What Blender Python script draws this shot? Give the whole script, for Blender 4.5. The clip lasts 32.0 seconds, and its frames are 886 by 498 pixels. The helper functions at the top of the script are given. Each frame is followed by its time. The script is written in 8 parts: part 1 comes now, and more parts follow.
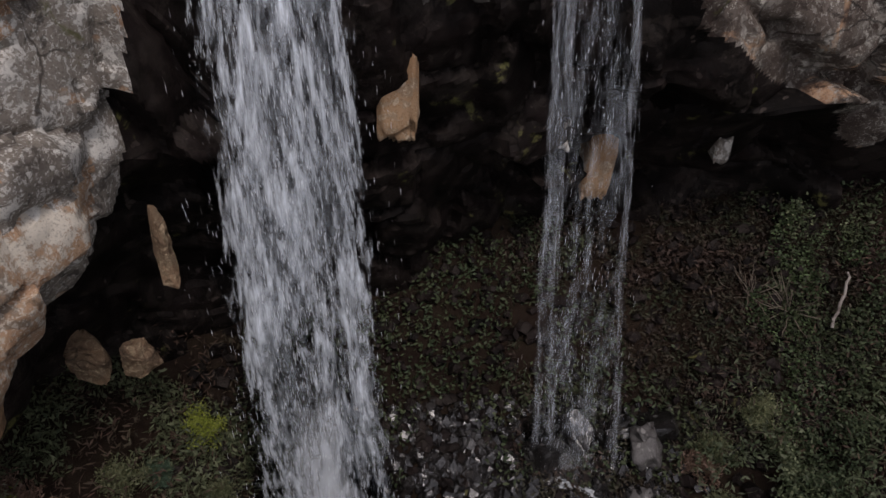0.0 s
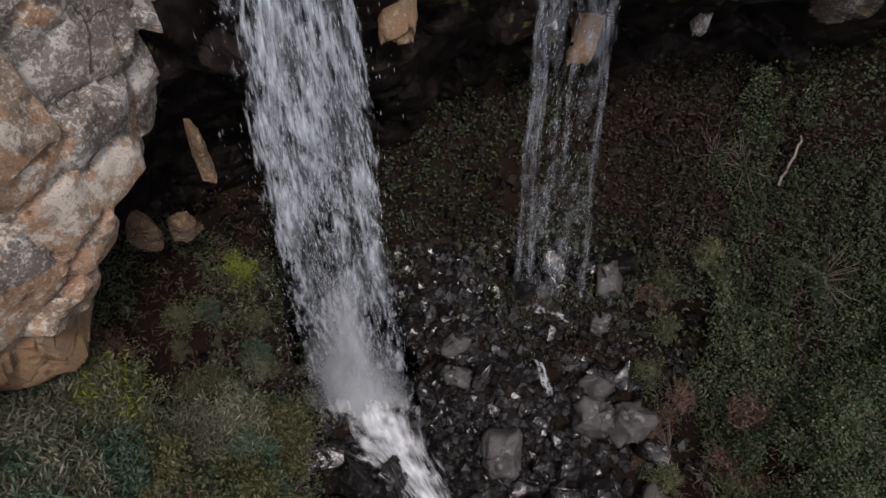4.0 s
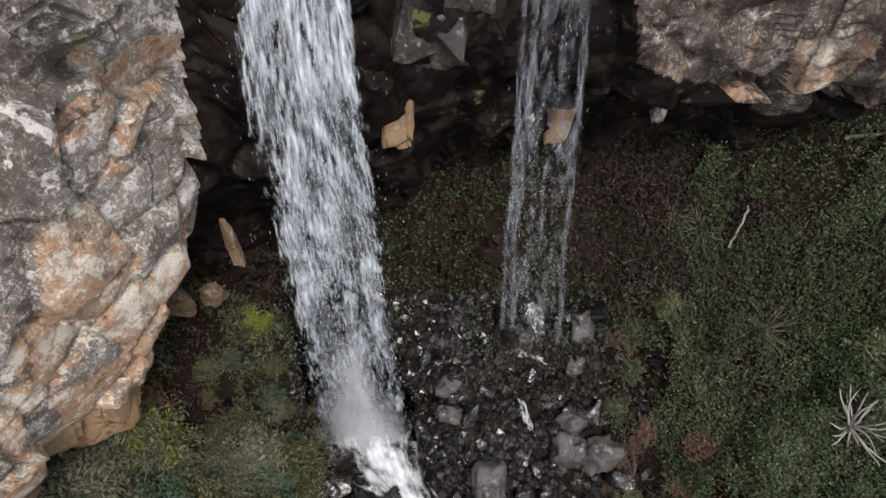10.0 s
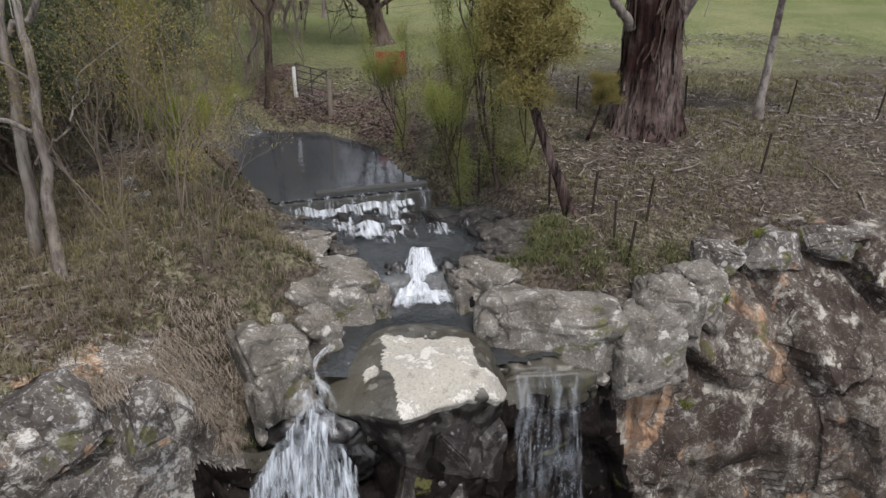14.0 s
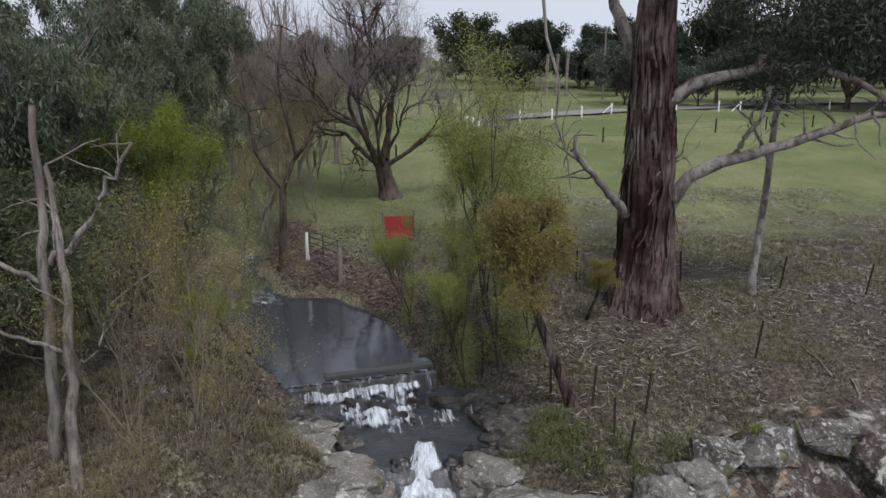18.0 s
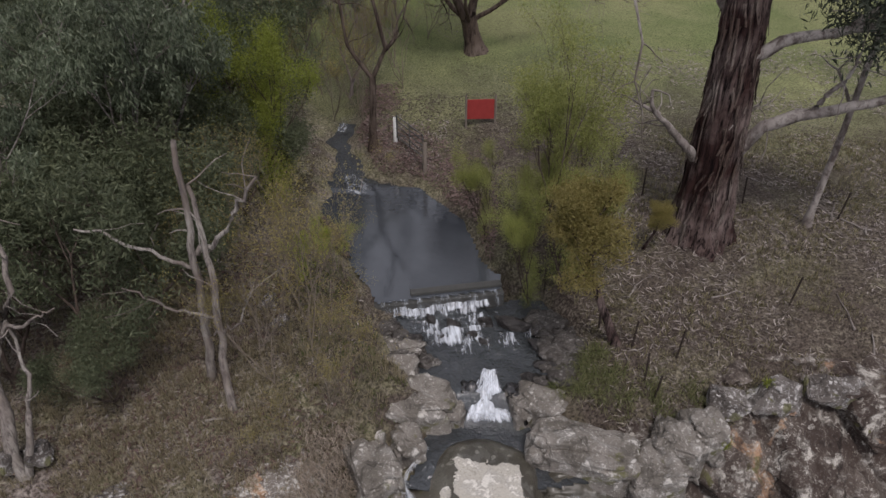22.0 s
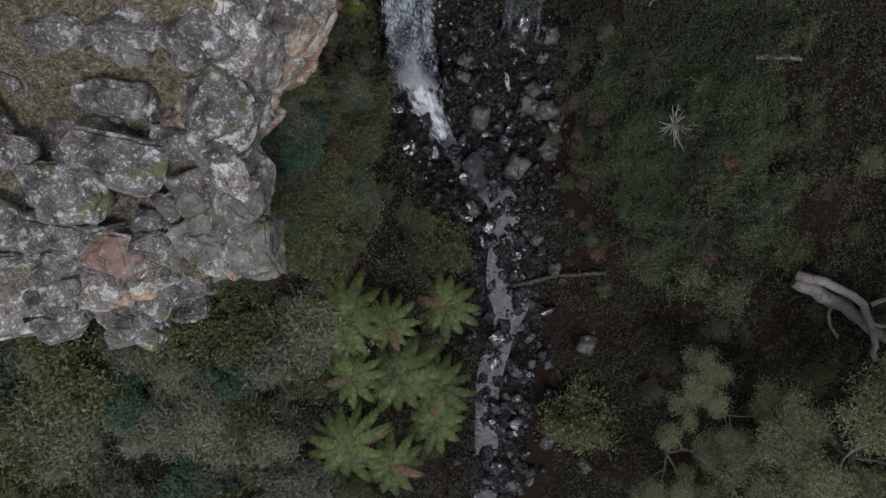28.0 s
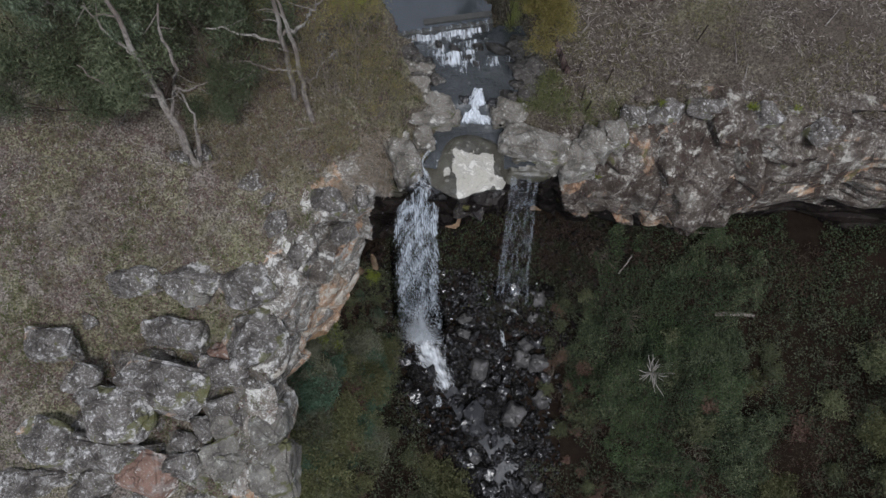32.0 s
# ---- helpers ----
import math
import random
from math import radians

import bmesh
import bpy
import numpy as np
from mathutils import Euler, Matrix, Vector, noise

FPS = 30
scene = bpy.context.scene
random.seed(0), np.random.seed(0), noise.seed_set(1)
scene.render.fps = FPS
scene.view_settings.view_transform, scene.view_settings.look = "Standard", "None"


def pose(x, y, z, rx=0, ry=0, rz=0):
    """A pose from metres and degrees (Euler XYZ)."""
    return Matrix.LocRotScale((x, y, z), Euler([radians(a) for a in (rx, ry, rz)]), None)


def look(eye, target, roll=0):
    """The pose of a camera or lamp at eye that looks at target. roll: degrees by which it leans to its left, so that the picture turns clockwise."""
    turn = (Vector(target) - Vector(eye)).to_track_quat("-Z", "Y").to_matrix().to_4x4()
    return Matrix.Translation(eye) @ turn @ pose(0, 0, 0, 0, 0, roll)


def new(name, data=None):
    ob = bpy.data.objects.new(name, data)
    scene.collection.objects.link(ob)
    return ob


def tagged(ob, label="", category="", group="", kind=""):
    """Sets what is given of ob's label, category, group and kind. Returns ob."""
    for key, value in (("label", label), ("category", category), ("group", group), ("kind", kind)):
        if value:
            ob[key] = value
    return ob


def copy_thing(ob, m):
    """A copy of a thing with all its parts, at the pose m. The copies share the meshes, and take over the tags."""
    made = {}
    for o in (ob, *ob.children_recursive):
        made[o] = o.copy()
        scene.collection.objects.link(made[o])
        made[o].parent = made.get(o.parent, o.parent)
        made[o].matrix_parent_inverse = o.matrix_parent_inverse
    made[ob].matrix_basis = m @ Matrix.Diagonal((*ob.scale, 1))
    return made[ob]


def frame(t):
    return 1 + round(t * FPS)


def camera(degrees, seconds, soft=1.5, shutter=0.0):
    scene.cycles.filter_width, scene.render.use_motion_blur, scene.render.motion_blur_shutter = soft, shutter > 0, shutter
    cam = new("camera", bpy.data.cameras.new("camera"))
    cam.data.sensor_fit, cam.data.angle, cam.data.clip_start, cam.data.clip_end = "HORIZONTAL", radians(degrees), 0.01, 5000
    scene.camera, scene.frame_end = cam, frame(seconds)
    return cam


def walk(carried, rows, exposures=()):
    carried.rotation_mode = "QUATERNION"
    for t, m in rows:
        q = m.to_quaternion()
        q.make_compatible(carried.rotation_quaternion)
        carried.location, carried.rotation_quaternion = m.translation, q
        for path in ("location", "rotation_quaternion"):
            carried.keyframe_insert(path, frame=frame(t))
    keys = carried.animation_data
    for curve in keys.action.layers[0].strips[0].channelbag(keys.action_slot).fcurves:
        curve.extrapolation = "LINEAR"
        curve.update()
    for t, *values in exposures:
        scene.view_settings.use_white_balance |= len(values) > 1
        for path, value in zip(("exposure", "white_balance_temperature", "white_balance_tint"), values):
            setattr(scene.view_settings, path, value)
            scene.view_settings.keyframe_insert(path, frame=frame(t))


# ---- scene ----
cam = camera(64.7, 32.0)


def gaze(yaw, pitch, roll):
    """Turn of the camera from yaw, pitch and roll in degrees; pitch -90 looks straight down."""
    return Euler((0, 0, radians(yaw))).to_matrix() @ Euler((radians(90 + pitch), 0, 0)).to_matrix() @ Euler((0, 0, radians(roll))).to_matrix()


PATH = [
    (0, (0.004, 0.679, -1.052), (0.64, -36.05, -0.54)),
    (0.5, (-0.006, 0.69, -0.672), (0.56, -38.57, -0.5)),
    (1, (0.017, 0.69, -0.3), (0.62, -40.91, -0.52)),
    (1.5, (0.047, 0.674, 0.122), (0.64, -43.28, -0.62)),
    (2, (0.023, 0.734, 0.55), (0.51, -45.77, -0.56)),
    (2.5, (0.021, 0.748, 0.984), (0.48, -48.3, -0.47)),
    (3, (0.025, 0.765, 1.357), (0.5, -50.56, -0.51)),
    (3.5, (0.037, 0.788, 1.766), (0.57, -52.96, -0.62)),
    (5.5, (-0.029, 0.933, 3.426), (-0.21, -63.04, -0.03)),
    (6, (-0.022, 0.948, 3.745), (-0.37, -65.5, 0.17)),
    (6.5, (-0.013, 0.908, 4.009), (-0.58, -67.96, 0.25)),
    (7, (0.006, 0.895, 4.169), (-0.67, -68.1, 0.29)),
    (7.5, (0.013, 0.908, 4.386), (-0.75, -68.15, 0.38)),
    (8, (-0.008, 0.929, 4.592), (-0.81, -68.19, 0.38)),
    (8.5, (0.003, 0.942, 4.804), (-0.78, -67.53, 0.33)),
    (9, (0.003, 0.899, 4.985), (-0.74, -64.43, 0.25)),
    (9.5, (0.004, 0.902, 5.185), (-0.69, -60.12, 0.14)),
    (10, (0.022, 0.916, 5.37), (-0.59, -56.14, 0.04)),
    (10.5, (0.063, 0.923, 5.584), (-0.45, -51.84, 0.06)),
    (11, (0.043, 0.923, 5.73), (-0.51, -47.76, -0.05)),
    (11.5, (-0.002, 0.935, 5.863), (-0.66, -43.35, -0.03)),
    (12, (-0.03, 0.954, 5.994), (-0.8, -39.34, -0.02)),
    (12.5, (-0.07, 0.982, 6.137), (-1.03, -35.09, 0.09)),
    (13, (-0.062, 0.961, 6.275), (-1.04, -31.18, 0.04)),
    (13.5, (-0.056, 0.955, 6.445), (-1.0, -27.1, 0.01)),
    (14, (-0.079, 0.971, 6.594), (-1.06, -23.34, 0.01)),
    (14.5, (-0.079, 0.964, 6.765), (-0.98, -19.3, -0.01)),
    (15, (-0.068, 0.964, 6.92), (-0.91, -15.47, -0.09)),
    (15.5, (-0.058, 0.945, 7.027), (-0.88, -14.47, -0.08)),
    (17.5, (-0.059, 0.94, 8.429), (-0.78, -14.71, 0.08)),
    (18, (-0.054, 0.932, 8.798), (-0.54, -14.61, 0.03)),
    (18.5, (-0.044, 0.958, 9.338), (0.44, -14.67, -0.03)),
    (19, (-0.055, 0.973, 9.94), (1.45, -14.74, -0.01)),
    (19.5, (-0.09, 0.974, 10.643), (2.56, -14.85, -0.07)),
    (20, (-0.075, 1.01, 11.39), (3.56, -15.5, -0.19)),
    (20.5, (0.004, 1.009, 12.279), (4.56, -18.42, -0.19)),
    (21, (0.064, 0.949, 13.239), (5.55, -23.83, -0.27)),
    (21.5, (0.076, 0.919, 14.133), (6.34, -29.72, -0.24)),
    (22, (0.047, 0.916, 14.854), (6.73, -35.1, -0.13)),
    (22.5, (0.0, 0.911, 15.589), (6.96, -40.74, 0.02)),
    (23, (0.007, 0.957, 16.391), (7.18, -46.15, 0.16)),
    (23.5, (0.039, 1.01, 17.229), (7.29, -51.82, 0.3)),
    (24, (0.047, 1.061, 18.048), (7.35, -57.15, 0.27)),
    (24.5, (0.081, 1.157, 18.877), (7.65, -62.9, 0.03)),
    (25, (0.106, 1.172, 19.558), (7.67, -68.13, -0.06)),
    (25.5, (0.112, 1.136, 20.191), (7.56, -73.72, -0.08)),
    (26, (0.104, 1.106, 20.684), (7.54, -78.92, -0.19)),
    (26.5, (0.104, 1.095, 21.185), (7.46, -84.52, -0.15)),
    (28.5, (0.152, 1.499, 22.437), (7.42, -93.45, 0.01)),
    (29, (0.152, 1.509, 22.935), (7.44, -93.44, -0.02)),
    (29.5, (0.158, 1.467, 23.375), (7.38, -92.14, 0.01)),
    (30, (0.126, 1.425, 23.85), (7.19, -88.46, 0.12)),
    (30.5, (0.062, 1.261, 24.381), (7.05, -83.83, 0.23)),
    (31, (0.063, 0.771, 24.883), (7.28, -79.6, -0.05)),
    (31.5, (0.231, -0.146, 25.437), (7.68, -74.9, -0.3)),
    (32, (0.476, -1.325, 25.955), (8.07, -69.61, -0.5)),
]
# the film's own exposure, in stops
EXPOSURES = [(0, -0.02, 6500, 19), (3, 0.05, 6500, 19), (4.5, 0.15, 6500, 18), (6, 0.5, 6500, 17), (9, 0.75, 6500, 16), (11, 0.76, 6500, 14), (13, 0.68, 6450, 13), (15.5, 0.27, 6150, 12), (18, 0.22, 6050, 12), (20, 0.34, 6000, 13), (22, 0.08, 6350, 18), (24, -0.2, 6250, 17), (26.5, -0.66, 5750, 16), (29, 0.05, 5950, 11), (32, 0.05, 5900, 11)]
walk(cam, [(t, Matrix.LocRotScale(eye, gaze(*turn), None)) for t, eye, turn in PATH], EXPOSURES)

# ---- light ----
world = bpy.data.worlds.new("overcast_sky")
scene.world = world
world.use_nodes = True
wn, wl = world.node_tree.nodes, world.node_tree.links
sky = wn.new("ShaderNodeTexSky")
sky.sky_type, sky.sun_disc = "NISHITA", False
sky.sun_elevation, sky.sun_rotation = radians(48), radians(200)
sky.air_density, sky.dust_density, sky.ozone_density = 1.0, 1.0, 1.0
grey = wn.new("ShaderNodeHueSaturation")
grey.inputs["Saturation"].default_value = 0.12
wl.new(sky.outputs[0], grey.inputs["Color"])
cloud_at = wn.new("ShaderNodeTexCoord")
cloud = wn.new("ShaderNodeTexNoise")
cloud.inputs["Scale"].default_value, cloud.inputs["Detail"].default_value = 2.2, 5
wl.new(cloud_at.outputs["Generated"], cloud.inputs["Vector"])
cloud_mix = wn.new("ShaderNodeMixRGB")
cloud_mix.blend_type = "MULTIPLY"
cloud_mix.inputs["Fac"].default_value = 0.3
overcast = wn.new("ShaderNodeMixRGB")
overcast.inputs["Fac"].default_value = 0.8
overcast.inputs["Color2"].default_value = (7.2, 7.5, 8.1, 1)
wl.new(grey.outputs[0], overcast.inputs["Color1"])
wl.new(overcast.outputs[0], cloud_mix.inputs["Color1"])
wl.new(cloud.outputs["Fac"], cloud_mix.inputs["Color2"])
wl.new(cloud_mix.outputs[0], wn["Background"].inputs["Color"])
wn["Background"].inputs["Strength"].default_value = 0.1
sun = new("sun", bpy.data.lights.new("sun", "SUN"))
sun.data.energy, sun.data.angle, sun.data.color = 1.65, radians(14), (1.0, 0.95, 0.88)
sun.matrix_world = look((0, 0, 60), (-14, 30, 0))

# ---- materials ----


def shader(name, rough=0.8, spec=0.3, metal=0.0):
    m = bpy.data.materials.new(name)
    m.use_nodes = True
    b = m.node_tree.nodes["Principled BSDF"]
    b.inputs["Roughness"].default_value, b.inputs["Metallic"].default_value = rough, metal
    b.inputs["Specular IOR Level"].default_value = spec
    return m, m.node_tree.nodes, m.node_tree.links, b


def noise_fac(n, l, scale, detail=4, rough=0.6, dist=0.0, stretch=None, space="Object"):
    at = n.new("ShaderNodeTexCoord")
    tex = n.new("ShaderNodeTexNoise")
    tex.inputs["Scale"].default_value, tex.inputs["Detail"].default_value = scale, detail
    tex.inputs["Roughness"].default_value, tex.inputs["Distortion"].default_value = rough, dist
    src = at.outputs[space]
    if stretch:
        mp = n.new("ShaderNodeMapping")
        mp.inputs["Scale"].default_value = stretch
        l.new(src, mp.inputs["Vector"])
        src = mp.outputs[0]
    l.new(src, tex.inputs["Vector"])
    return tex.outputs["Fac"]


def ramp(n, l, fac, stops, flat=False):
    r = n.new("ShaderNodeValToRGB")
    e = r.color_ramp.elements
    while len(e) < len(stops):
        e.new(0.5)
    for k, (p, c) in zip(e, stops):
        k.position, k.color = p, (c, c, c, 1) if isinstance(c, (int, float)) else (*c, 1)
    if flat:
        r.color_ramp.interpolation = "CONSTANT"
    l.new(fac, r.inputs["Fac"])
    return r.outputs[0]


def mix(n, l, fac, a, b, how="MIX"):
    m = n.new("ShaderNodeMixRGB")
    m.blend_type = how
    for sock, v in (("Fac", fac), ("Color1", a), ("Color2", b)):
        if isinstance(v, bpy.types.NodeSocket):
            l.new(v, m.inputs[sock])
        elif isinstance(v, tuple):
            m.inputs[sock].default_value = (*v, 1)
        else:
            m.inputs[sock].default_value = v if sock == "Fac" else (v, v, v, 1)
    return m.outputs[0]


def bump(n, l, b, fac, strength=0.5, dist=0.05):
    k = n.new("ShaderNodeBump")
    k.inputs["Strength"].default_value, k.inputs["Distance"].default_value = strength, dist
    l.new(fac, k.inputs["Height"])
    l.new(k.outputs[0], b.inputs["Normal"])




def rock_material(name, base, dark, lichen, moss=0.0, orange=0.0, rough=0.85, lichen_cut=0.56, cracks=0.7, spec=0.25, relief=0.9, streak=0.0):
    m, n, l, b = shader(name, rough, spec)
    big = noise_fac(n, l, 0.45, 4, 0.55, 0.8)
    mid = noise_fac(n, l, 1.5, 9, 0.68, 0.5)
    spot = noise_fac(n, l, 5.5, 7, 0.7, 0.6)
    fine = noise_fac(n, l, 22, 5, 0.75)
    c = mix(n, l, ramp(n, l, big, [(0.4, 0.0), (0.6, 1.0)]), dark, base)
    if orange:
        w = noise_fac(n, l, 0.5, 5, 0.55, 1.2)
        fresh = mix(n, l, ramp(n, l, mid, [(0.35, 0.0), (0.65, 1.0)]), (0.30, 0.16, 0.09), (0.58, 0.40, 0.26))
        c = mix(n, l, ramp(n, l, w, [(0.64 - orange * 0.3, 0.0), (0.67 - orange * 0.3, 0.92)]), c, fresh)
    # broad grey crusts, then sharp pale patches, then round spots
    c = mix(n, l, ramp(n, l, mid, [(0.52, 0.0), (0.55, 0.55)]), c, tuple(v * 0.58 for v in lichen))
    c = mix(n, l, ramp(n, l, mix(n, l, 0.35, mid, spot), [(lichen_cut, 0.0), (lichen_cut + 0.012, 0.9)]), c, tuple(min(1, v * 1.1) for v in lichen))
    at = n.new("ShaderNodeTexCoord")
    warp = n.new("ShaderNodeMixRGB")
    warp.blend_type = "ADD"
    warp.inputs["Fac"].default_value = 0.5
    tex = n.new("ShaderNodeTexNoise")
    tex.inputs["Scale"].default_value, tex.inputs["Detail"].default_value = 2.5, 4
    l.new(at.outputs["Object"], tex.inputs["Vector"])
    l.new(at.outputs["Object"], warp.inputs["Color1"])
    l.new(tex.outputs["Color"], warp.inputs["Color2"])
    dots = n.new("ShaderNodeTexVoronoi")
    dots.inputs["Scale"].default_value = 4.6
    l.new(warp.outputs[0], dots.inputs["Vector"])
    pick = n.new("ShaderNodeSeparateXYZ")
    l.new(dots.outputs["Color"], pick.inputs[0])
    size = n.new("ShaderNodeMapRange")
    size.inputs["From Min"].default_value, size.inputs["From Max"].default_value = lichen_cut + 0.02, 1.0
    size.inputs["To Max"].default_value = 0.38
    l.new(pick.outputs["X"], size.inputs["Value"])
    near = n.new("ShaderNodeMath")
    near.operation = "LESS_THAN"
    l.new(dots.outputs["Distance"], near.inputs[0])
    l.new(size.outputs[0], near.inputs[1])
    spots = mix(n, l, 1.0, near.outputs[0], ramp(n, l, spot, [(0.40, 0.15), (0.5, 0.85)]), "MULTIPLY")
    c = mix(n, l, spots, c, lichen)
    speck = noise_fac(n, l, 13, 5, 0.65, 0.9)
    c = mix(n, l, mix(n, l, 1.0, ramp(n, l, speck, [(lichen_cut + 0.01, 0.0), (lichen_cut + 0.035, 0.9)]), ramp(n, l, big, [(0.36, 0.25), (0.56, 1.0)]), "MULTIPLY"), c, lichen)
    if moss:
        g = noise_fac(n, l, 0.9, 6, 0.65, 0.5)
        c = mix(n, l, ramp(n, l, g, [(0.64 - moss * 0.2, 0.0), (0.68 - moss * 0.2, 0.8)]), c, mix(n, l, spot, (0.07, 0.07, 0.025), (0.17, 0.165, 0.06)))
    # dark weathering
    c = mix(n, l, ramp(n, l, mid, [(0.36, 0.85), (0.43, 0.0)]), c, tuple(v * 0.5 for v in dark))
    c = mix(n, l, ramp(n, l, fine, [(0.34, 0.6), (0.48, 0.0)]), c, tuple(v * 0.4 for v in dark))
    if streak:
        run = noise_fac(n, l, 1.3, 6, 0.65, 0.5, (1.6, 1.6, 0.4))
        c = mix(n, l, ramp(n, l, run, [(0.44, streak), (0.56, 0.0)]), c, (0.045, 0.03, 0.023))
    # fine joints
    cell = n.new("ShaderNodeTexVoronoi")
    cell.feature = "DISTANCE_TO_EDGE"
    cell.inputs["Scale"].default_value = 0.55
    l.new(warp.outputs[0], cell.inputs["Vector"])
    broken = ramp(n, l, noise_fac(n, l, 0.8, 3), [(0.42, 1.0 - cracks), (0.58, 1.0)])
    joint = mix(n, l, 1.0, ramp(n, l, cell.outputs["Distance"], [(0.0, 0.0), (0.016, 1.0)]), broken, "LIGHTEN")
    c = mix(n, l, joint, tuple(v * 0.18 for v in dark), c)
    l.new(c, b.inputs["Base Color"])
    bump(n, l, b, mix(n, l, 0.6, mix(n, l, 1.0, spot, joint, "MULTIPLY"), fine), relief * 0.75, 0.05)
    return m


ROCK = rock_material("basalt_lichen", (0.265, 0.232, 0.197), (0.115, 0.098, 0.084), (0.61, 0.585, 0.54), 0.06, 0.15, lichen_cut=0.54)
ROCK_RIM = rock_material("basalt_weathered_rim", (0.17, 0.142, 0.12), (0.055, 0.04, 0.033), (0.45, 0.42, 0.37), 0.06, 0.12, lichen_cut=0.553, streak=0.65)
ROCK_ORANGE = rock_material("basalt_fresh_orange", (0.37, 0.28, 0.205), (0.18, 0.135, 0.10), (0.60, 0.545, 0.465), 0.0, 0.78, lichen_cut=0.535)
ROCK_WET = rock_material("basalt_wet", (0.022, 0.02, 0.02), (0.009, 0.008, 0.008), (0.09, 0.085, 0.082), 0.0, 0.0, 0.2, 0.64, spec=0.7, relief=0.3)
# damp rock, near black: the overhang's shade is put into its colour
ROCK_CAVE = rock_material("basalt_damp_painted_shade", (0.016, 0.011, 0.010), (0.006, 0.0045, 0.004), (0.065, 0.052, 0.045), 0.02, 0.0, 0.6, 0.63, spec=0.12)
ROCK_PALE = rock_material("pale_flat_rock", (0.56, 0.53, 0.46), (0.47, 0.44, 0.38), (0.66, 0.63, 0.57), 0, 0, lichen_cut=0.55, cracks=0.0)
ROCK_TAN = rock_material("tan_fresh_rock", (0.45, 0.29, 0.17), (0.33, 0.19, 0.10), (0.55, 0.44, 0.32), 0, 0, lichen_cut=0.58, cracks=0.1)

ROCK_OLIVE = rock_material("wet_olive_rock", (0.125, 0.115, 0.09), (0.06, 0.054, 0.042), (0.22, 0.21, 0.18), 0.2, 0, 0.3, 0.62, cracks=0.15, spec=0.5, relief=0.35)


def ground_material(name, cols, scale=1.0, strength=0.8):
    m, n, l, b = shader(name, 0.95, 0.1)
    big = noise_fac(n, l, 0.25 * scale, 5, 0.65, 0.3)
    mid = noise_fac(n, l, 2.2 * scale, 6, 0.75)
    fine = noise_fac(n, l, 30 * scale, 4, 0.8)
    c = mix(n, l, ramp(n, l, big, [(0.38, 0.0), (0.62, 1.0)]), cols[0], cols[1])
    c = mix(n, l, ramp(n, l, mid, [(0.42, 0.0), (0.62, 0.9)]), c, cols[2])
    c = mix(n, l, ramp(n, l, fine, [(0.3, 0.75), (0.55, 0.0)]), c, cols[3])
    l.new(c, b.inputs["Base Color"])
    bump(n, l, b, mix(n, l, 0.6, mid, fine), strength, 0.08)
    return m


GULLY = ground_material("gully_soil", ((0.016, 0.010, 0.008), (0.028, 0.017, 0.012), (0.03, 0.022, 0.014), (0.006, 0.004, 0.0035)))


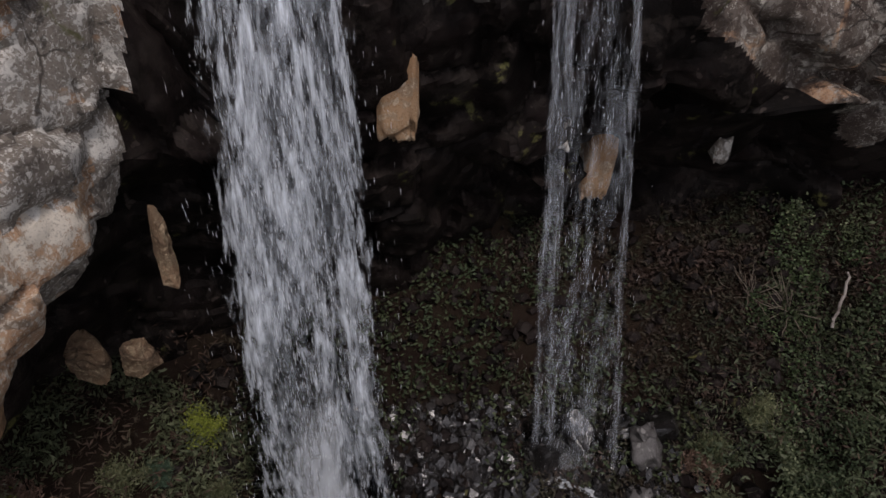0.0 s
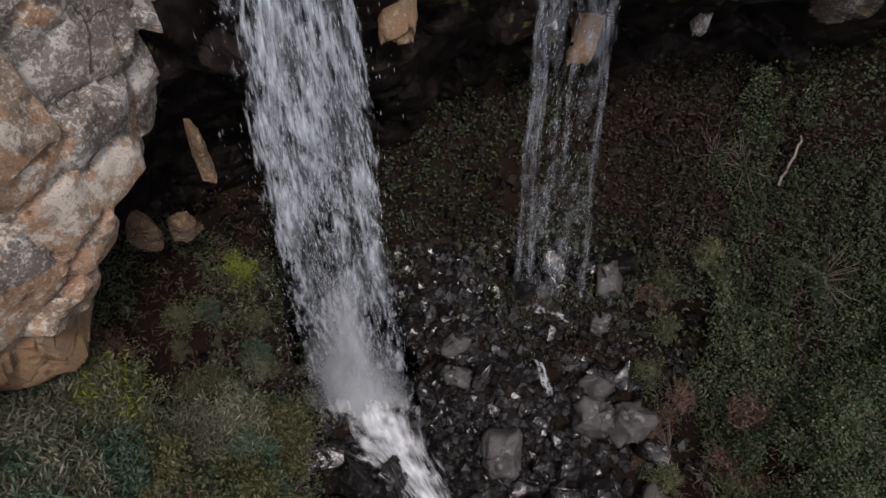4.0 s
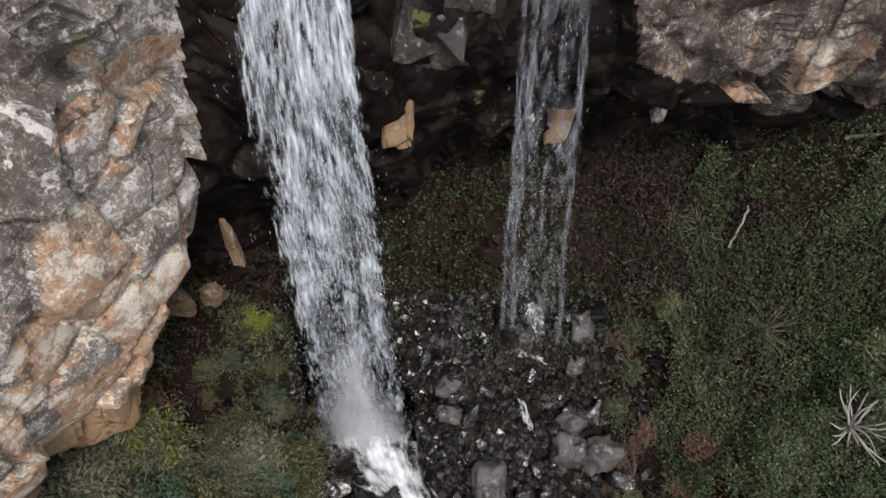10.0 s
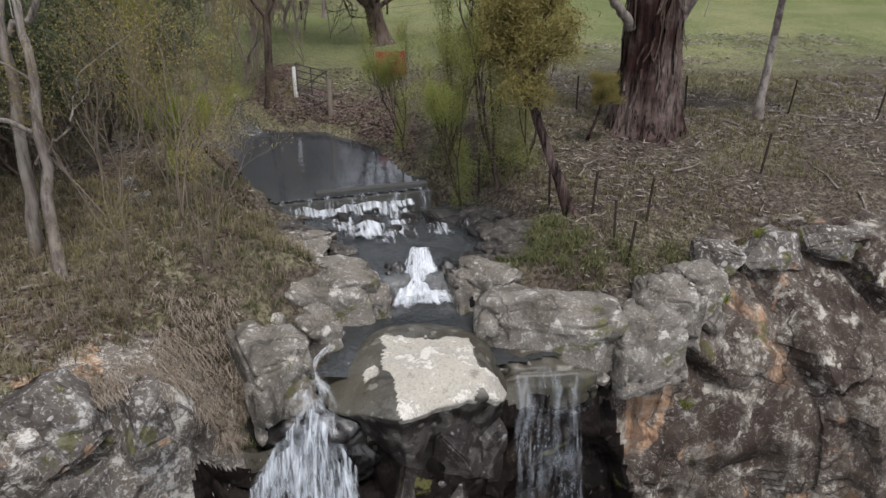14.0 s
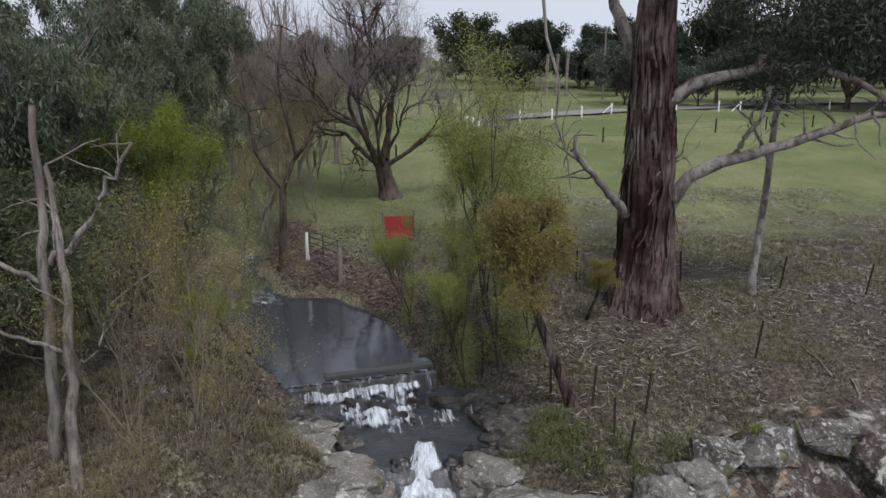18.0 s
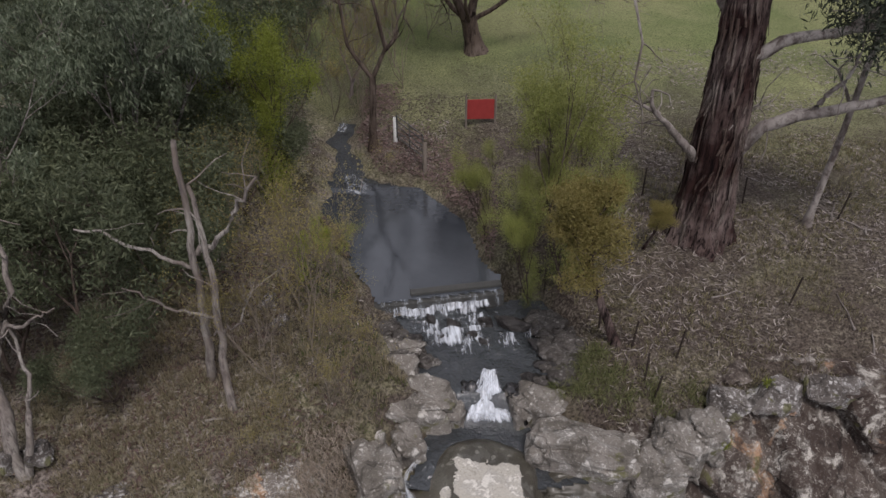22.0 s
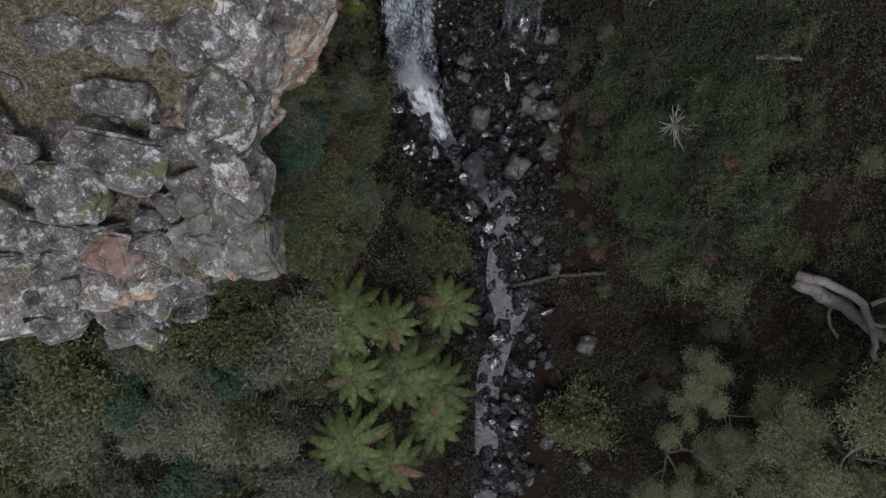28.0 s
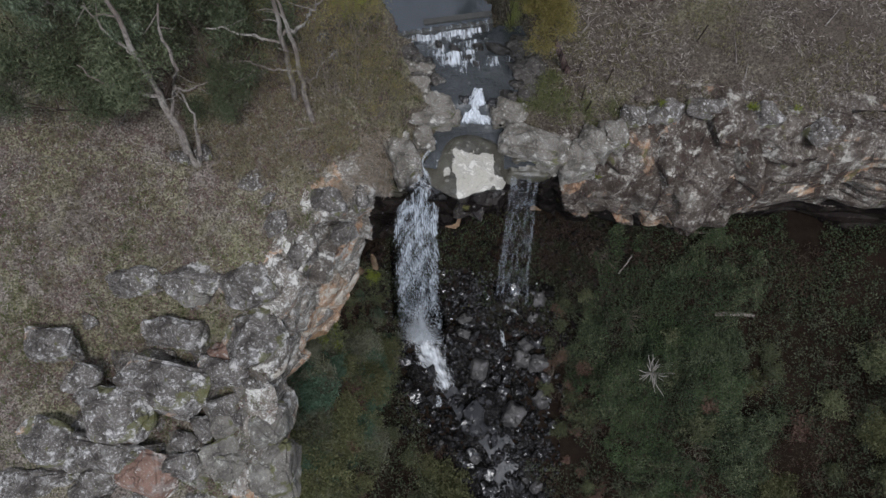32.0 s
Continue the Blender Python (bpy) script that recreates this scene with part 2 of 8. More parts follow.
def meadow_material():
    m, n, l, b = shader("paddock_grass", 0.95, 0.1)
    g = n.new("ShaderNodeNewGeometry")
    s = n.new("ShaderNodeSeparateXYZ")
    l.new(g.outputs["Position"], s.inputs[0])
    r = n.new("ShaderNodeMapRange")
    r.inputs["From Min"].default_value, r.inputs["From Max"].default_value = 26, 50
    l.new(s.outputs["Y"], r.inputs["Value"])
    wob = noise_fac(n, l, 0.12, 5, 0.65)
    mid = noise_fac(n, l, 1.6, 6, 0.75)
    fine = noise_fac(n, l, 14, 4, 0.8)
    add = n.new("ShaderNodeMath")
    add.operation = "ADD"
    l.new(r.outputs[0], add.inputs[0])
    l.new(wob, add.inputs[1])
    green = mix(n, l, ramp(n, l, wob, [(0.4, 0.0), (0.62, 1.0)]), (0.165, 0.20, 0.078), (0.265, 0.275, 0.13))
    dry = noise_fac(n, l, 0.7, 7, 0.7, 0.6)
    moss_big = noise_fac(n, l, 0.33, 5, 0.65, 0.8)
    straw = noise_fac(n, l, 7, 8, 0.8, 0.4)
    litter = mix(n, l, ramp(n, l, dry, [(0.4, 0.0), (0.6, 1.0)]), (0.062, 0.046, 0.039), (0.115, 0.093, 0.075))
    litter = mix(n, l, ramp(n, l, straw, [(0.46, 0.0), (0.66, 0.75)]), litter, mix(n, l, ramp(n, l, moss_big, [(0.42, 0.0), (0.58, 1.0)]), (0.19, 0.157, 0.13), (0.36, 0.32, 0.255)))
    side = n.new("ShaderNodeMapRange")
    side.inputs["From Min"].default_value, side.inputs["From Max"].default_value = 16, -9
    l.new(s.outputs["X"], side.inputs["Value"])
    # paler crusts of dead grass, lichen and stone dust over the cliff top
    pale = mix(n, l, 1.0, ramp(n, l, noise_fac(n, l, 0.8, 7, 0.7, 0.5), [(0.4, 0.1), (0.56, 0.75)]), ramp(n, l, side.outputs[0], [(0.8, 0.0), (0.98, 1.0)]), "MULTIPLY")
    litter = mix(n, l, pale, litter, mix(n, l, ramp(n, l, straw, [(0.42, 0.0), (0.6, 1.0)]), (0.15, 0.118, 0.105), (0.40, 0.35, 0.31)))
    moss = noise_fac(n, l, 0.5, 5, 0.7, 0.4)
    litter = mix(n, l, mix(n, l, 1.0, ramp(n, l, moss, [(0.43, 0.0), (0.6, 0.75)]), side.outputs[0], "MULTIPLY"), litter, mix(n, l, ramp(n, l, straw, [(0.4, 0.0), (0.62, 1.0)]), (0.12, 0.12, 0.055), (0.38, 0.355, 0.225)))
    c = mix(n, l, ramp(n, l, add.outputs[0], [(0.55, 0.0), (0.95, 1.0)]), litter, green)
    c = mix(n, l, ramp(n, l, fine, [(0.38, 0.85), (0.53, 0.0)]), c, (0.03, 0.026, 0.02))
    l.new(c, b.inputs["Base Color"])
    bump(n, l, b, mix(n, l, 0.6, mid, fine), 0.8, 0.08)
    return m


MEADOW = meadow_material()


def leaf_material(name, a, c2, rough=0.55, passing=0.25, patchy=None):
    a, c2 = (a[0], a[1], a[2] * 1.12), (c2[0], c2[1], c2[2] * 1.12)
    m, n, l, b = shader(name, rough, 0.25)
    g = n.new("ShaderNodeNewGeometry")
    c = mix(n, l, g.outputs["Random Per Island"], a, c2)
    if patchy:
        c = mix(n, l, ramp(n, l, noise_fac(n, l, 0.8, 5, 0.65, 0.6), [(0.42, 0.0), (0.58, 0.9)]), c, mix(n, l, g.outputs["Random Per Island"], *patchy))
    info = n.new("ShaderNodeObjectInfo")
    hs = n.new("ShaderNodeHueSaturation")
    mr = n.new("ShaderNodeMapRange")
    mr.inputs["To Min"].default_value, mr.inputs["To Max"].default_value = 0.75, 1.25
    l.new(info.outputs["Random"], mr.inputs["Value"])
    l.new(mr.outputs[0], hs.inputs["Value"])
    l.new(c, hs.inputs["Color"])
    l.new(hs.outputs[0], b.inputs["Base Color"])
    tr = n.new("ShaderNodeBsdfTranslucent")
    l.new(hs.outputs[0], tr.inputs["Color"])
    ms = n.new("ShaderNodeMixShader")
    ms.inputs[0].default_value = passing
    l.new(b.outputs[0], ms.inputs[1])
    l.new(tr.outputs[0], ms.inputs[2])
    l.new(ms.outputs[0], n["Material Output"].inputs["Surface"])
    return m


def bark_material(name, a, c2, dark, stretch=(6, 6, 1.2), scale=1.0, rough=0.9):
    m, n, l, b = shader(name, rough, 0.15)
    f = noise_fac(n, l, scale, 6, 0.7, 0.4, stretch)
    g = noise_fac(n, l, 0.6, 4, 0.6)
    c = mix(n, l, ramp(n, l, g, [(0.4, 0.0), (0.6, 1.0)]), a, c2)
    c = mix(n, l, ramp(n, l, f, [(0.38, 1.0), (0.55, 0.0)]), c, dark)
    l.new(c, b.inputs["Base Color"])
    bump(n, l, b, f, 0.9, 0.06)
    return m


def water_material(name, tint, rough=0.08, ripple=6.0, strength=0.25):
    m, n, l, b = shader(name, rough, 0.5)
    c = mix(n, l, noise_fac(n, l, 0.8, 4), tint, tuple(v * 0.5 for v in tint))
    l.new(c, b.inputs["Base Color"])
    bump(n, l, b, noise_fac(n, l, ripple, 3, 0.6, 0.8), strength, 0.05)
    return m


def foam_material(name, cut, stretch, scale, edge=0.12, col=(0.72, 0.76, 0.8), strength=1.0, ends=None, sides=0.16, top=0.0):
    """White water: broken by holes that are stretched along the flow, thinning out at its sides and ends."""
    m, n, l, b = shader(name, 0.35, 0.4)
    b.inputs["Base Color"].default_value = (*col, 1)
    f = noise_fac(n, l, scale, 5, 0.62, 0.25, stretch, "UV")
    f2 = noise_fac(n, l, scale * 0.22, 3, 0.6, 0.3, stretch, "UV")
    at = n.new("ShaderNodeTexCoord")
    s = n.new("ShaderNodeSeparateXYZ")
    l.new(at.outputs["UV"], s.inputs[0])
    k = ramp(n, l, s.outputs["X"], [(0.0, 0.0), (sides, 1.0), (1 - sides, 1.0), (1.0, 0.0)])
    if ends:
        k = mix(n, l, 1.0, k, ramp(n, l, s.outputs["Y"], [(0.0, 0.0), (ends[0], 1.0), (ends[1], 1.0), (1.0, 0.0)]), "MULTIPLY")
    if top:
        k = mix(n, l, 1.0, k, ramp(n, l, s.outputs["Y"], [(0.0, 0.0), (top, 1.0)]), "MULTIPLY")
    body = mix(n, l, 0.42, f, f2)
    # the fade eats into the pattern, so that its edge is ragged
    thin = mix(n, l, 1.0, body, mix(n, l, k, 0.35, 0.0), "SUBTRACT")
    fac = ramp(n, l, thin, [(cut, 0.0), (cut + edge, strength)])
    tr = n.new("ShaderNodeBsdfTransparent")
    ms = n.new("ShaderNodeMixShader")
    l.new(fac, ms.inputs[0])
    l.new(tr.outputs[0], ms.inputs[1])
    l.new(b.outputs[0], ms.inputs[2])
    l.new(ms.outputs[0], n["Material Output"].inputs["Surface"])
    return m


def plain(name, col, rough=0.7, var=0.35, scale=6, metal=0.0):
    m, n, l, b = shader(name, rough, 0.3, metal)
    f = noise_fac(n, l, scale, 5, 0.7)
    l.new(mix(n, l, f, tuple(v * (1 - var) for v in col), tuple(min(1, v * (1 + var)) for v in col)), b.inputs["Base Color"])
    bump(n, l, b, f, 0.3, 0.02)
    return m


def glossier(m, spec):
    m.node_tree.nodes["Principled BSDF"].inputs["Specular IOR Level"].default_value = spec
    return m


POOL = glossier(water_material("still_pool_water", (0.06, 0.068, 0.078), 0.045, 4, 0.1), 1.0)
STREAM = glossier(water_material("running_water", (0.05, 0.056, 0.06), 0.14, 9, 1.0), 0.9)
FALL = foam_material("falling_water", 0.468, (5.6, 1.0, 1), 5.0, 0.19, (0.76, 0.82, 0.89), strength=0.97, sides=0.14, top=0.03)
FALL_SOFT = foam_material("falling_water_soft", 0.43, (4.0, 1.1, 1), 5.0, 0.4, (0.68, 0.75, 0.82), strength=0.6, sides=0.2, top=0.05)
FALL_VEIL = foam_material("falling_water_veil", 0.5, (9, 1.8, 1), 5.0, 0.22, (0.6, 0.66, 0.73), strength=0.5, sides=0.3, top=0.1)
FALL_THIN = foam_material("falling_water_thin", 0.5, (8, 1.2, 1), 5.0, 0.25, (0.64, 0.7, 0.77), strength=0.4, sides=0.12)
FALL_STRAND = foam_material("falling_water_strand", 0.45, (3.4, 1.0, 1), 5.0, 0.3, (0.70, 0.75, 0.82), strength=0.6, sides=0.45)

# ---- helpers of this scene ----


def mesh_of(name, verts, faces, mat=None, smooth=True, uvs=None):
    me = bpy.data.meshes.new(name)
    me.from_pydata([tuple(map(float, v)) for v in verts] if not isinstance(verts, np.ndarray) else verts.tolist(), [], faces if isinstance(faces, list) else faces.tolist())
    if smooth:
        me.polygons.foreach_set("use_smooth", [True] * len(me.polygons))
    for k in mat if isinstance(mat, (list, tuple)) else [mat]:
        if k:
            me.materials.append(k)
    if uvs is not None:
        layer = me.uv_layers.new(name="flow")
        idx = np.empty(len(me.loops), int)
        me.loops.foreach_get("vertex_index", idx)
        layer.data.foreach_set("uv", np.asarray(uvs)[idx].ravel())
    me.update()
    return me


def thing(name, me, label="", category="", group="", kind="", at=None):
    ob = new(name, me)
    if at is not None:
        ob.matrix_basis = at
    return tagged(ob, label, category, group, kind)


def part(name, me, parent, label="", at=None, kind=""):
    ob = new(name, me)
    ob.parent = parent
    if at is not None:
        ob.matrix_basis = at
    return tagged(ob, label, kind=kind)


def grid_faces(nu, nv):
    a = np.arange(nu * nv).reshape(nu, nv)
    return np.stack([a[:-1, :-1], a[1:, :-1], a[1:, 1:], a[:-1, 1:]], -1).reshape(-1, 4)


def hash2(ix, iy, k=0):
    h = np.sin(ix * 127.1 + iy * 311.7 + k * 74.7) * 43758.5453
    return h - np.floor(h)


def value_noise(x, y, k=0):
    ix, iy = np.floor(x), np.floor(y)
    fx, fy = x - ix, y - iy
    fx, fy = fx * fx * (3 - 2 * fx), fy * fy * (3 - 2 * fy)
    return (hash2(ix, iy, k) * (1 - fx) + hash2(ix + 1, iy, k) * fx) * (1 - fy) + (hash2(ix, iy + 1, k) * (1 - fx) + hash2(ix + 1, iy + 1, k) * fx) * fy


def fbm(x, y, octaves=4, k=0):
    out, amp = 0, 0.5
    for o in range(octaves):
        out = out + amp * (value_noise(x * 2**o, y * 2**o, k + o) - 0.5)
        amp *= 0.5
    return out


def smooth_step(a, b, x):
    t = np.clip((x - a) / (b - a), 0, 1)
    return t * t * (3 - 2 * t)


# ---- shape of the land ----
# plan of the stream above the falls: x, y, half width, water level
STREAM_LINE = np.array([
    (0.3, 12.75, 2.6, -0.85), (0.0, 13.5, 1.7, -0.72), (-0.25, 14.5, 0.8, -0.55), (-0.35, 15.3, 0.5, -0.05), (-0.1, 16.0, 1.9, 0.02),
    (-0.7, 17.1, 2.5, 0.08), (-1.75, 17.8, 1.9, 0.14), (-1.92, 18.2, 1.9, 0.22), (-2.02, 18.4, 1.9, 0.65), (-2.7, 19.4, 1.8, 0.65), (-3.8, 21.6, 2.2, 0.65),
    (-5.2, 23.6, 1.9, 0.65), (-6.7, 25.3, 0.7, 0.72), (-7.0, 26.8, 0.4, 0.85), (-7.9, 28.4, 0.35, 0.95), (-7.9, 30.2, 0.4, 1.0), (-8.9, 32.0, 0.45, 1.02), (-9.8, 35.0, 0.4, 1.05)])
# rim of the cliff, from far on one side round the falls to the other: x, y, height
RIM = np.array([
    (-34, -11, -3.0), (-24, -7.6, -3.0), (-16, -5.4, -3.0), (-12, -3.9, -3.2), (-8.8, -2.6, -3.0), (-6.9, -1.5, -2.6), (-6.6, 1.2, -2.2), (-7.1, 3.2, -1.6), (-6.9, 5.2, -0.9),
    (-6.2, 7.2, -0.2), (-5.5, 9.0, 0.35), (-4.75, 10.2, 0.25), (-4.2, 10.7, -0.2), (-3.6, 11.05, -1.9), (-2.7, 11.4, -1.75), (-1.2, 11.5, -1.7), (-0.2, 11.8, -1.5), (1.0, 12.2, -1.2), (2.0, 12.5, -1.1), (3.2, 12.8, -1.0),
    (4.6, 13.4, -0.5), (6.0, 14.1, -0.5), (7.6, 15.2, 0.1), (10.2, 15.7, 0.3), (13.6, 15.6, 0.4), (17.6, 15.8, 0.5), (24, 15.0, 0.5), (34, 11.0, 0.4), (50, 4.0, 0.0)])


def along(line, n):
    """n points evenly along a polyline, rounded a little at its corners."""
    d = np.r_[0, np.cumsum(np.hypot(*np.diff(line[:, :2], axis=0).T))]
    s = np.linspace(0, d[-1], n) if np.isscalar(n) else n(d)
    w = np.stack([np.interp(s, d, line[:, k]) for k in range(line.shape[1])], 1)
    for _ in range(3):
        w[1:-1] = (w[:-2] + 2 * w[1:-1] + w[2:]) / 4
    return w, s


def plateau(x, y):
    """Height of the upper land, without the stream's bed."""
    right = np.interp(y, [4, 12, 14, 16, 22, 28, 37, 65, 110, 260, 900], [-0.2, 0.1, 0.35, 0.7, 1.6, 1.8, 2.35, 3.7, 4.4, 6.5, 16])
    left = np.interp(y, [-12, -3, 1, 4, 6, 10, 16, 20, 28, 37, 65, 110, 260, 900], [-4, -3.0, -2.2, -1.6, -0.4, 0.75, 1.45, 1.2, 1.45, 2.1, 3.2, 4.2, 7, 20])
    w = smooth_step(-4.0, 1.0, x)
    z = left * (1 - w) + right * w
    z = z + np.where(x < -12, (-12 - x) * 0.06, 0) * smooth_step(60, 30, y)
    return z + fbm(x * 0.35, y * 0.35, 4) * 0.5 * smooth_step(400, 30, y) + fbm(x * 1.7, y * 1.7, 3, 9) * 0.16


def stream_at(x, y):
    """Distance outside the water's edge (negative in it) and the water level nearby."""
    p = STREAM_LINE
    best = np.full(np.shape(x), 1e9)
    lvl = np.zeros(np.shape(x))
    for a, b in zip(p[:-1], p[1:]):
        d = b[:2] - a[:2]
        t = np.clip(((x - a[0]) * d[0] + (y - a[1]) * d[1]) / (d @ d), 0, 1)
        r = np.hypot(x - a[0] - t * d[0], y - a[1] - t * d[1]) - (a[2] + t * (b[2] - a[2]))
        k = r < best
        best = np.where(k, r, best)
        lvl = np.where(k, a[3] + t * (b[3] - a[3]), lvl)
    return best, lvl


def upper(x, y):
    x, y = np.asarray(x, float), np.asarray(y, float)
    z = plateau(x, y)
    d, lvl = stream_at(x, y)
    d = d + fbm(x * 1.3, y * 1.3, 3, 5) * 0.7
    bank = lvl - 0.35 + smooth_step(-0.5, 1.1, d) * 0.75
    w = smooth_step(0.2, 2.6, d)
    z = np.where(d < 2.6, bank * (1 - w) + np.maximum(z, bank) * w, z)
    # hollow among the cliff-top blocks
    z = z - 0.45 * smooth_step(-17, -14, x) * smooth_step(4.2, 2.5, y)
    # the land rolls over towards the rim
    close = (np.abs(x) < 60) & (y < 22)
    if np.any(close):
        k = close.ravel()
        side, top = rim_side(x.ravel()[k], y.ravel()[k], True)
        e = smooth_step(-2.8, -0.4, side)
        flat = z.ravel().copy()
        flat[k] = flat[k] * (1 - e) + top * e
        z = flat.reshape(z.shape)
    return z


def gully_x(y):
    return np.interp(y, [-40, -20, -8, -1, 3.5, 6, 8, 12], [7, 6.4, 5.8, 4.2, 2.4, 0.8, 0.6, 1.0])


def lower(x, y):
    """Height of the gully's floor and slopes below the cliff."""
    x, y = np.asarray(x, float), np.asarray(y, float)
    z = np.interp(y, [-60, -20, -8, 0, 5, 10, 12, 16, 20], [-26, -20.6, -18.8, -17.4, -16.5, -15.4, -14.4, -10.6, -9.6])
    c = gully_x(y)
    lw = np.interp(y, [-10, 3, 7, 12], [3.2, 3.4, 4.4, 5.0])
    rw = np.interp(y, [-10, 3, 8, 12], [2.6, 3.4, 4.6, 4.0])
    left, right = np.maximum(0, c - lw - x), np.maximum(0, x - c - rw)
    z = z + np.minimum(left * 1.15, 5.2 + left * 0.12) * smooth_step(18, 9, y) + np.minimum(right * 0.5, 2.6 + right * 0.16) * smooth_step(20, 12, y)
    return z + fbm(x * 0.5, y * 0.5, 4, 3) * 1.1 + fbm(x * 2.1, y * 2.1, 3, 7) * 0.25


def rim_steps(d):
    """Close steps round the falls, wide ones far off."""
    a, b = d[3], d[24]
    return np.r_[np.linspace(0, a, 30)[:-1], np.linspace(a, b, 470), np.linspace(b, d[-1], 50)[1:]]


rim, rim_s = along(RIM, rim_steps)
tang = np.gradient(rim[:, :2], rim_s, axis=0)
tang /= np.linalg.norm(tang, axis=1)[:, None]
# the gully lies to the right hand of the rim's direction
outward = np.stack([tang[:, 1], -tang[:, 0]], 1)
for _ in range(25):
    outward[1:-1] = (outward[:-2] + 2 * outward[1:-1] + outward[2:]) / 4
outward /= np.linalg.norm(outward, axis=1)[:, None]


def rim_side(x, y, with_top=False):
    """Signed distance from the rim in plan: positive over the gully."""
    x, y = np.asarray(x, float).ravel(), np.asarray(y, float).ravel()
    out, tops = np.empty(len(x)), np.empty(len(x))
    for k in range(0, len(x), 4000):
        d2 = (x[k:k + 4000, None] - rim[None, :, 0]) ** 2 + (y[k:k + 4000, None] - rim[None, :, 1]) ** 2
        j = d2.argmin(1)
        side = (x[k:k + 4000] - rim[j, 0]) * outward[j, 0] + (y[k:k + 4000] - rim[j, 1]) * outward[j, 1]
        out[k:k + 4000] = np.sqrt(d2[np.arange(len(j)), j]) * np.sign(side)
        tops[k:k + 4000] = rim[j, 2]
    return (out, tops) if with_top else out


def land(name, xs, ys, height, keep, mat, label, category):
    gx, gy = np.meshgrid(xs, ys, indexing="ij")
    z = height(gx, gy)
    v = np.stack([gx, gy, z], -1).reshape(-1, 3)
    f = grid_faces(len(xs), len(ys))
    ok = keep(gx, gy).ravel()
    f = f[ok[f].all(1)]
    used = np.unique(f)
    remap = np.zeros(len(v), int)
    remap[used] = np.arange(len(used))
    return thing(name, mesh_of(name, v[used], remap[f], mat), label, category, kind="structure")


def spread(lo, a, b, hi, step, grow=1.12):
    """Coordinates that are dense from a to b and widen outwards."""
    mid = list(np.arange(a, b, step))
    s, x = step, b
    while x < hi:
        mid.append(x)
        s *= grow
        x += s
    mid.append(hi)
    s, x = step, a
    low = []
    while x > lo:
        s *= grow
        x -= s
        low.append(max(x, lo))
    return np.array(low[::-1] + mid)


land("ground", spread(-900, -16, 16, 900, 0.22), spread(-30, -6, 32, 1500, 0.22), upper,
     lambda x, y: (rim_side(x, y) < -0.5).reshape(x.shape), MEADOW, "leaf-littered bank and grassy paddock above the falls", "ground")
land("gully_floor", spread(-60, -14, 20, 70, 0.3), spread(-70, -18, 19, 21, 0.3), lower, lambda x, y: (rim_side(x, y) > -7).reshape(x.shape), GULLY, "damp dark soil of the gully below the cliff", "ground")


def lerp_rows(s, table):
    """Values interpolated over rows of (place along the rim, v0, v1, ...)."""
    t = np.array(table, float)
    return np.stack([np.interp(s, t[:, 0], t[:, k]) for k in range(1, t.shape[1])], 1)


def chip(v):
    """A fixed chance between 0 and 1 for each place."""
    return (noise.cell(v) * 0.5 + 0.5) % 1.0


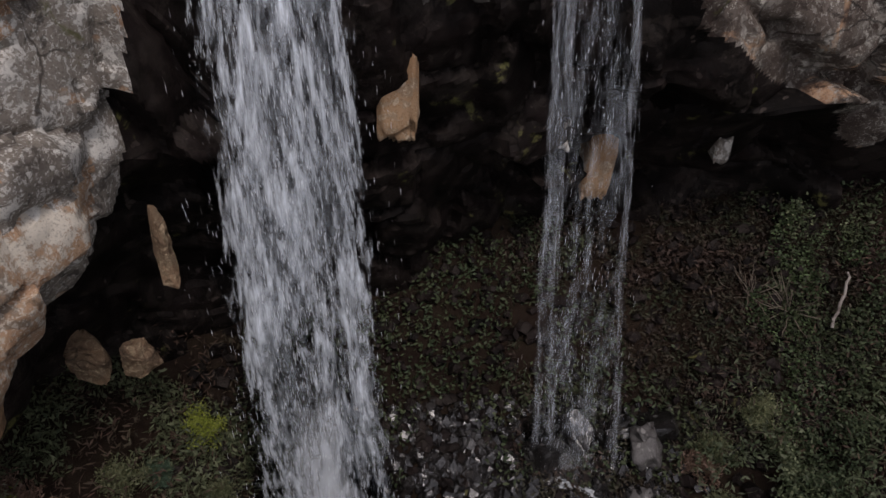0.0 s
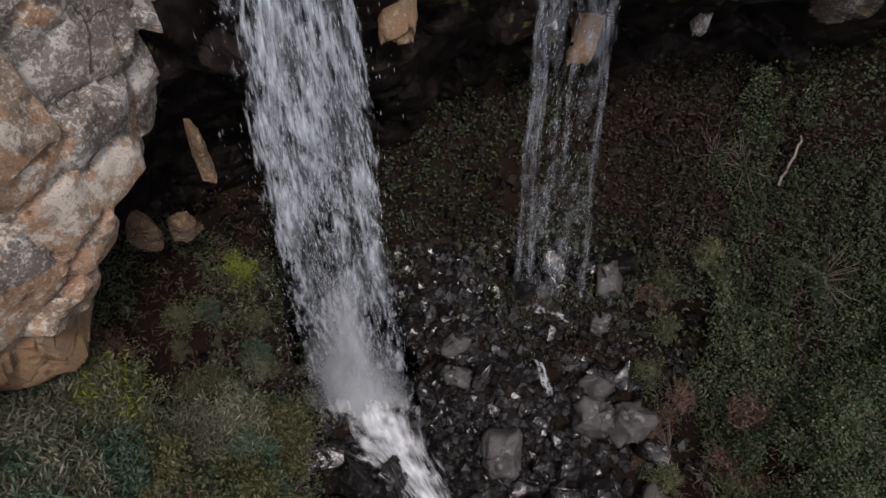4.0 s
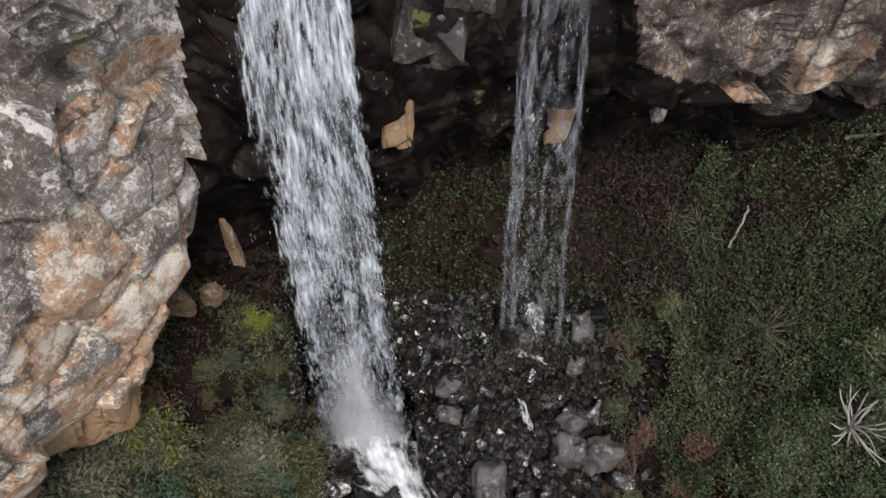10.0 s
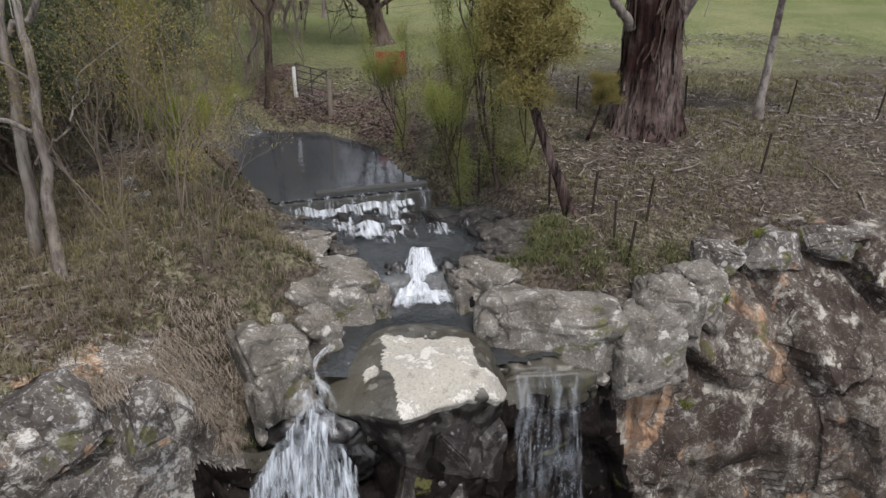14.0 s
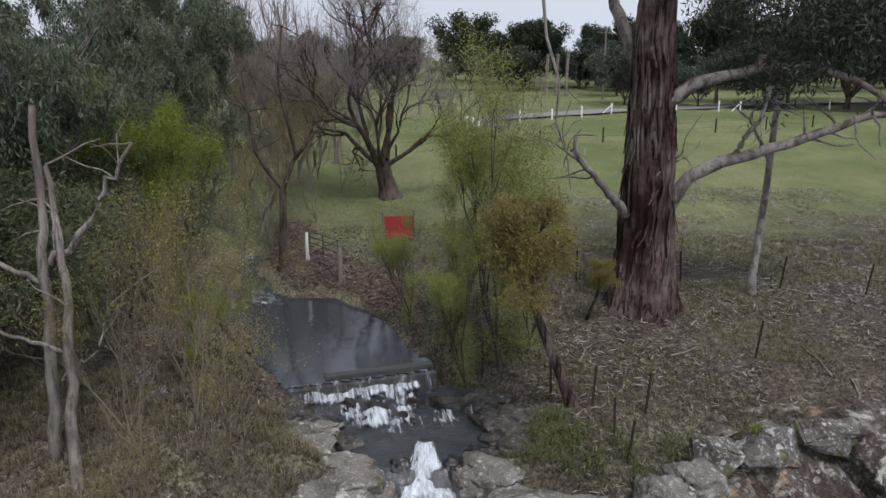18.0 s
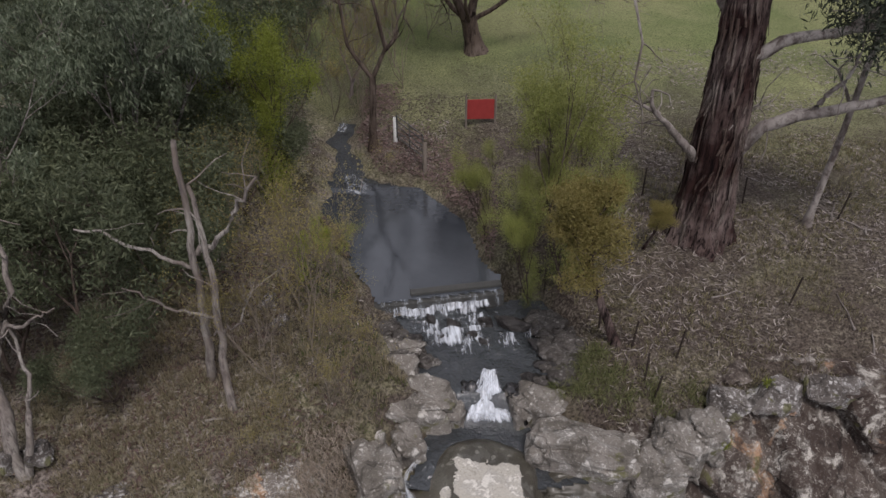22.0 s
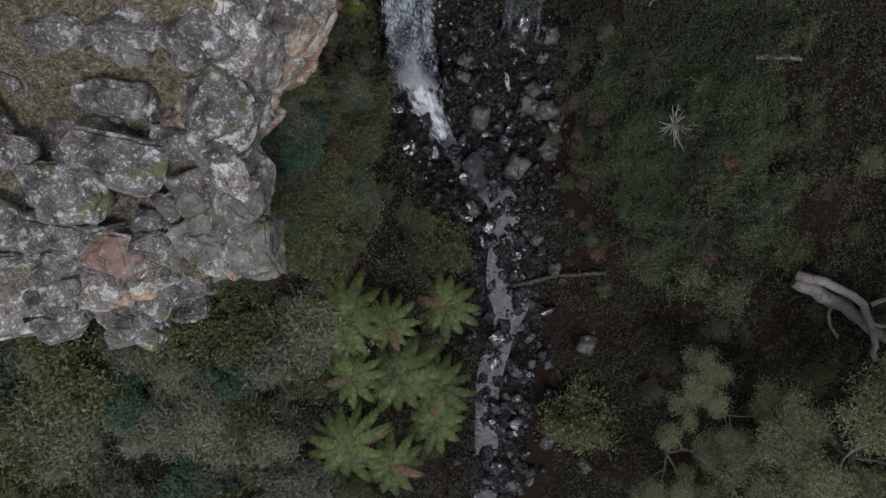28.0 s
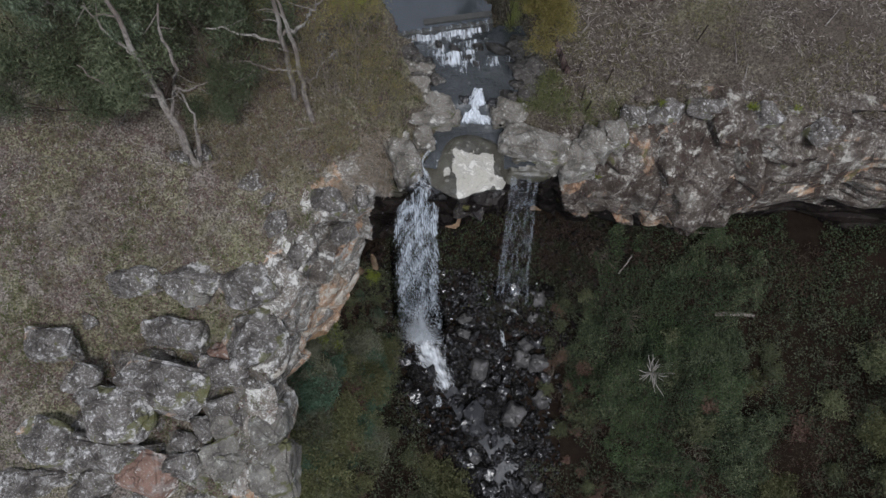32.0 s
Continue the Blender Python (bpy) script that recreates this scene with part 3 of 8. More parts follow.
def build_cliff():
    nv, nin = 130, 14
    # metres outwards from the rim at set depths below it (fractions of the drop): rim, .12, .25, .4, .55, .7, .85, 1
    where = lambda x, y: rim_s[((rim[:, 0] - x) ** 2 + (rim[:, 1] - y) ** 2).argmin()]
    fr = [0, .12, .25, .4, .47, .55, .63, .8, 1]
    wide = lambda row: tuple(np.interp(fr, [0, .12, .25, .4, .55, .7, .85, 1], row))
    table = [
        (0, 0, .2, .3, .4, .45, .5, .55, .7, 1), (where(-16, -5.4), 0, .3, .2, 0, -.2, -.4, -.7, -1.2, -1.4), (where(-6.8, -0.5), 0, .25, .1, -.2, -.5, -.7, -1.2, -2.0, -2.4), (where(-7.1, 3.2), 0, .2, .1, -.2, -.5, -.7, -1.3, -2.6, -3.0), (where(-6.2, 7.2), 0, .12, .2, .2, .2, .1, -.4, -2.4, -2.9), (where(-5.5, 9.0), 0, .25, .5, .6, .5, -.8, -2.0, -2.4, -2.2),
        (where(-4.75, 10.1), 0, .15, .1, 0, -1.0, -1.8, -2.4, -2.8, -2.4), (where(-4.0, 10.8), 0, .2, 0, -.4, -1.0, -1.6, -2.4, -2.8, -2.2), (where(-2, 11.3), *wide((0, .1, -.1, -.6, -1.8, -2.8, -3.2, -2.4))), (where(0, 11.6), *wide((0, .4, .2, -.8, -1.6, -2.6, -3.4, -3))),
        (where(2, 12.4), *wide((0, .0, -.4, -1.0, -2.2, -3.4, -4.0, -3.6))), (where(4.6, 13.4), *wide((0, .5, .8, .2, -1.6, -2.8, -3.0, -2.6))), (where(6.5, 14.4), *wide((0, 1.0, 1.7, 1.7, .8, -1.2, -1.6, -1.4))),
        (where(8.4, 15.4), *wide((0, 1.2, 2.4, 2.6, 2.2, .8, 0, .2))), (where(10.2, 15.7), *wide((0, 1.2, 2.6, 3.0, 2.9, 2.4, .8, .4))), (where(13.6, 15.6), *wide((0, .8, 1.5, 1.8, 1.7, 1.2, .5, .5))), (where(17.6, 15.8), *wide((0, .2, .3, .3, .2, .1, .1, .3))), (rim_s[-1], *wide((0, .3, .5, .6, .6, .6, .8, 1)))]
    offs = lerp_rows(rim_s, table)
    top = rim[:, 2].copy()
    drop = np.array([lower(*(rim[k, :2] + outward[k] * 0.5)) for k in range(len(rim))]) - 0.8
    verts = []
    for k in range(len(rim)):
        o2 = outward[k]
        for j in range(nin):
            d = -2.4 + 2.4 * j / nin
            x, y = rim[k, :2] + o2 * d
            verts.append((x, y, np.nan))
        for j in range(nv):
            q = j / (nv - 1)
            o = np.interp(q, fr, offs[k])
            x, y = rim[k, :2] + o2 * o
            verts.append((x, y, top[k] + (drop[k] - top[k]) * q))
    v = np.array(verts)
    nrow = nin + nv
    gap = np.isnan(v[:, 2])
    depth = np.tile(np.r_[-2.4 + 2.4 * np.arange(nin) / nin, np.zeros(nv)], len(rim))
    v[gap, 2] = upper(v[gap, 0], v[gap, 1]) - 0.14 + 0.22 * smooth_step(-2.2, -0.9, depth[gap])
    chance = np.zeros(len(v))
    for i in range(len(v)):
        k, j = divmod(i, nrow)
        p = Vector(v[i])
        # leaning joints: irregular slabs on one side of the falls, taller ones on the other
        lean = Vector((p.x + p.z * 0.16, p.y - p.z * 0.2, p.z + p.x * 0.25)) + noise.noise_vector(p * 0.5) * 0.35
        q = Vector((lean.x, lean.y, lean.z * 0.85)) * 0.62 if p.x < 1 else Vector((lean.x * 0.72, lean.y * 0.72, lean.z * 0.42))
        d, pts = noise.voronoi(q)
        q2 = q * 2.3 + noise.noise_vector(p * 1.1) * 0.25
        d2, pts2 = noise.voronoi(q2)
        # each slab has its own depth and slant, with worn edges at the joints
        tilt = Vector((chip(pts[0] * 3.7) - 0.5, chip(pts[0] * 5.9) - 0.5, chip(pts[0] * 9.1) - 0.5))
        tilt2 = Vector((chip(pts2[0] * 3.1) - 0.5, chip(pts2[0] * 6.7) - 0.5, chip(pts2[0] * 8.3) - 0.5))
        deep = 1.0 if p.x < 1 else 1.8
        gap1, gap2 = d[1] - d[0], d2[1] - d2[0]
        block = deep * ((chip(pts[0] * 7.3) - 0.5) * 0.5 + tilt.dot(q - pts[0]) * 0.95) + noise.fractal(p * 0.3, 1.0, 2.0, 2) * 0.4
        block -= 0.28 * math.exp(-gap1 / 0.045) + 0.06 * math.exp(-gap1 / 0.18)
        block += (chip(pts2[0] * 5.1) - 0.5) * 0.12 + tilt2.dot(q2 - pts2[0]) * 0.16 - 0.07 * math.exp(-gap2 / 0.06)
        block += noise.fractal(p * 1.9, 0.9, 2.0, 4) * 0.04
        chance[i] = chip(pts[0] * 11.7)
        a = min(1, max(0, (j - 2) / nin))
        o2 = outward[k]
        # the lip is worn smooth where water runs over it
        wear = smooth_step(-3.6, -3.1, rim[k, 0]) * (1 - smooth_step(3.3, 3.8, rim[k, 0]))
        block *= 1 - 0.9 * wear * max(0, 1 - max(0, j - nin) / (nv * 0.07))
        if j >= nin:
            v[i, :2] += o2 * block * 0.75
        else:
            v[i, 2] += block * 0.4 * a - (0.3 if rim[k, 0] < 0.8 else 0.1) * wear
            v[i, :2] += o2 * block * 0.75 * (j / nin) ** 2
    # wear along the courses
    g = v.reshape(len(rim), nrow, 3)
    g[1:-1, nin:] = (g[:-2, nin:] + 2 * g[1:-1, nin:] + g[2:, nin:]) / 4
    f = grid_faces(len(rim), nrow)
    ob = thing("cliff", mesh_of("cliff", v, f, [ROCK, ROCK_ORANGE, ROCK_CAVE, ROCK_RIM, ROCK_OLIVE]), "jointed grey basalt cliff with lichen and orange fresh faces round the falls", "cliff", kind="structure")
    ob.data.set_sharp_from_angle(angle=radians(24))
    cx = v[f].mean(1)
    kk = f[:, 0] // nrow
    q = (f[:, 0] % nrow - nin) / nv
    x = rim[kk, 0]
    wob = fbm(cx[:, 0] * 0.8 + cx[:, 2] * 0.3, cx[:, 1] * 0.8 + cx[:, 2] * 0.7, 4) * 1.2
    mat = np.where(x > 3.2, 3, 0)
    mat[(x < -4.3) & (chance[f[:, 0]] < np.interp(q, [0.12, 0.25, 0.45, 0.6], [0.08, 0.4, 0.72, 0.95]) + np.where((x > -6.8) & (q > 0.14), 0.1, 0) + wob * 0.2)] = 1
    mat[(x > 7) & (q > 0.2) & (chance[f[:, 0]] < 0.06)] = 1
    mat[(x > -3.5) & (x < 3.3) & (q < 0.03)] = 4
    # the recess behind the falls gets the rock with painted shade
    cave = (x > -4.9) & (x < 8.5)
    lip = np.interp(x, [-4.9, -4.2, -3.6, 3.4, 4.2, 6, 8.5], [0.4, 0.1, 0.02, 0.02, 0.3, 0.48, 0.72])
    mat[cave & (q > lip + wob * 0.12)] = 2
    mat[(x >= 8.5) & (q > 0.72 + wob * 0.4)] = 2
    # the undercut of the side wall is shaded by the same dark rock colour
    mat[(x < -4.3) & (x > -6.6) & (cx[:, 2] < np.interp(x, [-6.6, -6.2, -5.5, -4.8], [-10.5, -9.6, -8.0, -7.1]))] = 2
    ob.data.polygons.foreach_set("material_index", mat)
    return ob


build_cliff()


def ribbon(name, line, mat, width=0.5, steps=90, across=9, lift=0.0, rough=0.03):
    w, _ = along(np.array(line, float), steps)
    t = np.gradient(w[:, :2], axis=0)
    t /= np.linalg.norm(t, axis=1)[:, None]
    side = np.stack([t[:, 1], -t[:, 0]], 1)
    u = np.linspace(-1, 1, across)
    v = np.zeros((steps, across, 3))
    v[..., :2] = w[:, None, :2] + side[:, None] * (u[None, :, None] * (w[:, 2] + width)[:, None, None])
    v[..., 2] = w[:, 3, None] + lift + fbm(v[..., 0] * 3, v[..., 1] * 3, 3, 2) * rough
    uv = np.stack(np.broadcast_arrays((u[None] + 1) / 2, np.linspace(0, 1, steps)[:, None]), -1).reshape(-1, 2)
    return mesh_of(name, v.reshape(-1, 3), grid_faces(steps, across), mat, uvs=uv)


def over_weir(x, y):
    """Metres upstream of the weir's line."""
    return -(x + 4.15) * 0.284 + (y - 17.75) * 0.959


def water_sheet(name, x0, x1, y0, y1, step, mat, label, ripple, keep=0.6, drop=0.0, above=None):
    """A sheet of water lying in the stream's bed, its edge hidden under the banks."""
    gx, gy = np.meshgrid(np.arange(x0, x1, step), np.arange(y0, y1, step), indexing="ij")
    d, z = stream_at(gx, gy)
    for _ in range(6):
        z[1:-1, 1:-1] = (z[:-2, 1:-1] + z[2:, 1:-1] + z[1:-1, :-2] + z[1:-1, 2:]) / 4
    z = z - drop + fbm(gx * 2.2, gy * 2.2, 4, 2) * ripple
    up = over_weir(gx, gy)
    if above is not None:
        z = np.where(gy < 24.5, 0.65, z) if above else np.minimum(z, np.where(gy > 17, 0.24, 9))
    f = grid_faces(*gx.shape)
    if above is not None:
        f = f[((up if above else -up).ravel()[f] > -0.1).all(1)]
    f = f[(d.ravel()[f] < keep).all(1) & (rim_side(gx, gy)[f] < np.where(gx.ravel()[f] < 0.9, -0.6, -0.15)).all(1)]
    used = np.unique(f)
    remap = np.zeros(gx.size, int)
    remap[used] = np.arange(len(used))
    v = np.stack([gx, gy, z], -1).reshape(-1, 3)[used]
    return thing(name, mesh_of(name, v, remap[f], mat), label, "water", kind="structure")


water_sheet("stream", -5, 4, 11.0, 19.3, 0.1, STREAM, "shallow running stream water between mossy rocks", 0.14, above=False)
water_sheet("pool", -8.5, -0.15, 17.6, 25.2, 0.12, POOL, "still grey pool reflecting the sky above the weir", 0.0, 0.3, above=True)
water_sheet("creek", -11, -4.5, 25.0, 30.4, 0.1, STREAM, "narrow rippled creek winding through the trees", 0.04, 0.5, 0.14)


def fall_sheet(name, top_l, top_r, v0, z0, z1, mat, spread_x, steps=60, across=24, off=0.0, whole=False, arch=0.0, sway=0.0):
    """A sheet of water that leaves the lip with a forward speed and drops freely; an arched one is highest in its middle."""
    u = np.linspace(0, 1, across)
    q = np.linspace(0, 1, steps)
    crest = z0 - arch * np.abs(u * 2 - 1.15) ** 1.4 + fbm(u * 7 + off * 9, u * 0 + 1, 3, 8) * 0.5
    zz = crest[None] + (z1 - crest)[None] * q[:, None]
    t = np.sqrt(np.maximum(0, 2 * (z0 - zz) / 9.8))
    a, b = np.array(top_l), np.array(top_r)
    v = np.zeros((steps, across, 3))
    v[..., :2] = a[None, None, :2] * (1 - u[None, :, None]) + b[None, None, :2] * u[None, :, None]
    v[..., 0] += spread_x[0] * q[:, None] * (1 - u)[None] + spread_x[1] * q[:, None] * u[None] + sway * fbm(q[:, None] * 5 + off * 31, u[None] * 0.5 + off, 3, 6)
    v[..., 1] -= v0 * t * (0.85 + 0.3 * fbm(u[None] * 5 + off, q[:, None] * 2, 3, 4)) + off
    v[..., 2] = zz
    uv = np.stack(np.broadcast_arrays(u[None], (q if whole else q * (z0 - z1) / 3 + off)[:, None]), -1).reshape(-1, 2)
    return mesh_of(name, v.reshape(-1, 3), grid_faces(steps, across), mat, uvs=uv)


fall_1 = thing("waterfall", None, "broad white waterfall dropping over the dark lip", "waterfall")
for k in range(3):
    part("sheet", fall_sheet("fall_sheet", (-3.6, 11.25 - 0.15 * k), (-1.15, 11.3 - 0.15 * k), 1.45, -0.8, -16.0, FALL_SOFT if k == 1 else FALL, (-.5, .5), off=0.13 * k, arch=1.5), fall_1)
part("sheet", fall_sheet("veil_sheet", (-4.05, 11.1), (-1.0, 11.15), 1.25, -1.5, -15.6, FALL_VEIL, (-.35, .4), off=0.5, arch=1.2), fall_1, "thin outer veil of drops")
fall_2 = thing("waterfall", None, "thin veil of water dropping beside a wet black rock", "waterfall")
for k in range(2):
    part("sheet", fall_sheet("thin_sheet", (1.4, 12.42 - 0.15 * k), (2.85, 12.46 - 0.15 * k), 0.95, -0.92, -15.6, FALL_THIN, (.25, 1.3), off=0.1 * k, arch=0.25), fall_2)
for k, (a, b, s) in enumerate(((1.3, 1.85, .35), (1.4, 2.1, .45), (2.3, 2.85, 1.15))):
    part("strand", fall_sheet("strand", (a, 12.36), (b, 12.38), 0.95, -0.92, -15.6, FALL_STRAND, (s, s + 0.2), off=a * 0.1 + k * 0.03, sway=0.12), fall_2)

# ---- trees and shrubs ----
BARK_GUM = bark_material("gum_bark_dark", (0.045, 0.023, 0.02), (0.19, 0.145, 0.13), (0.007, 0.004, 0.004), (6, 6, 0.8), 1.5)
BARK_PALE = bark_material("gum_bark_pale", (0.34, 0.31, 0.28), (0.23, 0.20, 0.18), (0.10, 0.08, 0.07), (2.4, 2.4, 1.6), 1.5)
BARK_DEAD = bark_material("weathered_dead_wood", (0.38, 0.35, 0.31), (0.20, 0.165, 0.14), (0.13, 0.11, 0.1), (6, 6, 0.6), 2.0)
BARK_BROWN = bark_material("willow_bark", (0.10, 0.075, 0.06), (0.14, 0.11, 0.09), (0.035, 0.025, 0.02))
TWIG_RED = plain("bare_twigs", (0.23, 0.19, 0.18), 0.9, 0.3, 3)
TWIG_GREY = plain("dry_twigs", (0.20, 0.165, 0.13), 0.9, 0.3, 3)
LEAF_GUM = leaf_material("gum_leaves", (0.045, 0.062, 0.03), (0.20, 0.228, 0.135), 0.45, 0.2)
LEAF_DARK = leaf_material("dark_conifer_leaves", (0.02, 0.033, 0.014), (0.045, 0.06, 0.025), 0.6, 0.12)
LEAF_WATTLE = leaf_material("wattle_leaves", (0.19, 0.22, 0.05), (0.38, 0.39, 0.12), 0.6, 0.42)
LEAF_LIME = leaf_material("lime_leaves", (0.2, 0.25, 0.03), (0.40, 0.44, 0.085), 0.6, 0.45)
LEAF_OCHRE = leaf_material("ochre_leaves", (0.20, 0.185, 0.05), (0.39, 0.32, 0.11), 0.6, 0.42)
LEAF_SHRUB = leaf_material("gully_shrub_leaves", (0.062, 0.078, 0.038), (0.185, 0.205, 0.105), 0.6, 0.3)
LEAF_IVY = leaf_material("creeper_leaves", (0.03, 0.046, 0.021), (0.066, 0.088, 0.04), 0.6, 0.25, ((0.04, 0.05, 0.026), (0.085, 0.1, 0.05)))
LEAF_BROWN = leaf_material("fallen_brown_leaves", (0.06, 0.046, 0.035), (0.15, 0.122, 0.09), 0.85, 0.1)
LEAF_RUST = leaf_material("rusty_fern_leaves", (0.06, 0.036, 0.025), (0.115, 0.072, 0.048), 0.8, 0.2, ((0.045, 0.04, 0.026), (0.09, 0.078, 0.05)))
LEAF_FERN = leaf_material("tree_fern_fronds", (0.065, 0.095, 0.024), (0.15, 0.18, 0.055), 0.5, 0.3)
# distance haze is put into this leaf colour by lightening it
LEAF_FAR = leaf_material("haze_tinted_far_leaves", (0.045, 0.055, 0.038), (0.095, 0.108, 0.075), 0.7, 0.1)
GRASS_DRY = leaf_material("dry_grass", (0.155, 0.13, 0.07), (0.31, 0.27, 0.16), 0.8, 0.3)
GRASS_STRAW = leaf_material("pale_straw", (0.24, 0.20, 0.14), (0.5, 0.43, 0.32), 0.85, 0.45)
GRASS_GREEN = leaf_material("green_grass", (0.07, 0.10, 0.025), (0.19, 0.205, 0.07), 0.8, 0.3)
LITTER_STICKS = leaf_material("bark_litter", (0.055, 0.045, 0.035), (0.36, 0.32, 0.255), 0.9, 0.0)
LEAF_GREY = leaf_material("grey_green_leaves", (0.15, 0.158, 0.095), (0.37, 0.375, 0.24), 0.6, 0.4)


def tube(pts, radii, sides=6):
    """Verts and faces of a tapered tube along points."""
    pts = np.asarray(pts, float)
    t = np.gradient(pts, axis=0)
    t /= np.linalg.norm(t, axis=1)[:, None] + 1e-9
    ref = np.where(np.abs(t[:, 2:3]) > 0.9, np.array([[1.0, 0, 0]]), np.array([[0, 0, 1.0]]))
    a = np.cross(t, ref)
    a /= np.linalg.norm(a, axis=1)[:, None] + 1e-9
    b = np.cross(t, a)
    ang = np.arange(sides) * 2 * math.pi / sides
    ring = a[:, None] * np.cos(ang)[None, :, None] + b[:, None] * np.sin(ang)[None, :, None]
    v = (pts[:, None] + ring * np.asarray(radii, float)[:, None, None]).reshape(-1, 3)
    n = len(pts)
    i, j = np.meshgrid(np.arange(n - 1), np.arange(sides), indexing="ij")
    k = (j + 1) % sides
    f = np.stack([i * sides + j, i * sides + k, (i + 1) * sides + k, (i + 1) * sides + j], -1).reshape(-1, 4)
    return v, f


class Wood:
    """Collects tubes into one mesh."""

    def __init__(self):
        self.v, self.f, self.n, self.tips = [], [], 0, []

    def add(self, pts, radii, sides=6):
        v, f = tube(pts, radii, sides)
        self.v.append(v)
        self.f.append(f + self.n)
        self.n += len(v)

    def mesh(self, name, mat):
        return mesh_of(name, np.concatenate(self.v), np.concatenate(self.f), mat)


def bend(rng, a, direction, length, n=6, wander=0.25, lift=0.0):
    """A crooked path from a along a direction."""
    p, d, out = np.array(a, float), np.array(direction, float), []
    d /= np.linalg.norm(d)
    for _ in range(n):
        out.append(p.copy())
        d = d + rng.normal(0, wander, 3) / n**0.5 + np.array([0, 0, lift / n])
        d /= np.linalg.norm(d)
        p = p + d * length / (n - 1)
    return np.array(out), d


def grow(w, rng, start, direction, length, radius, depth, fork=3, angle=0.7, wander=0.3, lift=0.15, shrink=0.68, sides=6):
    """A branch and its own branches; the ends are kept in w.tips."""
    pts, d = bend(rng, start, direction, length, 6, wander, lift)
    w.add(pts, np.linspace(radius, radius * (0.62 if depth else 0.25), len(pts)), max(3, sides))
    if depth == 0:
        w.tips.append(pts[-1])
        w.tips.append(pts[-3])
        return
    for k in range(fork):
        at = pts[-1] if k < 2 else pts[rng.integers(2, 5)]
        turn = rng.normal(0, 1, 3)
        turn -= turn @ d * d
        turn /= np.linalg.norm(turn) + 1e-9
        nd = d * math.cos(angle) + turn * math.sin(angle) * rng.uniform(0.6, 1.2)
        grow(w, rng, at, nd, length * shrink * rng.uniform(0.75, 1.2), radius * 0.6, depth - 1, fork, angle, wander, lift, shrink, sides - 1)


def leaf_quads(rng, centres, per, spread, length, width, droop=0.0, flat=0.0):
    """Many small leaves, four points each, scattered round centres."""
    c = np.repeat(np.asarray(centres, float), per, axis=0)
    n = len(c)
    off = rng.normal(0, 1, (n, 3))
    off /= np.linalg.norm(off, axis=1)[:, None] + 1e-9
    c = c + off * (rng.random((n, 1)) ** 0.45) * np.asarray(spread)
    d = rng.normal(0, 1, (n, 3))
    d[:, 2] -= droop
    d[:, 2] *= 1 - flat
    d /= np.linalg.norm(d, axis=1)[:, None] + 1e-9
    s = np.cross(d, rng.normal(0, 1, (n, 3)) * [1, 1, 1 - flat] + [0, 0, flat * 3])
    s /= np.linalg.norm(s, axis=1)[:, None] + 1e-9
    ln = length * rng.uniform(0.6, 1.3, (n, 1))
    wd = width * rng.uniform(0.6, 1.3, (n, 1))
    v = np.stack([c, c + d * ln * 0.5 + s * wd * 0.5, c + d * ln, c + d * ln * 0.5 - s * wd * 0.5], 1).reshape(-1, 3)
    return v, np.arange(4 * n).reshape(-1, 4)


def leaf_mesh(name, mat, *args, **kw):
    v, f = leaf_quads(*args, **kw)
    return mesh_of(name, v, f, mat, smooth=False)


def on(x, y, sink=0.05):
    return float(upper(x, y)) - sink


def below(x, y, sink=0.05):
    return float(lower(x, y)) - sink


def tree(name, label, rng, height, radius, wood_mat, leaf_mat, per, spread, leaf, droop, trunk=0.35, depth=3, fork=3, angle=0.6, lift=0.25, wander=0.25, lean=(0, 0), group="", shrink=0.68, skirt=0):
    w = Wood()
    pts, d = bend(rng, (0, 0, -0.15), (lean[0], lean[1], 1), height * trunk, 7, 0.15, 0.1)
    r = np.linspace(radius, radius * 0.7, len(pts))
    r[0] *= 1.5
    r[1] *= 1.12
    w.add(pts, r, 10)
    for k in range(fork):
        a = k * 2 * math.pi / fork + rng.uniform(0, 1)
        nd = d + np.array([math.cos(a), math.sin(a), 0]) * angle
        grow(w, rng, pts[-1 - (k % 2)], nd, height * (1 - trunk) * 0.48, radius * 0.55, depth - 1, fork, angle, wander, lift, shrink)
    # leaves low down, close about the stems
    for _ in range(skirt):
        h, a = rng.uniform(0.08, 0.7) * height, rng.uniform(0, 6.28)
        o = rng.uniform(0.05, 0.09) * height * (1.1 - h / height)
        w.tips.append(np.array([math.cos(a) * o, math.sin(a) * o, h]))
    ob = thing(name, None, label, "tree", group)
    part("trunk", w.mesh("trunk", wood_mat), ob)
    if leaf_mat:
        part("crown", leaf_mesh("crown", leaf_mat, rng, w.tips, per, spread, *leaf, droop), ob)
    return ob


def place(ob, x, y, z, turn=0.0, s=1.0):
    ob.matrix_basis = Matrix.LocRotScale((x, y, z), Euler((0, 0, turn)), (s, s, s))
    return ob


def again(ob, x, y, z, turn, s, label=""):
    return tagged(copy_thing(ob, Matrix.LocRotScale((x, y, z), Euler((0, 0, turn)), (s, s, s)) @ Matrix.Diagonal((1 / ob.scale[0], 1 / ob.scale[1], 1 / ob.scale[2], 1))), label)


rng = np.random.default_rng(5)

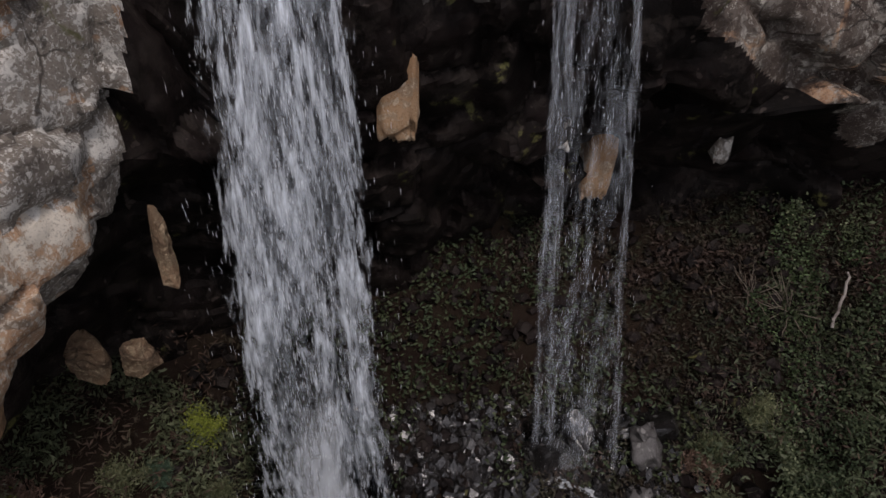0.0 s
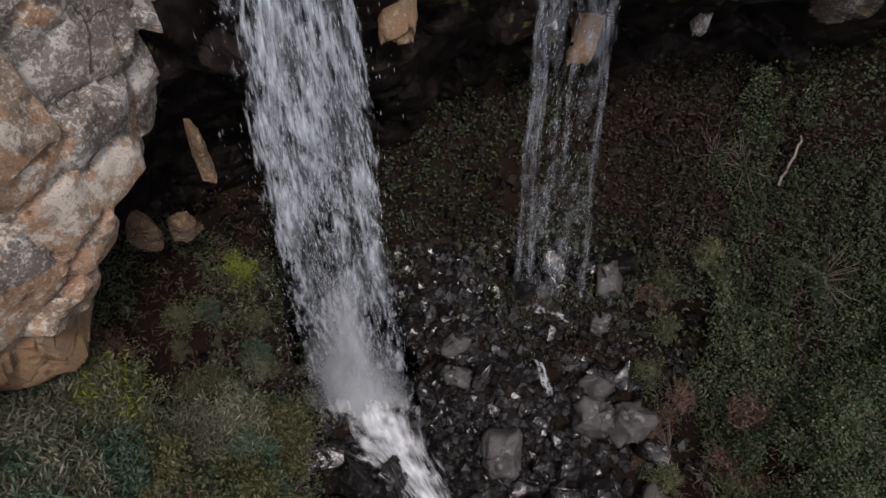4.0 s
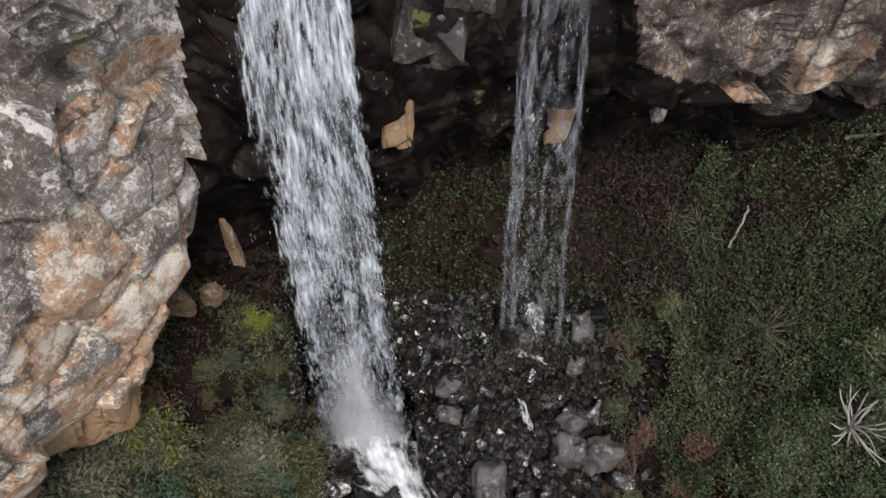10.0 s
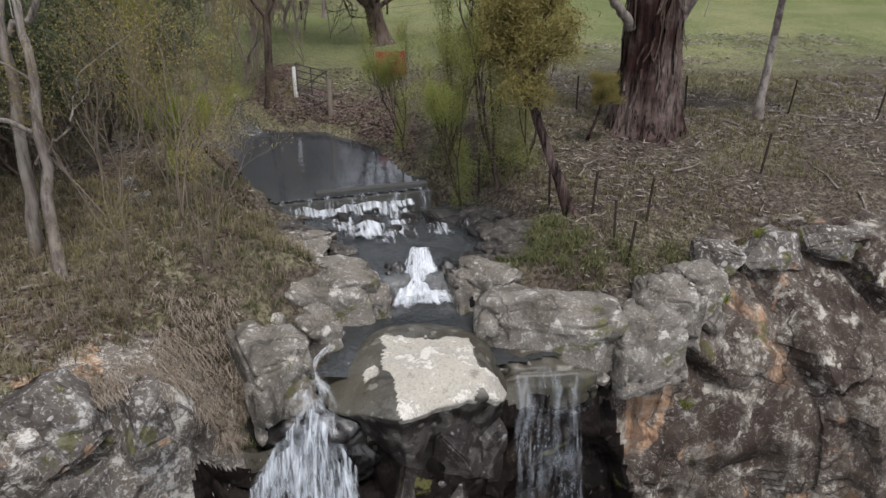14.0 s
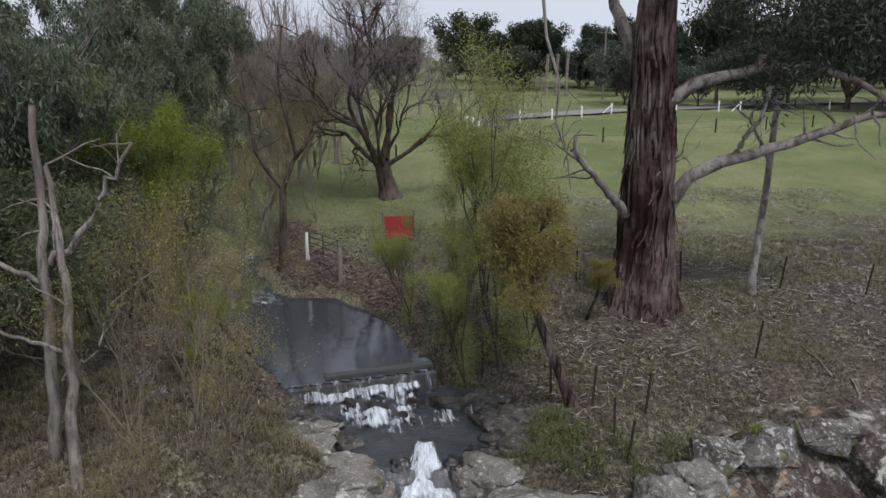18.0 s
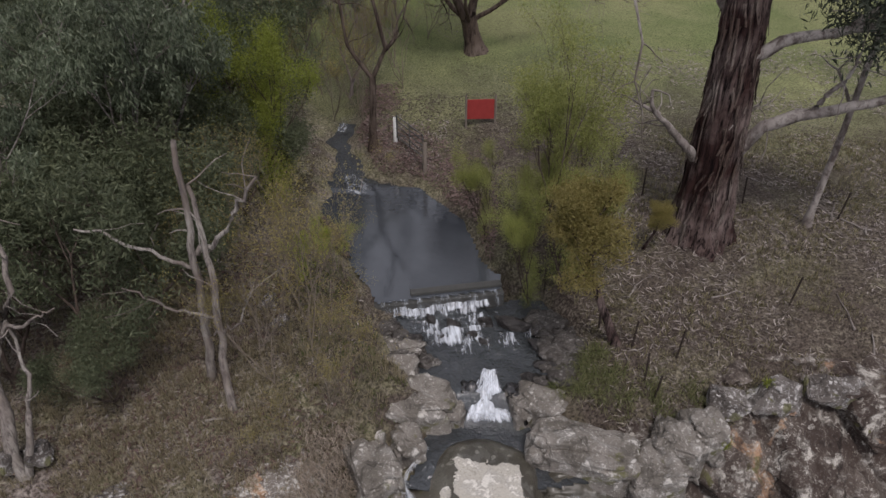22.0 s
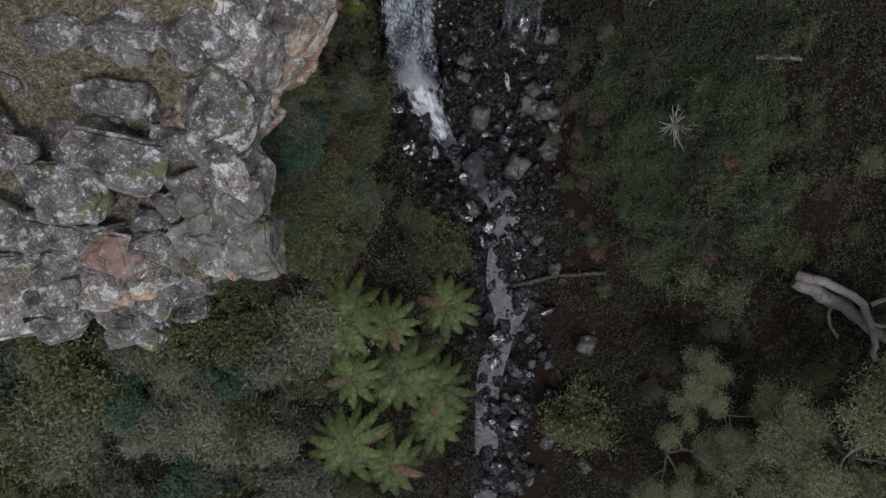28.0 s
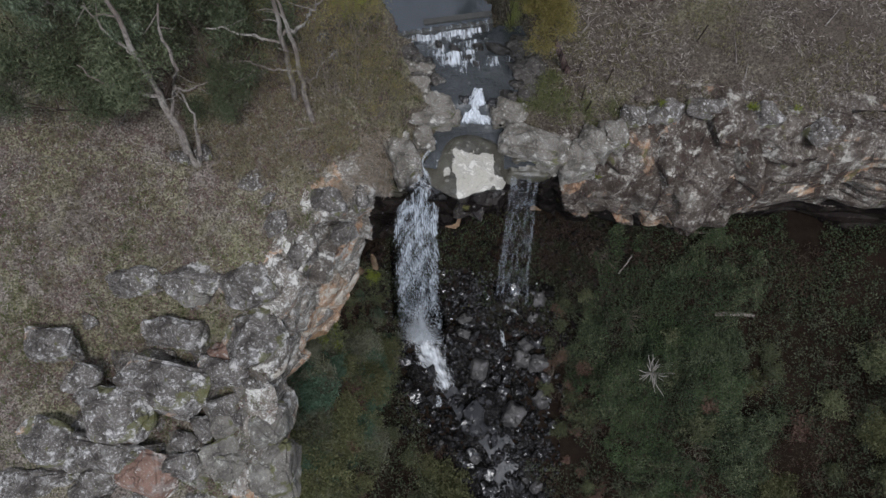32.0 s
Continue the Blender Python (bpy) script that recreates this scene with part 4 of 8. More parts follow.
# the great gum beside the fence
gum = thing("gum_tree", None, "huge old gum tree with dark shaggy bark and pale limbs", "tree")
w = Wood()
gp = np.array([(6.35, 21.75, 1.2), (6.36, 21.75, 1.7), (6.34, 21.72, 2.4), (6.33, 21.7, 3.4), (6.33, 21.7, 4.6), (6.3, 21.7, 6.2), (6.24, 21.7, 7.8), (6.16, 21.7, 9.4), (6.2, 21.7, 11.7), (6.5, 21.8, 14.0)])
gr = np.array([1.35, 1.12, 0.92, 0.8, 0.75, 0.69, 0.63, 0.56, 0.42, 0.28])
tp = np.stack([np.interp(np.linspace(0, 9, 60), range(10), gp[:, k]) for k in range(3)], 1)
tv, tf = tube(tp, np.interp(np.linspace(0, 9, 60), range(10), gr), 72)
for i in range(len(tv)):
    c = tp[i // 72]
    d = tv[i] - c
    a = math.atan2(d[1], d[0])
    k = 1 + 0.16 * noise.noise(Vector((math.cos(a) * 3, math.sin(a) * 3, tv[i][2] * 0.5))) + 0.10 * noise.noise(Vector((math.cos(a) * 9, math.sin(a) * 9, tv[i][2] * 0.9)))
    k += 0.12 * noise.noise(Vector((math.cos(a) * 12, math.sin(a) * 12, tv[i][2] * 0.35))) + 0.09 * noise.noise(Vector((math.cos(a) * 26, math.sin(a) * 26, tv[i][2] * 1.2)))
    k += 0.16 * max(0, 1 - (tv[i][2] - 1.2) / 1.6) * math.cos(a * 5 + 1)
    tv[i] = c + d * k
w.v.append(tv), w.f.append(tf)
w.n = len(tv)
trunk = part("trunk", w.mesh("gum_trunk", BARK_GUM), gum)
# ribbons of bark that peel away from the trunk
BARK_STRIP = bark_material("peeling_bark", (0.10, 0.068, 0.055), (0.23, 0.19, 0.165), (0.02, 0.014, 0.012), (9, 9, 0.8), 2.0)
for k in range(90):
    z = 1.6 + 8.5 * rng.random() ** 1.3
    c = np.array([np.interp(z, gp[:, 2], gp[:, j]) for j in range(2)])
    rr, a = np.interp(z, gp[:, 2], gr), rng.uniform(2.6, 6.8)
    ln, wd, out = rng.uniform(0.5, 1.7), rng.uniform(0.03, 0.085), rng.uniform(0.02, 0.2)
    sv = []
    for u in np.linspace(0, 1, 8):
        away = rr * 1.0 + 0.05 + out * u * u
        for e in (-1, 1):
            t = a + e * wd * (1 - 0.5 * u) / rr + 0.12 * math.sin(k + u * 3)
            for thick in (0, 0.02):
                sv.append((c[0] + math.cos(t) * (away - thick), c[1] + math.sin(t) * (away - thick), z - ln * (u - 0.3)))
    sf = []
    for i in range(7):
        b = i * 4
        sf += [[b, b + 2, b + 6, b + 4], [b + 1, b + 5, b + 7, b + 3], [b, b + 4, b + 5, b + 1], [b + 2, b + 3, b + 7, b + 6]]
    part("bark_strip", mesh_of("bark_strip", np.array(sv), sf, BARK_STRIP), trunk)
tips = []
for path, r0 in ((((5.6, 21.4, 4.5), (4.86, 21.1, 5.4), (4.1, 20.9, 6.15), (3.9, 20.8, 6.4), (3.86, 20.8, 6.95)), 0.2),
                 (((4.2, 21.0, 6.1), (3.6, 20.7, 6.5), (3.3, 20.6, 6.7)), 0.1),
                 (((6.7, 21.5, 4.4), (7.4, 21.4, 5.7), (8.5, 21.3, 6.15), (9.95, 21.2, 6.6), (11.2, 21.2, 7.0), (12.3, 21.0, 7.5), (13.8, 20.8, 7.7)), 0.3),
                 (((8.6, 21.3, 6.2), (8.9, 21.2, 6.9), (9.2, 21.0, 7.4), (9.3, 21.0, 8.2)), 0.12),
                 (((6.2, 21.4, 7.4), (7.15, 21.3, 8.35), (8.3, 21.2, 8.55), (9.3, 21.2, 8.85), (10.6, 21.1, 8.8), (12.1, 21.0, 8.3), (13.2, 20.8, 7.4)), 0.26),
                 (((8.3, 21.2, 8.55), (8.95, 21.2, 8.8), (9.9, 21.2, 9.7), (11.7, 21.1, 9.95), (13.4, 21.0, 10.4)), 0.16),
                 (((6.2, 21.6, 9.2), (6.5, 21.5, 11.2), (7.5, 21.4, 11.3), (9.2, 21.3, 12.4)), 0.22),
                 (((6.1, 21.9, 8.4), (5.45, 22.0, 9.7), (5.0, 22.0, 10.8), (4.1, 22.1, 11.8), (3.4, 22.2, 13.4)), 0.3),
                 (((5.0, 22.0, 10.8), (4.9, 21.6, 12.4), (5.3, 21.4, 14.6)), 0.16),
                 (((6.3, 22.0, 10.5), (7.6, 22.8, 12.0), (9.5, 23.5, 13.0), (11.5, 24.0, 13.2)), 0.22),
                 (((6.6, 21.9, 5.6), (6.95, 21.6, 6.0), (7.2, 21.5, 6.4)), 0.14)):
    q = np.array(path, float)
    r0 *= 0.8
    d = np.r_[0, np.cumsum(np.linalg.norm(np.diff(q, axis=0), axis=1))]
    s = np.linspace(0, d[-1], 18)
    pp = np.stack([np.interp(s, d, q[:, k]) for k in range(3)], 1)
    pp[1:-1] = (pp[:-2] + 2 * pp[1:-1] + pp[2:]) / 4
    pp[1:] += rng.normal(0, r0 * 0.12, (17, 3))
    limbs, twigs = Wood(), Wood()
    limbs.add(pp, np.linspace(r0, r0 * 0.3, 18) * rng.uniform(0.9, 1.1, 18), 8)
    for _ in range(int(3 + d[-1])):
        k = rng.integers(8, 18)
        tw, _ = bend(rng, pp[k], rng.normal(0, 1, 3) + [0, 0, 0.2], rng.uniform(0.7, 1.9), 6, 0.5)
        twigs.add(tw, np.linspace(r0 * 0.2, 0.012, 6), 4)
        if pp[k][0] > 7.4 and pp[k][2] > 8.2 or pp[k][2] > 12:
            tips.append(tw[-1])
            tips.append(tw[3])
    limb = part("limb", limbs.mesh("gum_limb", BARK_PALE), gum, "pale twisted limb")
    part("twig", twigs.mesh("twig", BARK_PALE), limb, kind="stuff")
for x, y, z, n, s in ((7.4, 20.3, 10.6, 3, 0.7), (8.4, 20.3, 10.3, 5, 0.8), (9.6, 20.4, 9.9, 7, 0.9), (10.6, 20.6, 9.9, 8, 0.9), (9.0, 21.8, 11.2, 5, 0.9), (6.8, 20.6, 12.0, 5, 0.9), (11.6, 20.8, 10.6, 10, 1.0), (12.8, 21, 10.0, 10, 1.0)):
    for _ in range(n):
        tips.append(np.array((x, y, z)) + rng.normal(0, 0.45, 3) * s)
hang_down = Wood()
hp = np.array([(2.9, 21.2, 12.2), (2.75, 20.6, 11.0), (2.9, 20.5, 9.6), (3.3, 20.5, 8.4), (3.25, 20.5, 7.3), (3.6, 20.5, 6.4), (3.75, 20.5, 5.4)])
hang_down.add(hp, np.linspace(0.06, 0.015, 7), 6)
for k in (2, 3, 4, 5):
    tw, _ = bend(rng, hp[k], rng.normal(0, 0.5, 3) + [0, 0, -0.8], rng.uniform(0.5, 1.2), 6, 0.5)
    hang_down.add(tw, np.linspace(0.022, 0.008, 6), 4)
part("limb", hang_down.mesh("gum_hanging_limb", BARK_DEAD), gum, "thin dead hanging branch")
# darker copy of the gum leaves, shade put into the colour
LEAF_SHADY = leaf_material("shade_toned_gum_leaves", (0.016, 0.022, 0.012), (0.058, 0.068, 0.04), 0.5, 0.12)
part("crown", leaf_mesh("gum_crown", LEAF_SHADY, rng, tips, 130, 0.85, 0.26, 0.05, 0.9), gum, "drooping grey-green leaves")

# thin gum with hanging bark
thin = thing("gum_tree", None, "slender pale gum with peeling bark beside the fence", "tree")
w = Wood()
w.add([(10.05, 22.3, 1.6), (10.06, 22.3, 2.4), (10.17, 22.3, 5.1), (10.21, 22.3, 8.0), (10.16, 22.3, 10.3), (10.14, 22.3, 12.4)], [0.2, 0.12, 0.1, 0.09, 0.075, 0.05], 10)
tips = []
for z, d in ((6.0, (-.6, -.2, 1)), (8.4, (1, .3, .8)), (10.2, (-.7, .5, .9)), (11, (.9, -.4, .8)), (12.2, (.2, .2, 1)), (9.3, (.8, -.6, .5))):
    n0 = len(w.tips)
    grow(w, rng, (10.15, 22.3, z), d, 1.6, 0.06, 1, 3)
part("trunk", w.mesh("thin_gum_trunk", BARK_PALE), thin)
part("crown", leaf_mesh("thin_gum_crown", LEAF_GUM, rng, [t for t in w.tips if t[2] > 9.5], 60, 0.6, 0.22, 0.045, 0.9), thin)


def willow(x, y, z, s, label, seed):
    r = np.random.default_rng(seed)
    ob = thing("willow_tree", None, label, "tree", "bare willows")
    w = Wood()
    base, d = bend(r, (0, 0, -0.2), (-0.25, 0, 1), 2.0, 6, 0.1)
    w.add(base, [0.75, 0.5, 0.42, 0.38, 0.36, 0.34], 12)
    for dx, dy, dz, ln, rad in ((-1.0, 0.1, 0.55, 3.4, 0.26), (-0.5, -0.3, 1.0, 4.2, 0.36), (0.25, 0.2, 1, 4.4, 0.32), (0.7, -0.2, 0.75, 3.6, 0.26), (-0.1, 0.7, 0.9, 4.0, 0.28), (0.2, -0.8, 0.7, 3.2, 0.22), (-0.8, 0.6, 0.7, 3.5, 0.24)):
        grow(w, r, base[-1 - r.integers(0, 3)], (dx * 1.25, dy * 1.25, dz), ln * 0.74, rad * 0.5, 5, 3, 0.5, 0.42, 0.3, 0.68, 6)
    part("trunk", w.mesh("willow_wood", BARK_BROWN), ob)
    tw = Wood()
    for t in w.tips:
        for _ in range(1):
            q, _ = bend(r, t, r.normal(0, 0.6, 3) + [0, 0, 0.7], r.uniform(0.7, 1.8), 4, 0.3, -0.1)
            tw.add(q, [0.007, 0.006, 0.005, 0.003], 3)
    part("twig_mass", tw.mesh("willow_twigs", TWIG_RED), ob, "fine reddish bare twigs", kind="stuff")
    return place(ob, x, y, z, 0, s)


willow(-2.45, 37.0, on(-2.45, 37), 1.12, "wide bare willow with reddish twigs in the paddock", 3)
willow(-10.6, 52.0, on(-10.6, 52), 0.9, "bare willow standing behind another willow", 8)

# slim bare tree by the gate
bare = thing("bare_tree", None, "slim dark leafless tree forking beside the gate", "tree")
w = Wood()
w.add([(-6.07, 27.35, 1.1), (-6.05, 27.35, 1.8), (-5.95, 27.3, 3.2), (-5.9, 27.3, 4.4)], [0.26, 0.16, 0.14, 0.13], 9)
for pts in (((-5.9, 27.3, 4.3), (-6.5, 27.3, 5.1), (-6.85, 27.3, 5.7), (-7.0, 27.3, 7.2), (-7.2, 27.4, 8.6)), ((-5.9, 27.3, 4.3), (-5.3, 27.2, 5.6), (-5.75, 27.3, 7.6), (-5.85, 27.3, 8.4), (-5.6, 27.3, 10.2)), ((-5.35, 27.2, 5.5), (-4.9, 27.1, 6.0), (-4.5, 27.0, 6.9))):
    w.add(pts, np.linspace(0.1, 0.03, len(pts)), 7)
    for _ in range(9):
        k = rng.integers(1, len(pts))
        q, _ = bend(rng, pts[k], rng.normal(0, 0.7, 3) + [0, 0, 0.8], rng.uniform(0.6, 1.6), 5, 0.4)
        w.add(q, np.linspace(0.025, 0.006, 5), 4)
part("trunk", w.mesh("bare_tree_wood", BARK_BROWN), bare)

# dead pale gums on the bank
dead = thing("dead_tree", None, "pale dead gum trunks standing in litter on the bank", "tree")
w = Wood()
for pts, r0 in ((((-7.8, 13.55, 0.9), (-7.65, 13.6, 2.4), (-7.4, 13.6, 4.75), (-7.36, 13.7, 6.3), (-7.33, 13.8, 8.1)), 0.17), (((-6.75, 12.5, 0.6), (-7.0, 13.1, 2.6), (-6.97, 13.4, 4.25), (-7.05, 13.6, 5.6), (-7.2, 13.8, 7.1)), 0.15),
                (((-7.35, 13.7, 5.2), (-6.8, 13.6, 5.6), (-6.2, 13.6, 6.4), (-5.95, 13.6, 6.8), (-5.5, 13.6, 7.5)), 0.09), (((-7.4, 13.6, 4.8), (-8.1, 13.3, 5.3), (-9.0, 13.0, 6.1), (-9.6, 12.8, 6.3)), 0.07),
                (((-7.05, 13.3, 3.6), (-7.9, 12.9, 4.1), (-8.8, 12.6, 4.9)), 0.06), (((-7.2, 13.3, 3.0), (-6.3, 13.0, 3.7), (-5.9, 12.9, 4.7)), 0.04)):
    q = np.array(pts)
    q = np.stack([np.interp(np.linspace(0, len(q) - 1, 14), range(len(q)), q[:, k]) for k in range(3)], 1)
    q[1:] += rng.normal(0, 0.04, (13, 3))
    w = Wood()
    r0 *= 0.78
    w.add(q, np.linspace(r0, r0 * 0.45, 14), 9)
    for _ in range(4):
        k = rng.integers(5, 14)
        tw, _ = bend(rng, q[k], rng.normal(0, 0.8, 3) + [0, 0, 0.3], rng.uniform(0.4, 1.3), 5, 0.5)
        w.add(tw, np.linspace(r0 * 0.25, 0.008, 5), 4)
    part("trunk" if r0 > 0.1 else "branch", w.mesh("dead_wood", BARK_DEAD), dead)

snag = thing("dead_tree", None, "white bleached dead tree leaning from between boulders", "tree")
w = Wood()
for pts, r0 in ((((-11.1, 10.2, 0.7), (-11.4, 10.8, 2.9), (-11.8, 11.4, 4.2), (-12.1, 11.9, 6.0), (-12.2, 12.3, 7.4), (-12.6, 12.8, 8.6)), 0.17), (((-11.5, 10.9, 3.2), (-11.0, 11.3, 4.4), (-10.6, 11.6, 5.6), (-10.9, 12.2, 6.8), (-10.7, 12.6, 7.6)), 0.1),
                (((-11.7, 11.3, 4.0), (-12.6, 11.0, 4.6), (-13.4, 11.0, 4.9), (-14.2, 11.4, 5.3)), 0.08), (((-12.0, 11.8, 5.6), (-12.9, 12.2, 6.2), (-13.8, 12.9, 6.7)), 0.07), (((-10.9, 11.3, 4.6), (-10.0, 11.2, 5.0), (-9.6, 11.3, 5.3)), 0.05),
                (((-11.0, 10.2, 0.7), (-10.6, 10.4, 2.2), (-10.5, 10.9, 3.4), (-10.8, 11.3, 4.6)), 0.1)):
    q = np.array(pts)
    q = np.stack([np.interp(np.linspace(0, len(q) - 1, 14), range(len(q)), q[:, k]) for k in range(3)], 1)
    q[1:] += rng.normal(0, 0.04, (13, 3))
    w = Wood()
    w.add(q, np.linspace(r0, r0 * 0.3, 14), 9)
    for _ in range(3):
        k = rng.integers(5, 14)
        tw, _ = bend(rng, q[k], rng.normal(0, 0.8, 3) + [0, 0, 0.3], rng.uniform(0.4, 1.0), 5, 0.5)
        w.add(tw, np.linspace(r0 * 0.25, 0.01, 5), 4)
    part("trunk" if r0 > 0.15 else "branch", w.mesh("snag_wood", BARK_DEAD), snag)

# young wattles along the stream
wattle = tree("wattle_tree", "young yellow-green wattle sapling on the stream bank", np.random.default_rng(2), 6.4, 0.09, BARK_BROWN, LEAF_WATTLE, 60, (0.4, 0.4, 0.5), (0.1, 0.022), -0.2, 0.14, 5, 3, 0.27, 0.45, group="wattles", shrink=0.74, skirt=90)
place(wattle, 1.75, 19.3, on(1.75, 19.3), 0.3, 0.95)
ochre = tree("wattle_tree", "small round ochre-tinged wattle on a leaning bent trunk", np.random.default_rng(4), 5.2, 0.13, BARK_GUM, LEAF_OCHRE, 60, (0.36, 0.36, 0.28), (0.1, 0.024), -0.1, 0.58, 4, 4, 0.6, 0.35, lean=(-0.42, 0.1), group="wattles", shrink=0.64)
place(ochre, 3.35, 16.7, on(3.35, 16.7), 0.0, 1.08)
for x, y, a, s in ((-0.9, 21.6, 2.0, 0.42), (0.35, 20.3, 4.0, 0.6), (0.8, 19.0, 1.0, 0.5), (2.5, 19.4, 3.0, 0.6)):
    again(wattle, x, y, on(x, y), a, s, "small olive-green wattle on the stream bank")
again(ochre, 4.4, 20.6, on(4.4, 20.6), 2.2, 0.42)
lime = tree("wattle_tree", "bright lime-green wattle among dark gums", np.random.default_rng(6), 6.2, 0.09, BARK_BROWN, LEAF_LIME, 64, (0.42, 0.42, 0.5), (0.1, 0.026), -0.2, 0.14, 5, 3, 0.3, 0.4, group="wattles", shrink=0.72, skirt=90)
place(lime, -8.4, 21.8, on(-8.4, 21.8), 1.0, 0.95)
again(lime, -8.9, 24.5, on(-8.9, 24.5), 3.0, 0.6)
again(lime, -6.3, 17.6, on(-6.3, 17.6), 5.0, 0.32)
brush = tree("twiggy_shrub", "twiggy russet shrub with a few yellow leaves", np.random.default_rng(9), 4.2, 0.04, TWIG_GREY, LEAF_OCHRE, 4, (0.3, 0.3, 0.4), (0.075, 0.024), -0.2, 0.1, 5, 3, 0.36, 0.5, group="twiggy shrubs", shrink=0.74)
place(brush, -5.2, 14.6, on(-5.2, 14.6), 0, 0.95)
for x, y, a, s in ((-5.0, 16.0, 2, 0.8), (-6.6, 14.6, 5, 0.8), (-4.3, 15.2, 3, 0.5), (-5.9, 13.4, 2, 0.8), (-4.4, 13.2, 4, 0.7), (-6.0, 16.2, 1, 0.9), (-4.9, 17.4, 3, 0.6), (-8.6, 18.6, 2.4, 0.9), (-9.8, 19.4, 5, 0.8), (-5.3, 11.7, 3.3, 0.55), (-8.4, 15.6, .4, .7), (-7.2, 30.5, .4, .9), (-5.6, 32.5, 2.4, .9), (-11.2, 30, 1.4, 1.1), (-8.5, 36, 5.4, 1.1), (-4.8, 25.2, 1, .4), (-9.4, 28.5, 1, .9), (-6.9, 29.4, 2, .7), (-8.6, 30.6, 4, .9), (-7.0, 32, 3, 1), (-9.8, 33, 2, 1.1), (-6.4, 34.8, 1, 1.0), (-8.0, 38.5, 5, 1.2), (-10.5, 39, .6, 1.3), (-7.0, 41.5, 3.6, 1.2), (-12.5, 35.5, 2.6, 1.2), (-5.2, 38.5, 4.4, 1.0), (-9.2, 43.5, 2.2, 1.4)):
    again(brush, x, y, on(x, y), a, s)

# dense gums on the far side of the stream
gum_a = tree("gum_tree", "leafy gum with drooping grey-green foliage", np.random.default_rng(11), 13.5, 0.26, BARK_PALE, LEAF_GUM, 56, (0.5, 0.5, 0.65), (0.34, 0.07), 1.8, 0.18, 5, 3, 0.52, 0.2, group="bank gums", shrink=0.72)
gum_b = tree("gum_tree", "tall leafy gum with dense dark crown", np.random.default_rng(12), 12.5, 0.24, BARK_PALE, LEAF_GUM, 56, (0.5, 0.5, 0.65), (0.34, 0.07), 1.8, 0.12, 5, 3, 0.64, 0.2, group="bank gums", shrink=0.72)
place(gum_a, -11.5, 19.0, on(-11.5, 19), 0.5, 0.57)
place(gum_b, -14.5, 15.5, on(-14.5, 15.5), 1.5, 0.5)
for ob, x, y, a, s in ((gum_b, -12.6, 23.5, 3.1, 0.95), (gum_a, -14.8, 22.0, 4.0, 1.05), (gum_a, -18.5, 18.0, 2.2, 0.95), (gum_b, -15.8, 28.5, 0.2, 1.0), (gum_a, -17.5, 31.5, 5.2, 0.95), (gum_b, -19, 27, 1.2, 1.1), (gum_a, -20, 36, 3.3, 1.1), (gum_b, -23, 22, 2.0, 1.0), (gum_a, -25, 33, 0.7, 1.15), (gum_b, -21, 39, 4.4, 1.15), (gum_a, -22, 14, 5.5, 0.85), (gum_b, -28, 26, 2.8, 1.1), (gum_b, -26, 44, 3.8, 1.1), (gum_a, -32, 42, 1.8, 1.3)):
    again(ob, x, y, on(x, y), a, s * 0.44)
for ob, x, y, a, s in ((gum_a, -11.6, 29.5, 1.0, 0.52), (gum_b, -11.0, 33.5, 2.6, 0.42), (gum_a, -13.4, 34.0, 4.1, 0.7), (gum_b, -12.0, 25.6, 5.0, 0.5), (gum_a, -14.6, 40.0, 0.4, 0.75)):
    again(ob, x, y, on(x, y), a, s)
cypress = tree("bushy_tree", "dark soft-leaved bushy tree on the bank", np.random.default_rng(13), 5.0, 0.12, BARK_BROWN, LEAF_SHRUB, 90, (0.6, 0.6, 0.6), (0.2, 0.04), 0.2, 0.08, 4, 3, 0.6, 0.3, group="bank bushes", shrink=0.72)
place(cypress, -10.4, 14.2, on(-10.4, 14.2), 0, 1.0)
for x, y, a, s in ((-13.0, 12.8, 2, 1.0), (-15.5, 12.0, 4, 0.9), (-12.0, 16.0, 1, 0.9), (-9.4, 16.8, 3, 0.7), (-17.8, 13.8, 5, 1.0), (-19.5, 11.0, 2.5, 0.9), (-9.9, 12.4, 2.2, .5), (-12.1, 18.4, 1.1, 1.1), (-10.2, 17.6, 3.1, .9), (-14.0, 20, 2.1, 1.2), (-14, 25, 4.1, 1.3), (-17.5, 27, .1, 1.3), (-9.6, 21.5, 5.1, .8), (-10.5, 26, 1.6, 1.1)):
    again(cypress, x, y, on(x, y), a, s)

# far trees beyond the road
far_a = tree("far_tree", "dark bushy tree beyond the road", np.random.default_rng(21), 11, 0.3, BARK_BROWN, LEAF_FAR, 75, (1.5, 1.5, 1.1), (0.55, 0.3), 0, 0.12, 3, 4, 0.75, 0.15, group="far trees", shrink=0.7)
far_b = tree("far_tree", "tall dark conifer beyond the road", np.random.default_rng(22), 16, 0.35, BARK_BROWN, LEAF_DARK, 75, (1.3, 1.3, 1.6), (0.55, 0.3), 0, 0.2, 3, 4, 0.42, 0.4, group="far trees", shrink=0.72)
far_c = tree("far_tree", "bare greyish deciduous tree beyond the road", np.random.default_rng(23), 12, 0.3, TWIG_RED, None, 0, 0, (0, 0), 0, 0.2, 5, 3, 0.42, 0.4, group="far trees", shrink=0.74)
place(far_a, 24, 92, on(24, 92), 0, 0.62)
place(far_b, 15, 125, on(15, 125), 0, 0.6)
place(far_c, -14, 62, on(-14, 62), 0, 1.0)
spots = random.Random(4)
